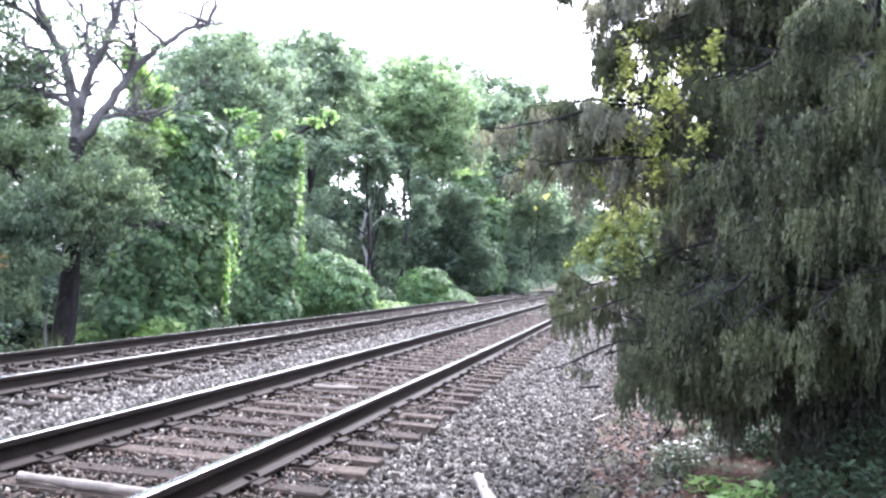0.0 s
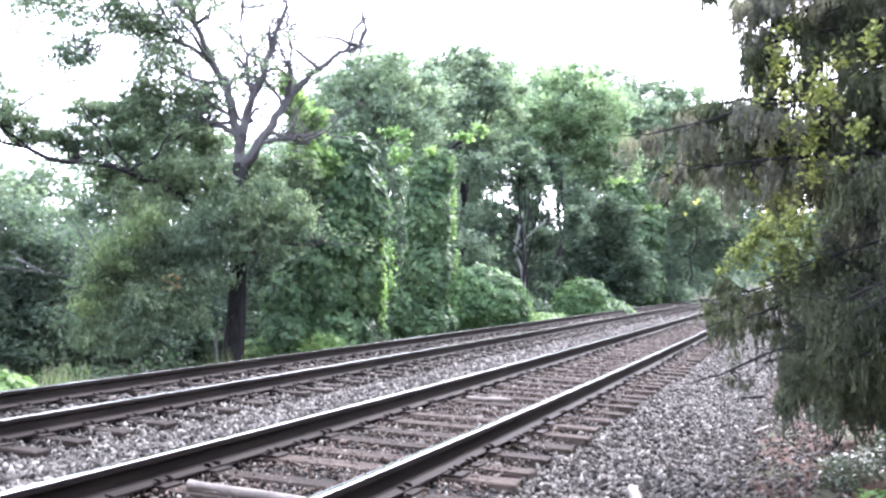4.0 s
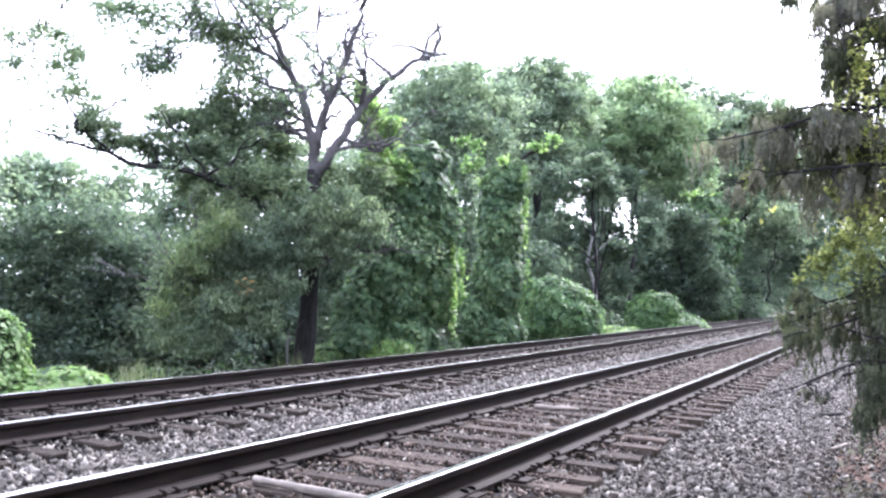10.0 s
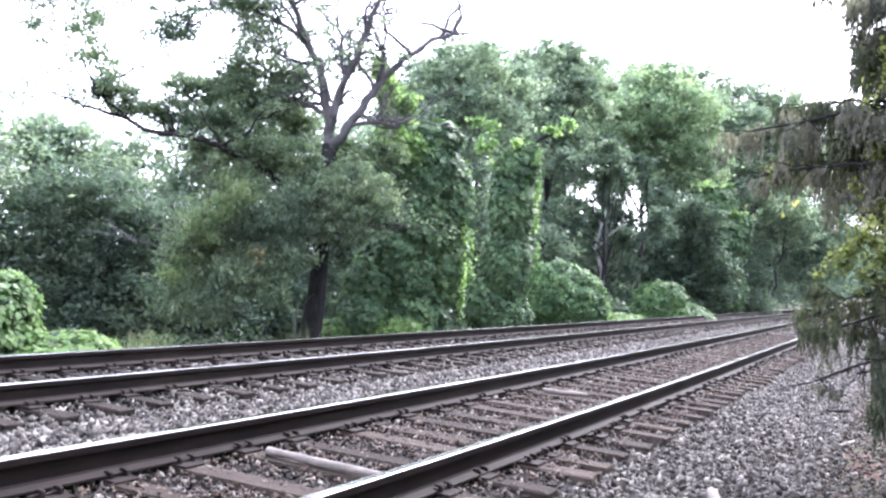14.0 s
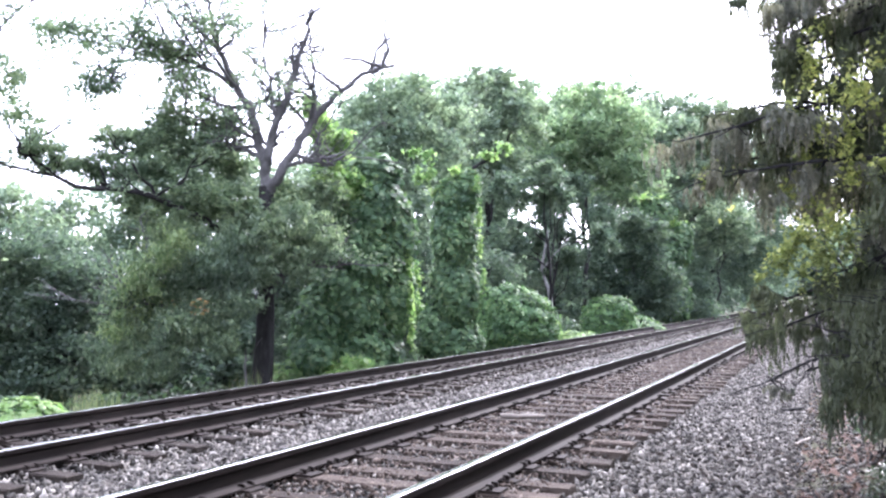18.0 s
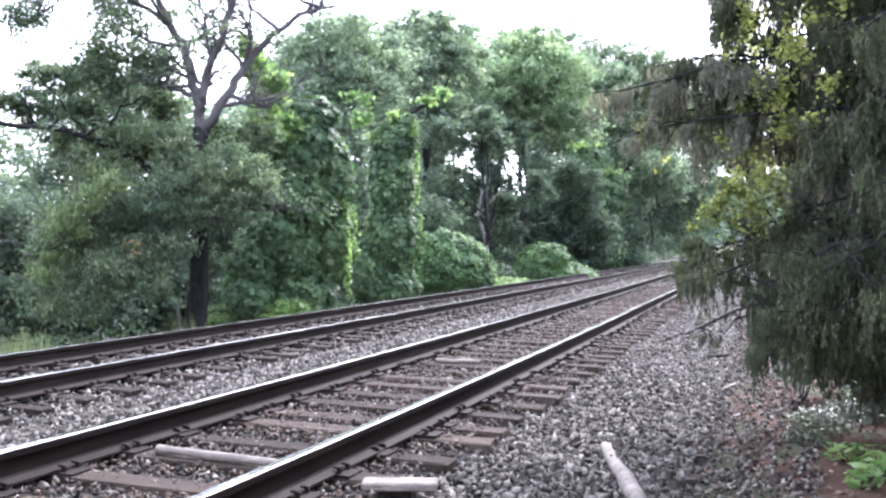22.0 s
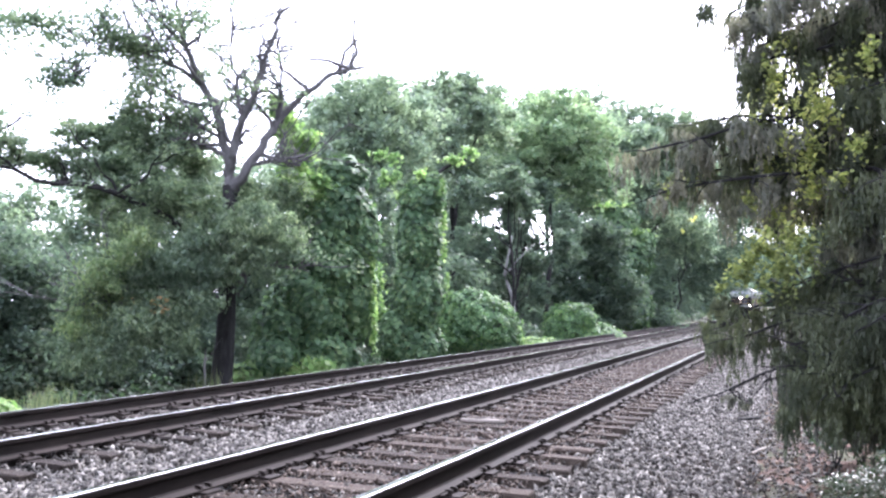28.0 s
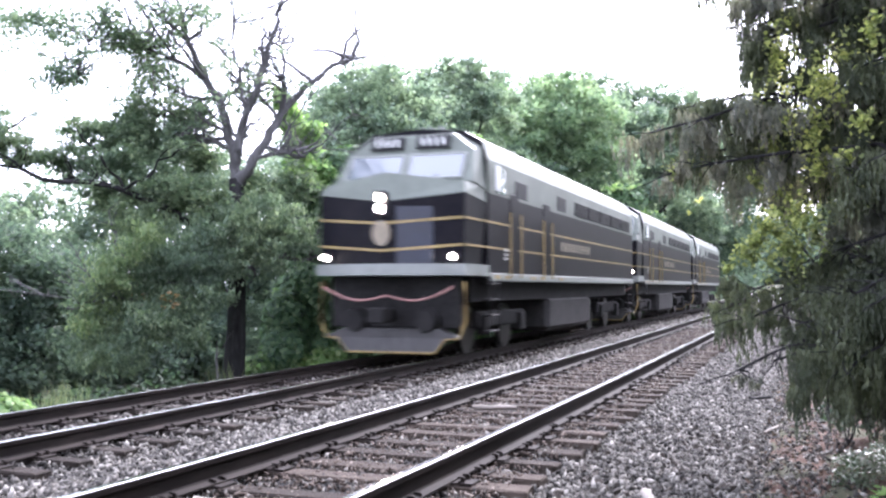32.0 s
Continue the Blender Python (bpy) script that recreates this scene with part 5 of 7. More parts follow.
def build_sapling():
    """A thin pale stem standing in front of the oak's trunk."""
    rng = random.Random(23)
    t = thing("sapling", Matrix(), "thin pale bare sapling stem beside the oak's trunk", "tree")
    foot = Vector((-11.60, 16.10, gz(-11.60, 16.10) - 0.04))
    part("stem", tube_mesh("stem", [(wobble(foot, foot + Vector((-0.02, 0.0, 1.05)), 6, 0.02, rng), [0.035, 0.033, 0.03, 0.028, 0.025, 0.022, 0.015])], M_DEADWOOD, 8), t)
    part("twig", tube_mesh("twig", [(wobble(foot + Vector((0, 0, 0.8)), foot + Vector((0.3, 0.1, 1.25)), 4, 0.03, rng), [0.01, 0.009, 0.007, 0.005, 0.003])], M_DEADWOOD, 6), t)


build_sapling()


def build_far_woods():
    """A belt of trees further back, closing the view on every side but over the tracks."""
    rng = np.random.default_rng(77)
    blobs = []
    for i in range(120):
        a = rng.uniform(0, 2 * np.pi)
        r = rng.uniform(75, 120)
        x, y = r * np.sin(a), r * np.cos(a)
        if abs(x - (float(drift(y)) - 5)) < 14:
            continue
        if x < -5 and y > 5:
            continue
        s = rng.uniform(4, 7)
        blobs.append((x, y, rng.uniform(3, 7), s, s, rng.uniform(4, 7)))
    ob = new("far_woods", leaves_mesh("far_woods", in_blobs(blobs, 26000, 78, 0.6, 0.15, 40), 0.8, M_FAR, 79))
    tagged(ob, "belt of green woodland further off", "woods", kind="stuff")


build_far_woods()


def build_ridge():
    """A wooded rise far down the line."""
    rng = np.random.default_rng(61)
    n = 26000
    u = rng.uniform(0, 1, n)
    az = np.radians(-13 + 26 * u)
    d = rng.uniform(1350, 1560, n)
    top = 84 + 10 * np.sin(u * 17) + 7 * np.sin(u * 41 + 1) - 36 * np.clip((u - 0.75) / 0.25, 0, 1)
    z = np.clip(rng.uniform(-0.05, 1, n), 0, 1) ** 0.8 * top
    pts = np.stack([np.sin(az) * d, np.cos(az) * d, z], 1)
    ob = new("far_ridge", leaves_mesh("far_ridge", pts, 13.0, M_SHADE, 62))
    tagged(ob, "wooded ridge far down the line", "woods", kind="stuff")


build_ridge()


def build_near_woods():
    """Woodland along the camera's side of the line, mostly behind and beside the view, added to block sky light."""
    rng = np.random.default_rng(88)
    blobs = []
    for i in range(46):
        y = -30 + 90 * i / 45
        for _ in range(4):
            x = rng.uniform(7, 15) + float(drift(y)) - (3.0 if -14 < y < 9 else 0)
            blobs.append((x, y + rng.uniform(-1.5, 1.5), rng.uniform(0.5, 12.5), rng.uniform(1.6, 2.8), rng.uniform(1.6, 2.8), rng.uniform(1.6, 2.8)))
    # unseen boughs, added close to the evergreen to keep it in shade
    for _ in range(46):
        blobs.append((rng.uniform(3.2, 6.5), rng.uniform(-6, 8.5), rng.uniform(1.0, 9.5), rng.uniform(0.9, 1.7), rng.uniform(0.9, 1.7), rng.uniform(0.8, 1.4)))
    ob = new("sky_blocking_woods", leaves_mesh("sky_blocking_woods", in_blobs(blobs, 60000, 89, 0.5, 0.16, 40), 0.42, M_SHADE, 90))
    tagged(ob, "mostly unseen dark green woodland, added to block sky light", "woods", kind="stuff")


build_near_woods()


def build_lineside_trees():
    """Trees on the evergreen's side further along the line."""
    rng = np.random.default_rng(95)
    rows = [(y, 3.8, 1) for y in (17, 24, 32, 42, 54, 68, 84, 102, 125, 152, 185, 225, 275, 335, 410)] + [(y, -12.5, -1) for y in (118, 145, 178, 218, 270, 335, 410)]
    for k, (y, off, way) in enumerate(rows):
        x = float(drift(y)) + off + way * (rng.uniform(-0.6, 0.6) + (2.5 if way < 0 else 1.0) * min(y, 260) / 110)
        h = 4.5 + min(y, 130) * 0.05
        blobs = [(x + way * rng.uniform(-0.6, 2.8) * (1 + y / 120), y + rng.uniform(-2, 2) * (1 + y / 60), z, *(rng.uniform(1.1, 1.7, 3) * (1 + min(y, 260) / 110))) for z in np.linspace(0.3, h, 7)]
        wood_tree((x + way, y), "green lineside tree beyond the evergreen", blobs, 2400, 0.2 + min(y, 200) * 0.004, M_SHADE, 500 + k, 0.15, group="lineside trees")


build_lineside_trees()


# ---- the drooping evergreen close to the camera
def sprays(name, tops, lengths, mat, parent, seed, leaf=0.046, k=20, label="limp grey-green hanging sprays"):
    """Limp twigs hanging from the given points, each a string of narrow leaves."""
    rng = np.random.default_rng(seed)
    n = len(tops)
    sway = rng.normal(0, 0.035, (n, 2))
    P = []
    for i in range(k):
        u = i / (k - 1)
        q = tops.copy()
        q[:, :2] += sway * u + rng.normal(0, 0.009 * (1.3 - u), (n, 2))
        q[:, 2] -= lengths * u
        P.append(q)
    pts = np.concatenate(P)
    m = len(pts)
    a = rng.uniform(0, 2 * np.pi, m)
    tip = np.stack([np.cos(a) * 0.35, np.sin(a) * 0.35, -np.ones(m)], 1)
    tip /= np.linalg.norm(tip, axis=1)[:, None]
    b = rng.uniform(0, 2 * np.pi, m)
    side = np.cross(tip, np.stack([np.cos(b), np.sin(b), np.zeros(m)], 1))
    side /= np.linalg.norm(side, axis=1)[:, None]
    s = (leaf * rng.uniform(0.7, 1.3, m))[:, None]
    v = np.stack([pts - tip * s * 0.5, pts + side * s * 0.15, pts + tip * s * 0.5, pts - side * s * 0.15], 1).reshape(-1, 3)
    i = np.arange(m)[:, None] * 4
    return part(name, fast_mesh(name, v, i + np.array([0, 1, 2, 3]), mat), parent, label)


def build_evergreen():
    rng = random.Random(5)
    nr = np.random.default_rng(51)
    t = thing("evergreen_tree", Matrix(), "dark drooping evergreen with hanging sprays beside the ballast", "tree")
    base = Vector((1.50, 8.98, -0.50))
    base.z = gz(base.x, base.y) - 0.05
    stem = wobble(base, base + Vector((0.15, 0.2, 7.5)), 8, 0.12, rng)
    part("trunk", tube_mesh("trunk", [(stem, [0.17, 0.15, 0.14, 0.12, 0.11, 0.09, 0.07, 0.05, 0.03])], M_BARK, 10), t)
    second = base + Vector((0.35, 0.3, 0))
    part("trunk", tube_mesh("trunk", [(wobble(second, second + Vector((0.3, 0.1, 5)), 6, 0.1, rng), [0.1, 0.09, 0.08, 0.07, 0.06, 0.05, 0.03])], M_BARK, 8), t)
    # branch tips, the height at which each leaves the trunk, the length of its hanging sprays, how many
    tips = [((-1.47, 8.42, 2.46), 3.0, 0.4, 480), ((-1.42, 8.78, 2.69), 2.7, 0.36, 360), ((-1.27, 8.74, 2.38), 2.6, 0.4, 360), ((-0.92, 9.15, 2.17), 2.4, 0.5, 330), ((-0.67, 9.50, 2.07), 2.2, 0.5, 330), ((-0.81, 9.32, 2.51), 2.7, 0.5, 330), ((-1.36, 8.25, 2.07), 2.3, 0.24, 220), ((-1.11, 8.71, 2.27), 2.5, 0.36, 330),
            ((-1.01, 8.99, 0.94), 1.6, 0.32, 230), ((-0.89, 8.38, 0.42), 1.3, 0.14, 9), ((-0.80, 8.58, 0.84), 1.5, 0.38, 220), ((-0.42, 9.40, 2.04), 2.3, 0.5, 300), ((-0.15, 9.32, 1.67), 2.1, 0.5, 360), ((-0.45, 9.39, 1.28), 1.9, 0.45, 240), ((-0.62, 8.40, 0.49), 1.0, 0.28, 110),
            ((-0.86, 8.55, 3.53), 4.3, 0.4, 420), ((-0.90, 8.92, 3.40), 4.0, 0.42, 400), ((-0.86, 9.05, 3.06), 3.5, 0.45, 360), ((-0.66, 8.94, 3.40), 4.0, 0.45, 400), ((-0.92, 9.02, 3.74), 4.5, 0.45, 380), ((-0.74, 8.79, 3.18), 3.6, 0.45, 400), ((-0.53, 8.22, 3.60), 4.6, 0.5, 420), ((-0.64, 8.95, 2.83), 3.0, 0.4, 330), ((-0.47, 9.04, 2.32), 2.6, 0.36, 260),
            ((-0.32, 8.78, 2.47), 2.6, 0.4, 300), ((-0.22, 8.38, 1.33), 1.8, 0.36, 250), ((0.06, 8.07, 1.97), 2.3, 0.45, 280),
            ((-0.34, 8.32, 0.80), 1.3, 0.45, 110), ((-0.10, 7.88, 0.72), 1.1, 0.58, 220), ((0.19, 7.69, 1.07), 1.5, 0.5, 380), ((0.16, 7.79, 0.65), 1.0, 0.56, 520),
            ((-0.15, 8.75, 3.44), 4.0, 0.45, 380), ((0.10, 8.55, 2.85), 3.2, 0.45, 330), ((0.33, 7.54, 2.65), 3.4, 0.55, 420), ((0.31, 7.42, 2.08), 2.7, 0.55, 420), ((0.51, 7.30, 1.58), 2.1, 0.55, 420),
            ((0.49, 7.29, 0.93), 1.3, 0.5, 220), ((0.60, 7.45, 0.55), 0.9, 0.36, 160), ((0.70, 7.28, 3.05), 3.8, 0.55, 420), ((0.80, 6.99, 2.27), 2.8, 0.6, 420),
            ((0.86, 7.02, 1.65), 2.1, 0.6, 400), ((0.96, 7.07, 1.04), 1.4, 0.5, 160), ((1.16, 7.07, 2.67), 3.2, 0.6, 380), ((1.28, 7.02, 1.89), 2.3, 0.6, 360),
            ((1.35, 7.05, 1.21), 1.6, 0.55, 150), ((1.62, 7.30, 2.20), 2.6, 0.6, 320), ((1.69, 7.34, 1.30), 1.7, 0.6, 320), ((1.57, 7.50, 3.01), 3.6, 0.6, 320),
            ((-0.24, 7.90, 0.65), 1.1, 0.42, 110), ((-0.11, 7.70, 0.60), 1.0, 0.52, 320), ((0.12, 7.60, 0.64), 1.1, 0.56, 320), ((0.01, 7.50, 1.04), 1.5, 0.50, 300), ((0.23, 7.40, 1.04), 1.6, 0.55, 300), ((-0.08, 7.80, 0.99), 1.4, 0.45, 260), ((-0.77, 8.80, 1.08), 1.6, 0.22, 160), ((-0.60, 8.90, 1.01), 1.5, 0.25, 160), ((-1.11, 8.90, 3.82), 5.4, 0.40, 60), ((-0.31, 8.20, 0.45), 0.9, 0.45, 260), ((-0.19, 8.30, 0.32), 0.8, 0.45, 260), ((-0.36, 8.40, 0.66), 1.1, 0.45, 220), ((-0.13, 8.20, 0.64), 1.0, 0.50, 260)]
    mid_t, mid_l, pale_t, pale_l = [], [], [], []
    for k, (end, h, drop, count) in enumerate(tips):
        a, end = base + Vector((0.05, 0.1, h + 0.15)), Vector(end)
        line = wobble(a, end, 9, 0.1, rng)
        for i, q in enumerate(line):
            q.z += 0.22 * math.sin(math.pi * i / 9)
        n = len(line)
        reach = (end - a).length
        lines = [(line, [0.026 * (1 - 0.85 * i / n) + 0.003 for i in range(n)])]
        twigs = []
        for _ in range(22):
            i = rng.randrange(2, n)
            d = Vector((rng.uniform(-0.42 if end.z < 2.9 else -0.18, 0.25), rng.uniform(-0.35, 0.35), rng.uniform(-0.25, 0.14))) * min(1.0, reach * 0.5)
            tw = wobble(line[i], line[i] + d, 4, 0.04, rng)
            twigs.append(tw)
            lines.append((tw, [0.008, 0.006, 0.005, 0.004, 0.002]))
        part("branch", tube_mesh("branch", lines, M_BARK, 6), t, "thin dark branch")
        # tassels: each a bunch of sprays round one spot of a twig
        spots, ls = [], []
        for _ in range(count // 9):
            if rng.random() < 0.2:
                u = rng.uniform(2.2, n - 1.001)
                q = line[int(u)].lerp(line[int(u) + 1], u % 1)
            else:
                tw = rng.choice(twigs)
                u = 3.999 * rng.random() ** 0.6
                q = tw[int(u)].lerp(tw[int(u) + 1], u % 1)
            long = drop * rng.uniform(0.45, 1.2)
            # a gap between two tiers of branches, where the line shows through
            if -0.082 < q.x / q.y < -0.053 and q.z > 1.1:
                if q.z < 1.25:
                    q = Vector((q.x, q.y, 1.1))
                else:
                    long = min(long, q.z - 1.23)
            for _ in range(13):
                dx, dy = rng.gauss(0, 0.04), rng.gauss(0, 0.04)
                spots.append((q.x + dx, q.y + dy, q.z + rng.gauss(0, 0.02) - 0.6 * math.hypot(dx, dy)))
                ls.append(long * rng.uniform(0.5, 1.1) * max(0.35, 1 - 6 * math.hypot(dx, dy)))
        if k % 3 == 0 and k < 24:
            pale_t += spots
            pale_l += ls
        else:
            mid_t += spots
            mid_l += ls
    sprays("hanging_spray", np.array(mid_t), np.array(mid_l), M_NEEDLE, t, 201)
    sprays("pale_spray", np.array(pale_t), np.array(pale_l), M_NEEDLE_PALE, t, 203, label="paler grey hanging sprays")
    # inner growth round the trunk, shade put into its dark needle colour
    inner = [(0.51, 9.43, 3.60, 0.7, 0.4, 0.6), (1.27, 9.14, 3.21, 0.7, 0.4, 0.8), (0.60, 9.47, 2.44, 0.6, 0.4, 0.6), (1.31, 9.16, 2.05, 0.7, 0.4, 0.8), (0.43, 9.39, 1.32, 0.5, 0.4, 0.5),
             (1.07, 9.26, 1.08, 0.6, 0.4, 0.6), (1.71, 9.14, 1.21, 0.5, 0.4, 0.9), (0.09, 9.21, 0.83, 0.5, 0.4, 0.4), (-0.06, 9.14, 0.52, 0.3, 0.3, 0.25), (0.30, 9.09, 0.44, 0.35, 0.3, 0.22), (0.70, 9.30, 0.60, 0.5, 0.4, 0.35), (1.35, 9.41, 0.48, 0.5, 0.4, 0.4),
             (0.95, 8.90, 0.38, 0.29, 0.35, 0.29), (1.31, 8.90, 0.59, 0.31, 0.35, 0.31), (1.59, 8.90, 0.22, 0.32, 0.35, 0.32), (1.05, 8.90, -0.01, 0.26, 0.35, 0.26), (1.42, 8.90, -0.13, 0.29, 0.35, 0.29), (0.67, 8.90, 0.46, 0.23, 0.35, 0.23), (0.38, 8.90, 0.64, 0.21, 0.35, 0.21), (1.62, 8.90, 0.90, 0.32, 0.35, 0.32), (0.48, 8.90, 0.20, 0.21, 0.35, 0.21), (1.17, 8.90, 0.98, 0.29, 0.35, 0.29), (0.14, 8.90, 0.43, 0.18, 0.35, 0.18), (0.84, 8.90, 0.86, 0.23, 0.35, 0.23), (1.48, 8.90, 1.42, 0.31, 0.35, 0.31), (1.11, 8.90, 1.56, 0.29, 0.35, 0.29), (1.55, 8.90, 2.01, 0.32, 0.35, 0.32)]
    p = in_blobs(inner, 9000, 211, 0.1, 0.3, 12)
    sprays("inner_spray", p, nr.uniform(0.2, 0.5, len(p)), M_NEEDLE_DARK, t, 212, 0.075, 12, "inner sprays with shade put into their dark colour")
    return t


build_evergreen()


def build_yellow_vine():
    t = thing("vine", Matrix(), "yellow-green leafy vine glowing behind the evergreen's branches", "vine")
    blobs = [(-0.04, 8.58, 3.00, 0.35, 0.3, 0.25), (-0.17, 8.52, 2.65, 0.35, 0.3, 0.22), (-0.47, 8.59, 2.76, 0.25, 0.2, 0.16), (-0.44, 8.61, 3.31, 0.2, 0.2, 0.14),
             (0.18, 9.26, 2.49, 0.4, 0.4, 0.14), (-0.27, 9.25, 2.19, 0.3, 0.3, 0.2), (-0.73, 9.13, 2.81, 0.18, 0.2, 0.22), (-1.41, 8.67, 2.16, 0.14, 0.15, 0.08), (-1.25, 8.75, 1.86, 0.1, 0.1, 0.1), (0.85, 8.70, 2.92, 0.35, 0.3, 0.3),
             (1.48, 8.57, 2.47, 0.2, 0.3, 0.3), (-0.10, 9.45, 1.84, 0.3, 0.3, 0.2), (0.40, 8.70, 2.68, 0.3, 0.3, 0.3), (-0.38, 9.87, 3.34, 0.5, 0.3, 0.5), (-0.51, 9.80, 2.53, 0.4, 0.3, 0.4), (0.09, 8.99, 2.01, 0.3, 0.3, 0.2)]
    part("leaves", leaves_mesh("leaves", in_blobs(blobs, 1400, 221, 0.1, 0.4, 14), 0.048, M_YELLOW, 222, 0.6, 0.75), t)
    cluster = [(-0.89, 8.10, 1.27, 0.07, 0.1, 0.07), (-0.82, 8.10, 1.37, 0.09, 0.1, 0.09), (-0.70, 8.10, 1.48, 0.12, 0.1, 0.12), (-0.59, 8.10, 1.30, 0.11, 0.1, 0.11), (-0.47, 8.10, 1.44, 0.12, 0.1, 0.12), (-0.62, 8.10, 1.56, 0.12, 0.1, 0.12), (-0.40, 8.10, 1.58, 0.10, 0.1, 0.10), (-0.53, 8.10, 1.67, 0.08, 0.1, 0.08), (-0.73, 8.10, 1.32, 0.09, 0.1, 0.09), (-0.62, 8.10, 1.15, 0.05, 0.1, 0.05), (-0.94, 8.10, 1.24, 0.04, 0.1, 0.04), (-0.72, 8.12, 1.40, 0.14, 0.14, 0.11), (-0.57, 8.20, 1.55, 0.15, 0.14, 0.16), (-0.37, 8.20, 1.65, 0.16, 0.14, 0.2), (-0.45, 8.15, 1.36, 0.15, 0.14, 0.2), (-0.27, 8.25, 1.46, 0.12, 0.12, 0.2), (-0.23, 8.38, 2.34, 0.14, 0.12, 0.2), (0.09, 8.09, 2.35, 0.12, 0.12, 0.14), (-0.18, 8.40, 2.77, 0.16, 0.12, 0.25), (-0.70, 8.47, 2.64, 0.1, 0.12, 0.16), (0.18, 8.13, 3.05, 0.1, 0.12, 0.2), (-0.53, 8.56, 3.05, 0.12, 0.12, 0.2), (-0.40, 8.40, 2.43, 0.14, 0.12, 0.16), (-0.59, 8.53, 2.25, 0.1, 0.12, 0.14), (-0.24, 8.37, 2.00, 0.12, 0.12, 0.16), (-1.20, 8.44, 2.14, 0.08, 0.1, 0.1), (-1.36, 8.25, 2.06, 0.06, 0.08, 0.08), (-0.01, 8.04, 2.06, 0.08, 0.1, 0.14), (-0.75, 8.79, 1.98, 0.12, 0.1, 0.12), (-0.54, 8.67, 1.92, 0.12, 0.1, 0.12)]
    part("sunlit_foliage", leaves_mesh("sunlit_foliage", in_blobs(cluster, 3400, 225, 0.1, 0.4, 10), 0.042, M_YELLOW, 226, 0.5, 0.8), t, "dense sunlit yellow-green leaves")
    rng = random.Random(8)
    part("stem", tube_mesh("stem", [(wobble((0.71, 9.98, 0.06), (-0.53, 9.68, 1.62), 6, 0.1, rng), [0.012] * 7), (wobble((0.71, 9.98, 0.06), (-0.04, 9.59, 3.22), 6, 0.1, rng), [0.012] * 7)], M_BARK, 6), t)


build_yellow_vine()


# ---------------------------------------------------------------- small things on the ground
def build_litter():
    def pole(name, a, b, r, label, category, mat=M_WHITEWOOD):
        t = thing(name, Matrix(), label, category)
        rng = random.Random(len(label))
        line = wobble(a, b, 5, 0.015, rng)
        part("wood", tube_mesh("wood", [(line, [r * rng.uniform(0.75, 1.1) for _ in line])], mat, 9), t)
    pole("wooden_pole", (-3.94, 5.19, -0.18), (-2.98, 5.17, -0.20), 0.03, "bleached white pole lying between the ties", "pole")
    stake = thing("wooden_stake", Matrix(), "short bleached stake with a notched end lying on the ballast", "stake")
    a, b = Vector((-1.46, 7.18, -0.375)), Vector((-0.90, 5.45, -0.35))
    rs = random.Random(3)
    line = wobble(a, b, 7, 0.012, rs)
    part("wood", tube_mesh("wood", [(line, [0.034, 0.045, 0.038, 0.046, 0.054, 0.058, 0.052, 0.046])], M_WHITEWOOD, 9), stake)
    part("prong", tube_mesh("prong", [([line[1], line[0] + Vector((0.035, 0.02, 0.01))], [0.022, 0.014])], M_WHITEWOOD, 7), stake)
    part("knot", tube_mesh("knot", [([line[1] + Vector((0.01, -0.02, 0.02)), line[2] + Vector((0.0, -0.03, 0.03))], [0.012, 0.01])], M_BARK, 7), stake, "dark knot in the wood")
    block = thing("timber_offcut", Matrix(), "white-topped timber offcut lying beside the near rail", "timber")
    c, d = Vector((-2.38, 5.0, -0.225)), Vector((-2.03, 5.12, -0.235))
    mid, run = (c + d) / 2, d - c
    bm = bmesh.new()
    box(bm, mid.x, mid.y, mid.z, run.length * 1.15, 0.15, 0.05, 0.01, Matrix.Translation(mid) @ Matrix.Rotation(math.atan2(run.y, run.x), 4, "Z") @ Matrix.Translation(-mid))
    part("wood", (bm, M_WHITEWOOD), block)
    pole("wooden_pole", (-4.07, 10.5, -0.22), (-3.57, 10.6, -0.23), 0.028, "thin bleached pole lying across the near track", "pole")
    pole("stick", (-0.93, 10.55, -0.42), (-0.8, 11.22, -0.43), 0.018, "thin pale stick on the gravel", "stick")
    pole("stick", (-1.30, 13.52, -0.40), (-1.05, 13.81, -0.40), 0.02, "thin dark stick on the gravel", "stick", M_BARK)
    # soil apron beside the ballast
    rng = np.random.default_rng(9)
    xs, ys = np.linspace(-0.75, 3.2, 50), np.linspace(-7, 26, 170)
    X, Y = np.meshgrid(xs, ys)
    Z = bed_z(X, Y) - 0.012 + rng.normal(0, 0.008, X.shape)
    edge = np.minimum(np.minimum(X + 0.75, 3.2 - X), np.minimum(Y + 7, 26 - Y))
    Z -= 0.09 * np.clip(1 - (edge + 0.35 * np.sin(Y * 2.1 + X) * np.sin(Y * 0.83 + 1.7 * X) + 0.2 * np.sin(Y * 5.3 - 3 * X)) / 0.45, 0, 1)
    n = len(xs)
    i = (np.arange(len(ys) - 1)[:, None] * n + np.arange(n - 1)).ravel()
    ob = new("soil", fast_mesh("soil", np.stack([X + drift(Y), Y, Z], -1).reshape(-1, 3), np.stack([i, i + 1, i + n + 1, i + n], 1), M_SOIL, True))
    tagged(ob, "reddish-brown soil and leaf litter beside the ballast", "soil", kind="structure")
    # dry leaves and chips on the soil
    k = 6000
    p = np.stack([rng.uniform(-0.8, 2.2, k), 2.5 + 16 * rng.uniform(0, 1, k) ** 1.4, np.zeros(k)], 1)
    p[:, 2] = bed_z(p[:, 0], p[:, 1]) + rng.uniform(0.0, 0.02, k)
    p[:, 0] += drift(p[:, 1])
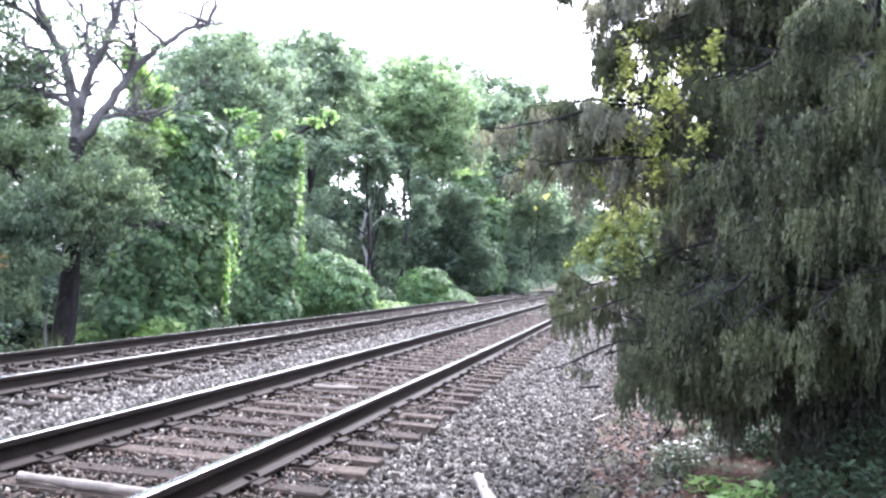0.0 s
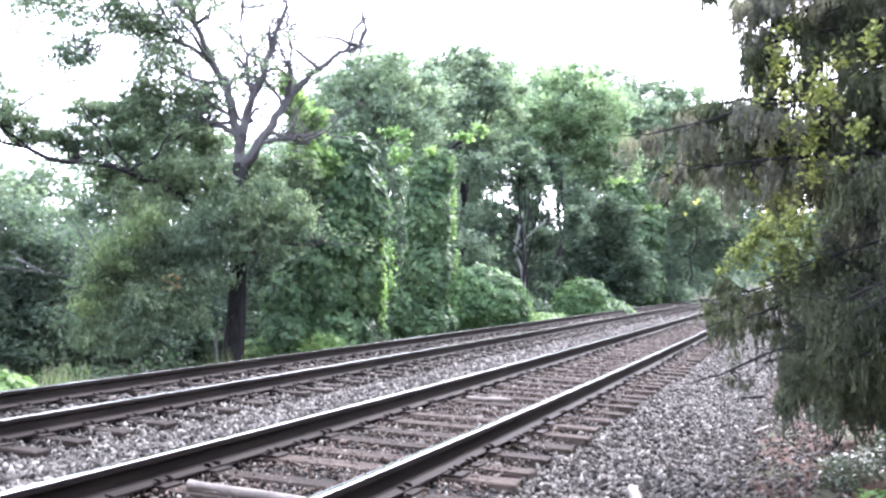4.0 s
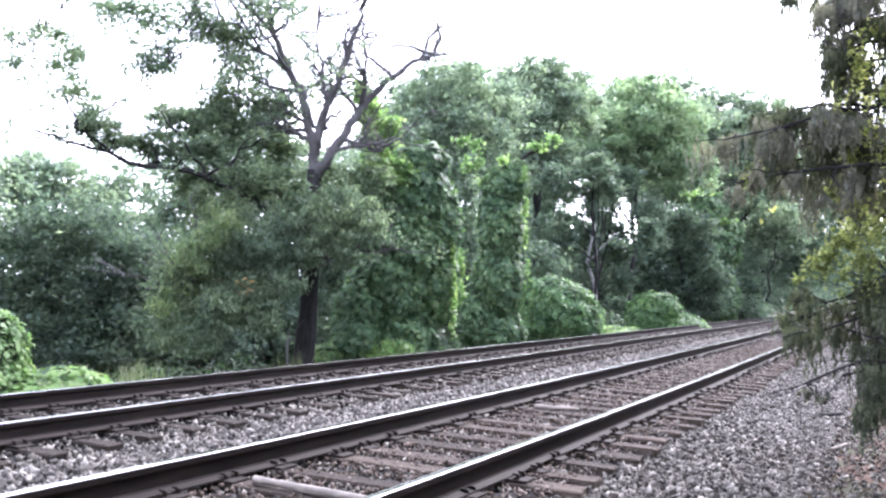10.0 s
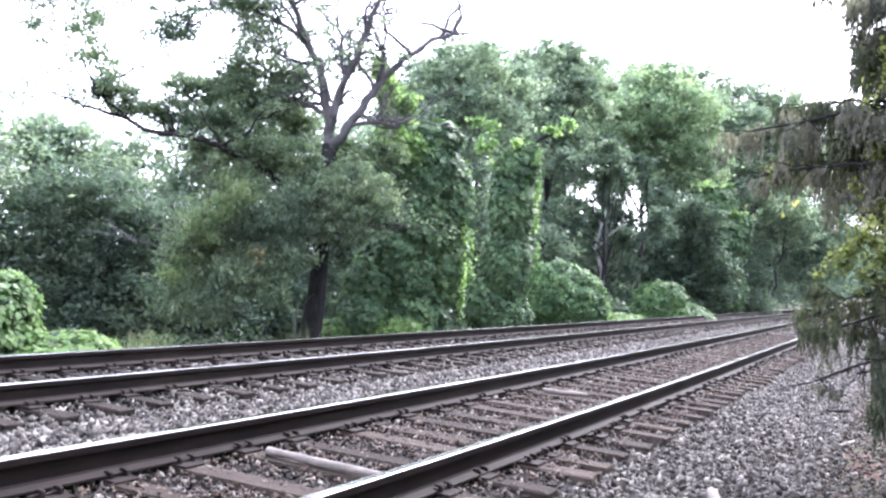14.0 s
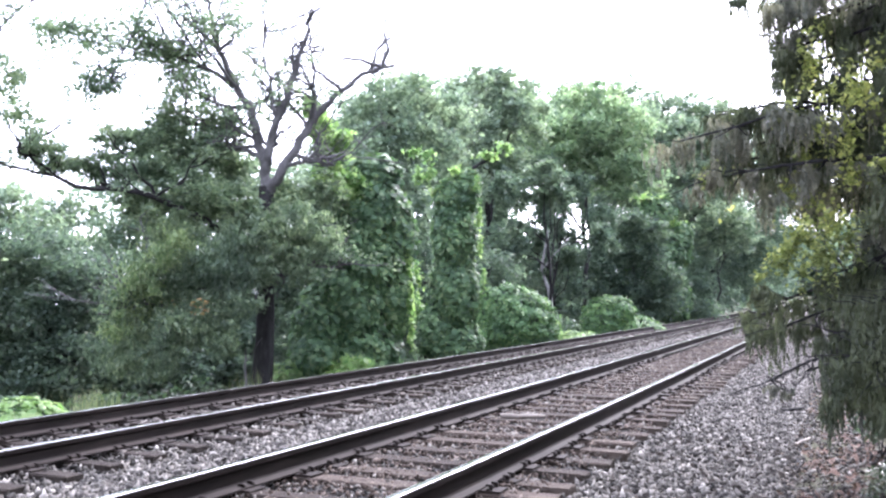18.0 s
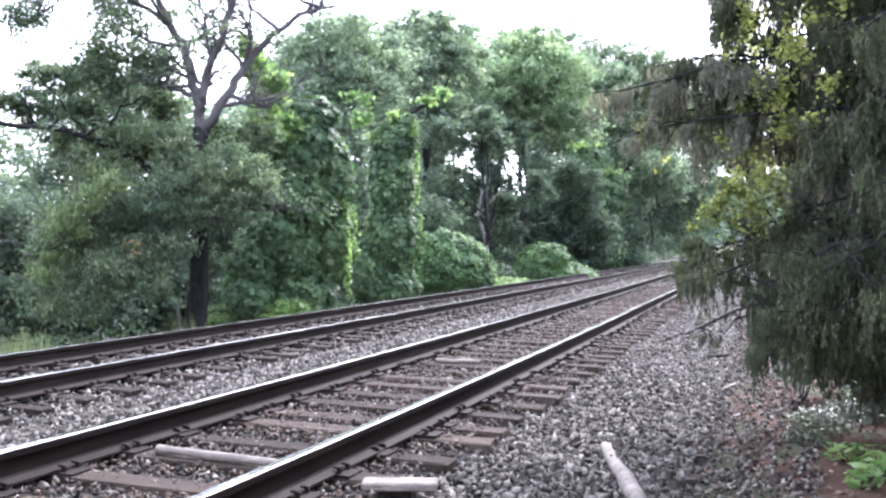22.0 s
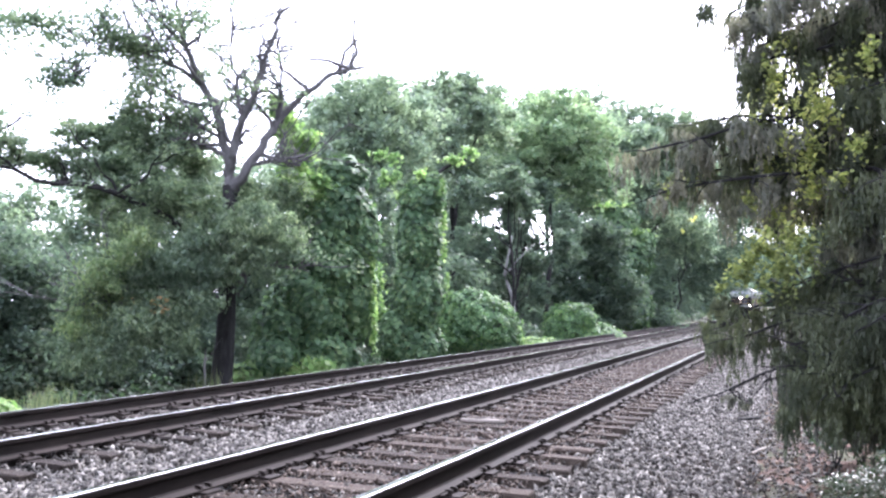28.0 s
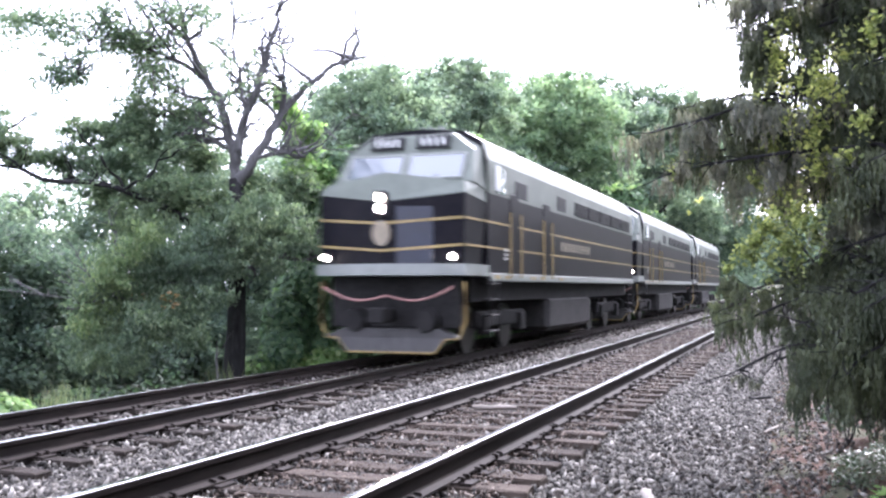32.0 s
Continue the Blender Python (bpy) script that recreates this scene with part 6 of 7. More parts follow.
    litter = new("leaf_litter", leaves_mesh("leaf_litter", p, 0.05, M_LITTER, 12, 0.0, 0.5))
    tagged(litter, "dry brown leaves and wood chips on the soil", "litter", kind="stuff")


M_LITTER = leaf_material("dry_litter", [(0.0, (0.05, 0.03, 0.022)), (0.5, (0.1, 0.066, 0.05)), (1.0, (0.2, 0.165, 0.135))], 0.1, 0.8)
build_litter()


def ground_cover(name, label, blobs, n, size, mat, seed, aspect=0.6):
    t = thing(name, Matrix(), label, "plant", "low plants")
    pts = in_blobs(blobs, n, seed, 0.1)
    pts[:, 2] = np.maximum(pts[:, 2], ground_z(pts[:, 0], pts[:, 1]) + 0.01)
    part("leaves", leaves_mesh("leaves", pts, size, mat, seed + 1, 0.2, aspect), t)
    rng = random.Random(seed)
    for x, y, z, rx, ry, rz in blobs:
        root = Vector((x, y, gz(x, y) - 0.02))
        lines = []
        for _ in range(4):
            tip = Vector((x + rng.uniform(-rx, rx) * 0.7, y + rng.uniform(-ry, ry) * 0.7, max(z + rng.uniform(0, rz) * 0.7, root.z + 0.06)))
            lines.append((wobble(root, tip, 4, 0.03, rng), [0.008, 0.007, 0.006, 0.004, 0.002]))
        part("stem", tube_mesh("stem", lines, M_BARK, 5), t, "thin dark stem")


ground_cover("ivy_patch", "grey-green ivy spreading at the foot of the evergreen", [(0.05, 9.04, -0.44, 0.3, 0.5, 0.12), (0.34, 9.67, -0.42, 0.3, 0.4, 0.14), (-0.06, 8.43, -0.46, 0.2, 0.3, 0.06)], 2600, 0.035, M_IVY, 401)
ground_cover("broadleaf_weed", "bright green broad-leaved weed near the soil's edge", [(0.20, 7.74, -0.42, 0.14, 0.15, 0.08), (0.40, 7.71, -0.42, 0.2, 0.15, 0.1), (0.62, 7.57, -0.40, 0.14, 0.15, 0.1), (0.30, 7.0, -0.42, 0.12, 0.14, 0.1), (0.42, 7.25, -0.42, 0.12, 0.14, 0.1)], 240, 0.1, M_KUDZU_LIT, 403, 0.45)
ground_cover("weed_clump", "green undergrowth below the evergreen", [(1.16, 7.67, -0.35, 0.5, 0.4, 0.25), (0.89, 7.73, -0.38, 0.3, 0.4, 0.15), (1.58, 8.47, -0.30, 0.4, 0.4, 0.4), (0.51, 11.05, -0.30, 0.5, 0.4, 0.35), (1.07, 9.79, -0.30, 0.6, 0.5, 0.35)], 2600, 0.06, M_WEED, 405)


# fills the dark gap behind the evergreen; its shade is in the leaf colour
ground_cover("shaded_shrub", "leafy shrub behind the evergreen, deep shade put into its colour", [(0.43, 10.96, -0.02, 0.5, 0.5, 0.4), (-0.10, 10.46, -0.09, 0.3, 0.3, 0.25), (0.16, 10.82, -0.02, 0.4, 0.4, 0.4), (0.96, 11.01, -0.05, 0.7, 0.5, 0.6), (1.51, 10.83, 0.07, 0.7, 0.5, 0.7), (1.97, 10.62, 0.07, 0.7, 0.5, 0.8), (0.73, 9.99, -0.33, 0.5, 0.4, 0.3), (1.20, 10.00, -0.35, 0.5, 0.4, 0.4), (1.68, 9.80, -0.39, 0.5, 0.4, 0.4), (2.33, 10.13, -0.07, 0.6, 0.5, 0.8)], 9000, 0.07, M_WEED, 407)


def build_undergrowth():
    """Low weeds between the far ballast and the wood."""
    rng = np.random.default_rng(440)
    n = 18000
    y = 2 + 62 * rng.uniform(0, 1, n) ** 1.3
    x = -10.5 - 4.5 * rng.uniform(0, 1, n) ** 1.4
    tall = 0.12 + 0.5 * np.clip((-10.8 - x) / 2.0, 0, 1) * (0.5 + 0.5 * np.sin(y * 1.7 + x * 2.3) * np.sin(y * 0.61))
    p = np.stack([x + drift(y), y, bed_z(x, y) + rng.uniform(0, 1, n) * tall], 1)
    # weeds coloured dark for the shade under the overhanging trees
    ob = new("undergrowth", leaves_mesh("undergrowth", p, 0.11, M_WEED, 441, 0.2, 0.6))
    tagged(ob, "low dark green weeds along the far ballast edge", "weeds", kind="stuff")


build_undergrowth()


def grass_tuft(at, n, h, seed):
    rng = np.random.default_rng(seed)
    t = thing("grass_tuft", Matrix(), "pale tuft of tall grass behind the far rail", "grass", "grass tufts")
    root = np.array([at[0], at[1], gz(at[0], at[1])])
    V, F = [], []
    for i in range(n):
        a = root + np.array([rng.normal(0, 0.16), rng.normal(0, 0.12), -0.02])
        lean = rng.normal(0, 0.12, 2)
        hh = h * rng.uniform(0.5, 1.1)
        w = 0.01
        for k in range(4):
            u = k / 3
            c = a + np.array([lean[0] * u * u, lean[1] * u * u, hh * u])
            V += [c + np.array([-w * (1 - u * 0.9), 0, 0]), c + np.array([w * (1 - u * 0.9), 0, 0])]
        b = len(V) - 8
        F += [(b + 2 * k, b + 2 * k + 1, b + 2 * k + 3, b + 2 * k + 2) for k in range(3)]
    part("grass", fast_mesh("grass", np.array(V), np.array(F), M_GRASS), t)["kind"] = "stuff"


for i, q in enumerate([(-11.47, 11.74, -0.45), (-11.41, 12.15, -0.48), (-11.83, 11.81, -0.52), (-11.59, 16.08, -0.45)]):
    grass_tuft(q, 46, 0.6, 420 + i)

# ---------------------------------------------------------------- the train
M_NAVY = grainy("navy_paint", [(0.3, (0.0050, 0.0048, 0.0075)), (0.7, (0.0110, 0.0096, 0.0122))], 3, 0.45, bump_s=0.03, dist=0.002, dark=0.75, gloss=0.07)
M_GREY = grainy("grey_green_paint", [(0.3, (0.0968, 0.1094, 0.0920)), (0.7, (0.1314, 0.1462, 0.1248))], 3, 0.5, bump_s=0.03, dist=0.002, dark=0.8, gloss=0.3)
M_SILVER = grainy("light_grey_paint", [(0.3, (0.1513, 0.1623, 0.1493)), (0.7, (0.1989, 0.2091, 0.1942))], 4, 0.4, bump_s=0.03, dist=0.002, dark=0.8)
M_GOLD = grainy("gold_stripe", [(0.3, (0.2548, 0.1820, 0.0611)), (0.7, (0.3354, 0.2431, 0.0975))], 6, 0.45, bump_s=0.02, dist=0.001)
M_EMBLEM = grainy("worn_emblem", [(0.3, (0.1500, 0.1275, 0.0900)), (0.7, (0.2550, 0.2100, 0.1500))], 6, 0.5, bump_s=0.05, dist=0.002)
M_UNDER = grainy("grimy_underframe", [(0.3, (0.0100, 0.0100, 0.0100)), (0.7, (0.0287, 0.0263, 0.0263))], 9, 0.8, bump_s=0.3, dist=0.01, gloss=0.15)
M_TANK = grainy("dusty_tank", [(0.3, (0.0226, 0.0216, 0.0211)), (0.7, (0.0437, 0.0400, 0.0393))], 5, 0.7, bump_s=0.2, dist=0.005, gloss=0.2)
M_PLOW = grainy("scraped_plow", [(0.3, (0.0158, 0.0143, 0.0146)), (0.7, (0.0525, 0.0477, 0.0477))], 5, 0.55, stretch=(3, 3, 0.5), bump_s=0.2, dist=0.004)
M_HOSE = grainy("red_hose", [(0.3, (0.2600, 0.1229, 0.1092)), (0.7, (0.4420, 0.2457, 0.2184))], 9, 0.6, bump_s=0.1, dist=0.002)
M_DARK = grainy("dark_grille", [(0.3, (0.01, 0.01, 0.012)), (0.7, (0.03, 0.03, 0.033))], 20, 0.6, bump_s=0.2, dist=0.003, gloss=0.2)
# navy door; the blue of a sky reflection is put into its colour
M_BLUE = grainy("sky_tinted_door_panel", [(0.3, (0.0061, 0.0082, 0.0207)), (0.7, (0.0098, 0.0133, 0.0295))], 3, 0.35, bump_s=0.02, dist=0.001)
M_WHEEL = grainy("wheel_steel", [(0.3, (0.036, 0.033, 0.030)), (0.7, (0.084, 0.078, 0.072))], 9, 0.5, 0.7, bump_s=0.1, dist=0.003, gloss=0.3)


def glass_material():
    m, n, l, b = material("windscreen_glass", 0.05)
    b.inputs["Base Color"].default_value = (0.06, 0.075, 0.09, 1)
    b.inputs["Specular IOR Level"].default_value = 0.9
    b.inputs["Coat Weight"].default_value = 1.0
    return m


def lamp_material(name, colour, strength):
    m, n, l, b = material(name, 0.3)
    b.inputs["Emission Color"].default_value = (*colour, 1)
    b.inputs["Emission Strength"].default_value = strength
    return m


M_GLASS = glass_material()
M_LAMP = lamp_material("headlamp_glow", (1.0, 0.86, 0.62), 60.0)
# roof grey made paler for the sheen of the sky on upward faces
M_ROOF = grainy("sheen_toned_roof_paint", [(0.3, (0.1470, 0.1519, 0.1470)), (0.7, (0.2058, 0.2107, 0.2058))], 4, 0.4, bump_s=0.03, dist=0.002, dark=0.8)
M_WHITE = grainy("white_marking", [(0.3, (0.6, 0.6, 0.58)), (0.7, (0.75, 0.75, 0.73))], 6, 0.5, bump_s=0.02, dist=0.001)


def prism(sections, mats, choose=None, caps=True):
    """A skin through equal-sized rings of points."""
    k = len(sections[0])
    v = [p for s in sections for p in s]
    f, idx = [], []
    for r in range(len(sections) - 1):
        for c in range(k):
            d = (c + 1) % k
            f.append((r * k + c, (r + 1) * k + c, (r + 1) * k + d, r * k + d))
            idx.append(choose(c) if choose else 0)
    if caps:
        f.append(tuple(range(k)))
        f.append(tuple(range((len(sections) - 1) * k, len(sections) * k))[::-1])
        idx += [0, 0]
    return mesh_of("prism", v, f, mats, mat_index=idx)


def boxes(name, items, mat, parent, label="", bevel=0.01):
    bm = bmesh.new()
    for b in items:
        box(bm, *b, bevel)
    return part(name, (bm, mat), parent, label)


def build_locomotive():
    t = thing("locomotive", Matrix(), "navy and grey diesel passenger locomotive with gold stripes, headlights lit", "locomotive", "train")
    HW, L0, L1 = 1.55, 1.35, 19.4
    ring = [(HW, 1.62), (HW, 3.3), (HW, 3.98), (1.42, 4.36), (1.0, 4.6), (0.0, 4.68)]
    full = ring + [(-x, z) for x, z in ring[-2::-1]]
    body = prism([[(x, y, z) for x, z in full] for y in (L0 + 0.5, L1)], [M_NAVY, M_GREY, M_ROOF],
                 lambda c: 0 if c in (0, 9, 10) else 1 if c in (1, 2, 7, 8) else 2)
    part("body", body, t, "long carbody, navy below and grey-green above")
    # nose with a centre ridge
    low = [(-1.5, 1.5, 1.75), (-1.5, 0.5, 1.75), (0.0, 0.06, 1.75), (1.5, 0.5, 1.75), (1.5, 1.5, 1.75)]
    mid = [(-1.53, 1.9, 3.1), (-1.52, 0.52, 3.22), (0.0, 0.06, 3.02), (1.52, 0.52, 3.2), (1.53, 1.9, 3.1)]
    top = [(-1.5, 1.95, 3.5), (-1.46, 0.62, 3.42), (0.0, 0.24, 3.6), (1.46, 0.62, 3.42), (1.5, 1.95, 3.5)]
    v = low + mid + top
    f = [(i, i + 1, i + 6, i + 5) for i in range(4)] + [(i + 5, i + 6, i + 11, i + 10) for i in range(4)] + [(10, 11, 12, 13, 14), (4, 3, 2, 1, 0)]
    part("nose", mesh_of("nose", v, f, [M_NAVY, M_GREY], mat_index=[0] * 4 + [1] * 4 + [1, 0]), t, "blunt wedge-shaped nose")
    # cab front: sloped windscreens and brow
    ca = [(-1.5, 1.05, 3.47), (1.5, 1.05, 3.47), (1.36, 1.5, 4.14), (0.9, 1.62, 4.5), (-0.9, 1.62, 4.5), (-1.36, 1.5, 4.14)]
    cb = [(-1.55, 2.1, 3.3), (1.55, 2.1, 3.3), (1.42, 2.1, 4.34), (0.98, 2.1, 4.6), (-0.98, 2.1, 4.6), (-1.42, 2.1, 4.34)]
    f = [(0, 1, 2, 5), (5, 2, 3, 4)] + [(i, i + 6, (i + 1) % 6 + 6, (i + 1) % 6) for i in range(6)]
    part("cab", mesh_of("cab", ca + cb, f, M_GREY), t, "grey-green cab above the nose")
    slope = Matrix.Translation((0, 1.26, 3.8)) @ Matrix.Rotation(radians(-33.9), 4, "X")
    for sx in (-1, 1):
        bm = bmesh.new()
        box(bm, sx * 0.66, -0.012, 0, 1.12, 0.03, 0.58, 0.01, slope)
        w = part("windscreen", (bm, M_GLASS), t, "wide windscreen pane reflecting the sky")
        bm = bmesh.new()
        for dx, dz, wx, wz in ((0, 0.31, 1.2, 0.05), (0, -0.31, 1.2, 0.05), (-0.585, 0, 0.05, 0.62), (0.585, 0, 0.05, 0.62)):
            box(bm, sx * 0.66 + dx, -0.016, dz, wx, 0.05, wz, 0.01, slope)
        part("frame", (bm, M_SILVER), w)
        bm = bmesh.new()
        box(bm, sx * 0.75, -0.035, -0.1, 0.02, 0.015, 0.4, 0.0, slope @ Matrix.Rotation(radians(25 * sx), 4, "Y"))
        part("wiper", (bm, M_DARK), w)
        brow = Matrix.Translation((sx * 0.5, 1.55, 4.33)) @ Matrix.Rotation(radians(-18), 4, "X")
        bm = bmesh.new()
        box(bm, 0, -0.03, 0, 0.74, 0.06, 0.29, 0.02, brow)
        nb = part("number_board", (bm, M_DARK), t, "dark number board with pale bars")
        bm = bmesh.new()
        for i in range(4):
            box(bm, -0.225 + i * 0.15, -0.066, 0, 0.05, 0.01, 0.16, 0.0, brow)
        part("marking", (bm, M_WHITE), nb)
        # ditch light low on the nose
        bm = bmesh.new()
        bmesh.ops.create_cone(bm, cap_ends=True, segments=20, radius1=0.1, radius2=0.1, depth=0.12, matrix=Matrix.Translation((sx * 1.33, 0.42, 1.97)) @ Matrix.Rotation(radians(90), 4, "X"))
        dl = part("ditch_light", (bm, M_DARK), t)
        bm = bmesh.new()
        bmesh.ops.create_cone(bm, cap_ends=True, segments=20, radius1=0.054, radius2=0.054, depth=0.05, matrix=Matrix.Translation((sx * 1.33, 0.365, 1.97)) @ Matrix.Rotation(radians(90), 4, "X"))
        part("lens", (bm, M_LAMP), dl, "glowing warm white lens")
    bm = bmesh.new()
    box(bm, 0, 0.05, 2.98, 0.27, 0.12, 0.5, 0.04)
    hl = part("headlight", (bm, M_DARK), t, "twin stacked headlight on the nose")
    for z in (3.09, 2.88):
        bm = bmesh.new()
        bmesh.ops.create_cone(bm, cap_ends=True, segments=20, radius1=0.066, radius2=0.066, depth=0.05, matrix=Matrix.Translation((0, -0.015, z)) @ Matrix.Rotation(radians(90), 4, "X"))
        part("lens", (bm, M_LAMP), hl, "glowing warm white lens")
    bm = bmesh.new()
    bmesh.ops.create_cone(bm, cap_ends=True, segments=24, radius1=0.21, radius2=0.21, depth=0.03, matrix=Matrix.Translation((0, 0.04, 2.42)) @ Matrix.Rotation(radians(90), 4, "X") @ Matrix.Diagonal((0.85, 1.15, 1, 1)))
    part("emblem", (bm, M_EMBLEM), t, "gold oval emblem")
    m = Matrix.Translation((0.72, 0.27, 2.35)) @ Matrix.Rotation(radians(16.4), 4, "Z")
    bm = bmesh.new()
    box(bm, -0.12, 0.006, -0.02, 0.7, 0.024, 1.2, 0.008, m)
    part("nose_door", (bm, M_BLUE), t, "nose door with a bluish sky reflection put into its colour")
    # stripes round nose and sides
    for z in (2.72, 2.2):
        bm = bmesh.new()
        for sx in (-1, 1):
            a = Matrix.Translation((sx * 0.75, 0.275, z - 0.055)) @ Matrix.Rotation(radians(16.4) * sx, 4, "Z") @ Matrix.Rotation(radians(-4.2) * sx, 4, "Y")
            box(bm, 0, -0.006, 0, 1.56, 0.014, 0.045, 0.0, a)
            box(bm, sx * 1.553, 10.5, z, 0.012, 17.7, 0.04, 0.0)
            box(bm, sx * 1.53, 1.05, z, 0.012, 1.1, 0.04, 0.0)
        part("stripe", (bm, M_GOLD), t, "thin gold stripe")
    # deck sill and side sill
    v = [(-1.56, 0.42, 1.62), (0, -0.02, 1.62), (1.56, 0.42, 1.62), (1.56, 1.9, 1.62), (-1.56, 1.9, 1.62)]
    v += [(x, y, 1.84) for x, y, _ in v]
    part("front_sill", mesh_of("front_sill", v, [(0, 1, 6, 5), (1, 2, 7, 6), (2, 3, 8, 7), (3, 4, 9, 8), (4, 0, 5, 9), (5, 6, 7, 8, 9), (4, 3, 2, 1, 0)], M_SILVER), t, "light grey sill above the pilot")
    for sx in (-1, 1):
        boxes("side_sill", [(sx * 1.56, 10.65, 1.6, 0.05, 17.5, 0.16)], M_SILVER, t, "light grey sill along the carbody")
        for y in (2.4, 3.1, 5.2, 6.1, 8.0):
            boxes("sill_mark", [(sx * 1.588, y, 1.6, 0.012, 0.34, 0.07)], M_GOLD, t, "short yellow dash on the sill", 0.0)
        # cab side window, doors, upper windows and grilles
        w = boxes("side_window", [(sx * 1.545, 2.75, 3.62, 0.03, 0.6, 0.55)], M_GLASS, t)
        boxes("mirror", [(sx * 1.66, 2.2, 3.62, 0.06, 0.2, 0.5)], M_WHITE, t, "pale wind deflector beside the cab window")
        for y in (3.75, 6.6):
            d = boxes("door", [(sx * 1.553, y, 2.55, 0.02, 0.66, 1.75)], M_NAVY, t)
            for dy in (-0.42, 0.42):
                boxes("handrail", [(sx * 1.6, y + dy, 2.3, 0.03, 0.03, 1.4)], M_GOLD, t, "yellow upright handrail", 0.0)
        for y in (10.6, 12.4, 14.2, 16.0, 17.8):
            tilt = Matrix.Translation((sx * 1.556, y, 3.56))
            bm = bmesh.new()
            box(bm, 0, 0, 0, 0.03, 1.7, 0.38, 0.008, tilt)
            g = part("grille", (bm, M_DARK), t, "dark engine-room grille under the roof edge")
            bm = bmesh.new()
            for k in range(5):
                box(bm, sx * 0.02, 0, -0.15 + 0.075 * k, 0.02, 1.56, 0.018, 0.0, tilt)
            part("slat", (bm, M_UNDER), g)
        for i in range(9):
            boxes("letter_bar", [(sx * 1.56, 8.2 + i * 0.42, 2.46, 0.008, 0.22, 0.24)], M_EMBLEM, t, "dull gold bar of lettering on the side", 0.0)
        for i in range(3):
            boxes("marking", [(sx * 1.56, 3.1, 2.0 + i * 0.09, 0.008, 0.2, 0.05)], M_WHITE, t, "", 0.0)
        # large dark windows in the grey band
        for y in (4.3, 8.2):
            boxes("engine_room_window", [(sx * 1.553, y, 3.56, 0.02, 0.95, 0.36)], M_DARK, t, "dark engine-room window", 0.008)
        for i, y in enumerate((2.2, 18.6)):
            boxes("steps", [(sx * 1.5, y, 0.5 + 0.32 * k, 0.2, 0.6, 0.04) for k in range(4)] + [(sx * 1.58, y - 0.3, 1.0, 0.03, 0.03, 1.2), (sx * 1.58, y + 0.3, 1.0, 0.03, 0.03, 1.2)], M_UNDER, t)
    # roof gear
    for y in (6.5, 9.2, 11.9):
        bm = bmesh.new()
        bmesh.ops.create_cone(bm, cap_ends=True, segments=24, radius1=0.55, radius2=0.5, depth=0.16, matrix=Matrix.Translation((0, y, 4.74)))
        part("roof_fan", (bm, M_GREY), t)
    boxes("exhaust", [(0, 4.4, 4.7, 0.5, 1.0, 0.14)], M_DARK, t)
    bm = bmesh.new()
    for dx in (-0.22, 0, 0.22):
        bmesh.ops.create_cone(bm, cap_ends=True, segments=12, radius1=0.08, radius2=0.025, depth=0.4, matrix=Matrix.Translation((dx, 2.9, 4.78)) @ Matrix.Rotation(radians(-90), 4, "X"))
    part("horn", (bm, M_SILVER), t)
    # pilot, plow, coupler, hoses
    boxes("pilot", [(0, 0.75, 1.1, 2.7, 0.16, 1.0)], M_UNDER, t, "black pilot plate", 0.03)
    outline = [(-1.5, 1.5), (-1.52, 0.75), (-1.4, 0.42), (-1.12, 0.4), (-0.92, 0.14), (0.92, 0.14), (1.12, 0.4), (1.4, 0.42), (1.52, 0.75), (1.5, 1.5)]
    plow_low = [(-1.4, 0.44), (-1.12, 0.42), (-0.92, 0.16), (0.92, 0.16), (1.12, 0.42), (1.4, 0.44), (1.0, 0.6), (-1.0, 0.6)]
    pv = [(x, 0.4 + abs(x) * 0.08, z) for x, z in plow_low] + [(x, 0.62 + abs(x) * 0.08, z) for x, z in plow_low]
    pf = [(0, 1, 6, 7), (1, 2, 3, 4), (1, 4, 5, 6)] + [(i, i + 8, (i + 1) % 8 + 8, (i + 1) % 8) for i in range(8)]
    part("plow", mesh_of("plow", pv, [tuple(reversed(q)) for q in pf], M_PLOW), t, "scraped grey plow blade")
    edge = [Vector((x, 0.42 + abs(x) * 0.09, z)) for x, z in outline]
    part("plow_edge", tube_mesh("plow_edge", [(edge, [0.028] * len(edge))], M_GOLD, 6), t, "yellow edge of the pilot")
    hose = [Vector((-1.35 + 2.7 * i / 24, 0.3, 1.24 - 0.13 * abs(math.sin(i / 24 * math.pi * 2)) + 0.16 * (i / 12 - 1) ** 2)) for i in range(25)]
    part("hose", tube_mesh("hose", [(hose, [0.022] * 25)], M_HOSE, 6), t, "drooping red-brown cable")
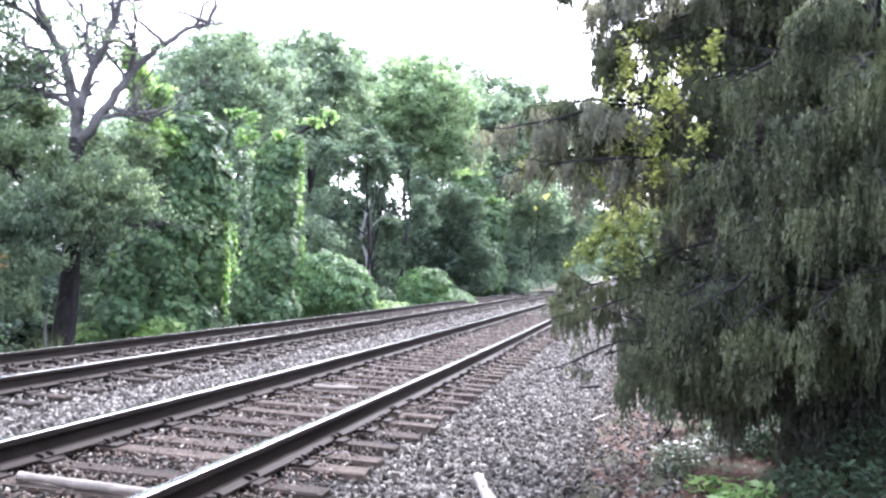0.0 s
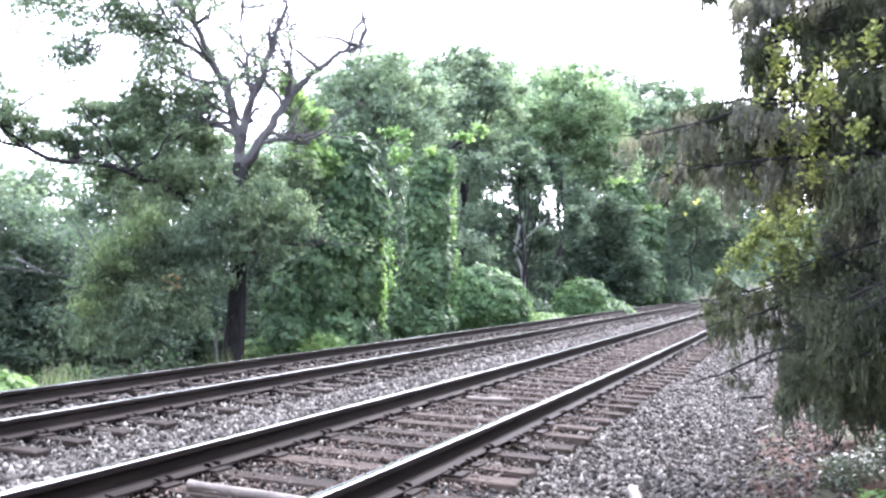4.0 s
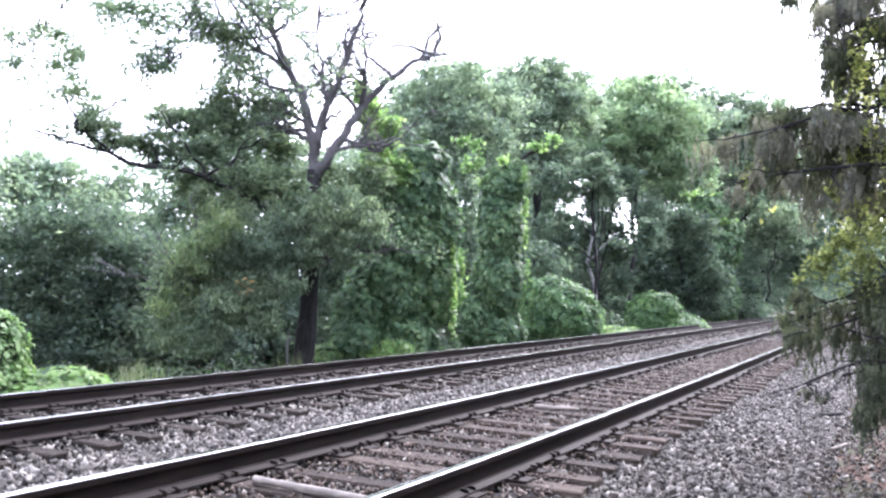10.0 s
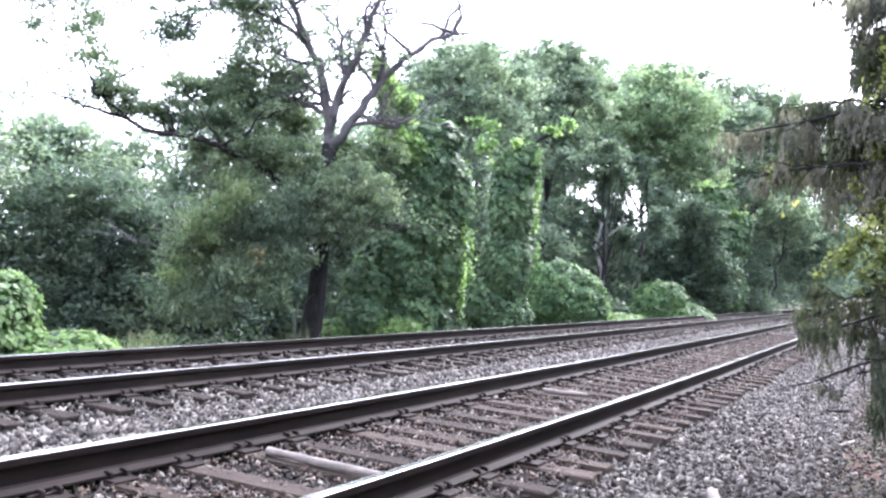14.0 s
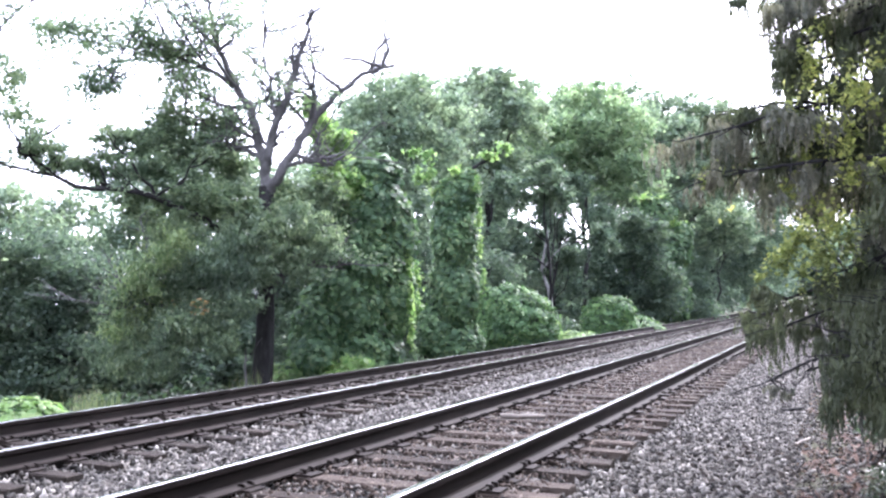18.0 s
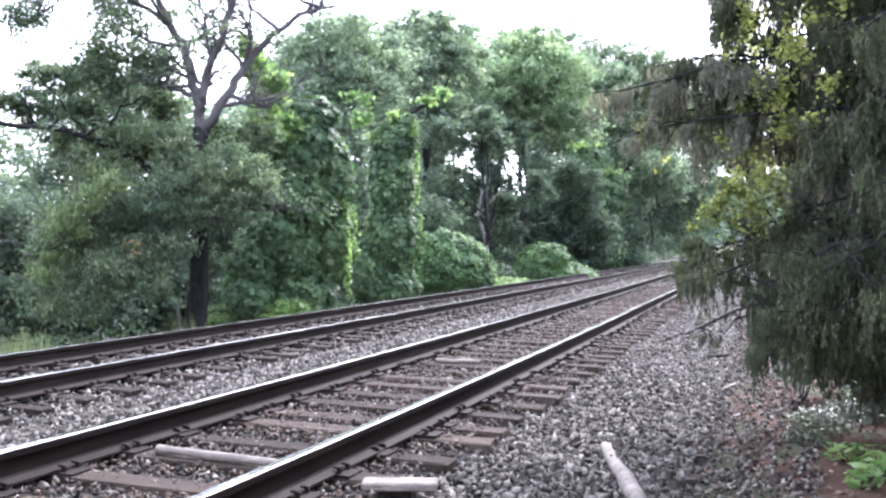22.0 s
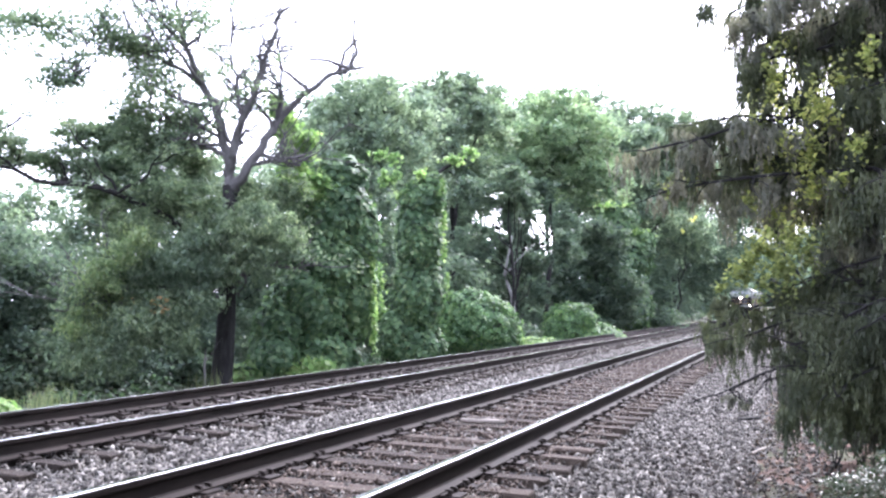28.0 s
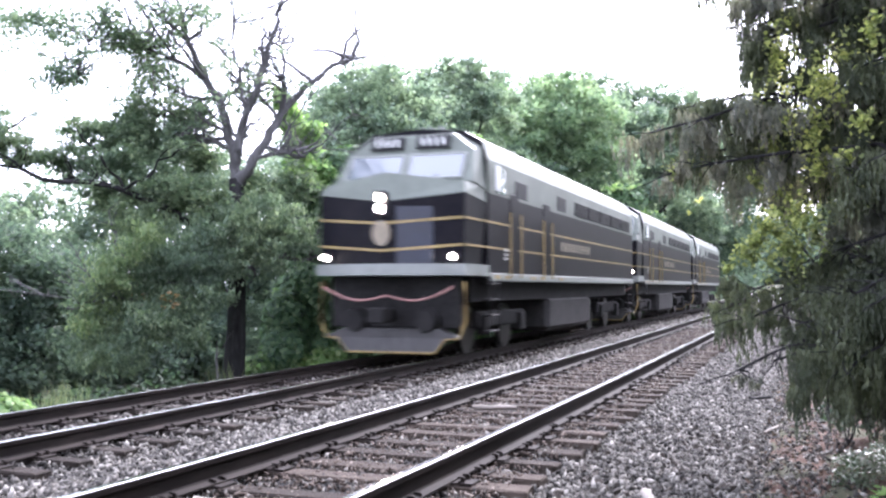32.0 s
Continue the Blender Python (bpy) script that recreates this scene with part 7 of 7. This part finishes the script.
    for x in (-0.75, 0.75):
        bm = bmesh.new()
        bmesh.ops.create_cone(bm, cap_ends=True, segments=20, radius1=0.26, radius2=0.2, depth=0.2, matrix=Matrix.Translation((x, 0.5, 0.75)) @ Matrix.Rotation(radians(90), 4, "X"))
        part("buffer_plate", (bm, M_UNDER), t)
    boxes("coupler", [(0, 0.2, 0.86, 0.24, 0.6, 0.26), (0, -0.12, 0.86, 0.34, 0.24, 0.3)], M_UNDER, t, "", 0.03)
    boxes("underframe", [(0, 10.4, 1.35, 2.6, 17.8, 0.5)], M_UNDER, t)
    boxes("fuel_tank", [(0, 10.2, 0.72, 2.7, 5.2, 0.9)], M_TANK, t, "grey dusty fuel tank", 0.12)
    for y0 in (4.0, 16.4):
        fr = boxes("truck", [(sx * 1.12, y0, 0.72, 0.16, 3.6, 0.34) for sx in (-1, 1)] + [(sx * 1.2, y0 + dy, 0.62, 0.2, 0.4, 0.42) for sx in (-1, 1) for dy in (-1.37, 1.37)] + [(0, y0, 0.75, 2.1, 0.5, 0.3)], M_UNDER, t, "", 0.03)
        for dy in (-1.37, 1.37):
            for sx in (-1, 1):
                bm = bmesh.new()
                bmesh.ops.create_cone(bm, cap_ends=True, segments=32, radius1=0.508, radius2=0.508, depth=0.13, matrix=Matrix.Translation((sx * 0.775, y0 + dy, 0.508)) @ Matrix.Rotation(radians(90), 4, "Y"))
                part("wheel", (bm, M_WHEEL), fr)
    return t


LOCO = build_locomotive()
FOLLOWERS = [copy_thing(LOCO, Matrix()) for _ in range(2)]
for f in FOLLOWERS:
    f["label"] = "following navy and grey diesel locomotive coupled behind"


SPEED, ARRIVE = 35.3, 16.5     # metres a second; y of the nose at 32 s


def motions():
    for k, loco in enumerate([LOCO] + FOLLOWERS):
        rows = []
        for i in range(65):
            t = i * 0.5
            y = ARRIVE + SPEED * (32 - t) + 20.2 * k
            rows.append((t, pose(FAR + float(drift(y)), y, -DROP + float(lift(FAR, y)), FALL if y < 150 else 0, LEAN, -math.degrees(heading(y + 8)))))
        walk(loco, rows)


motions()
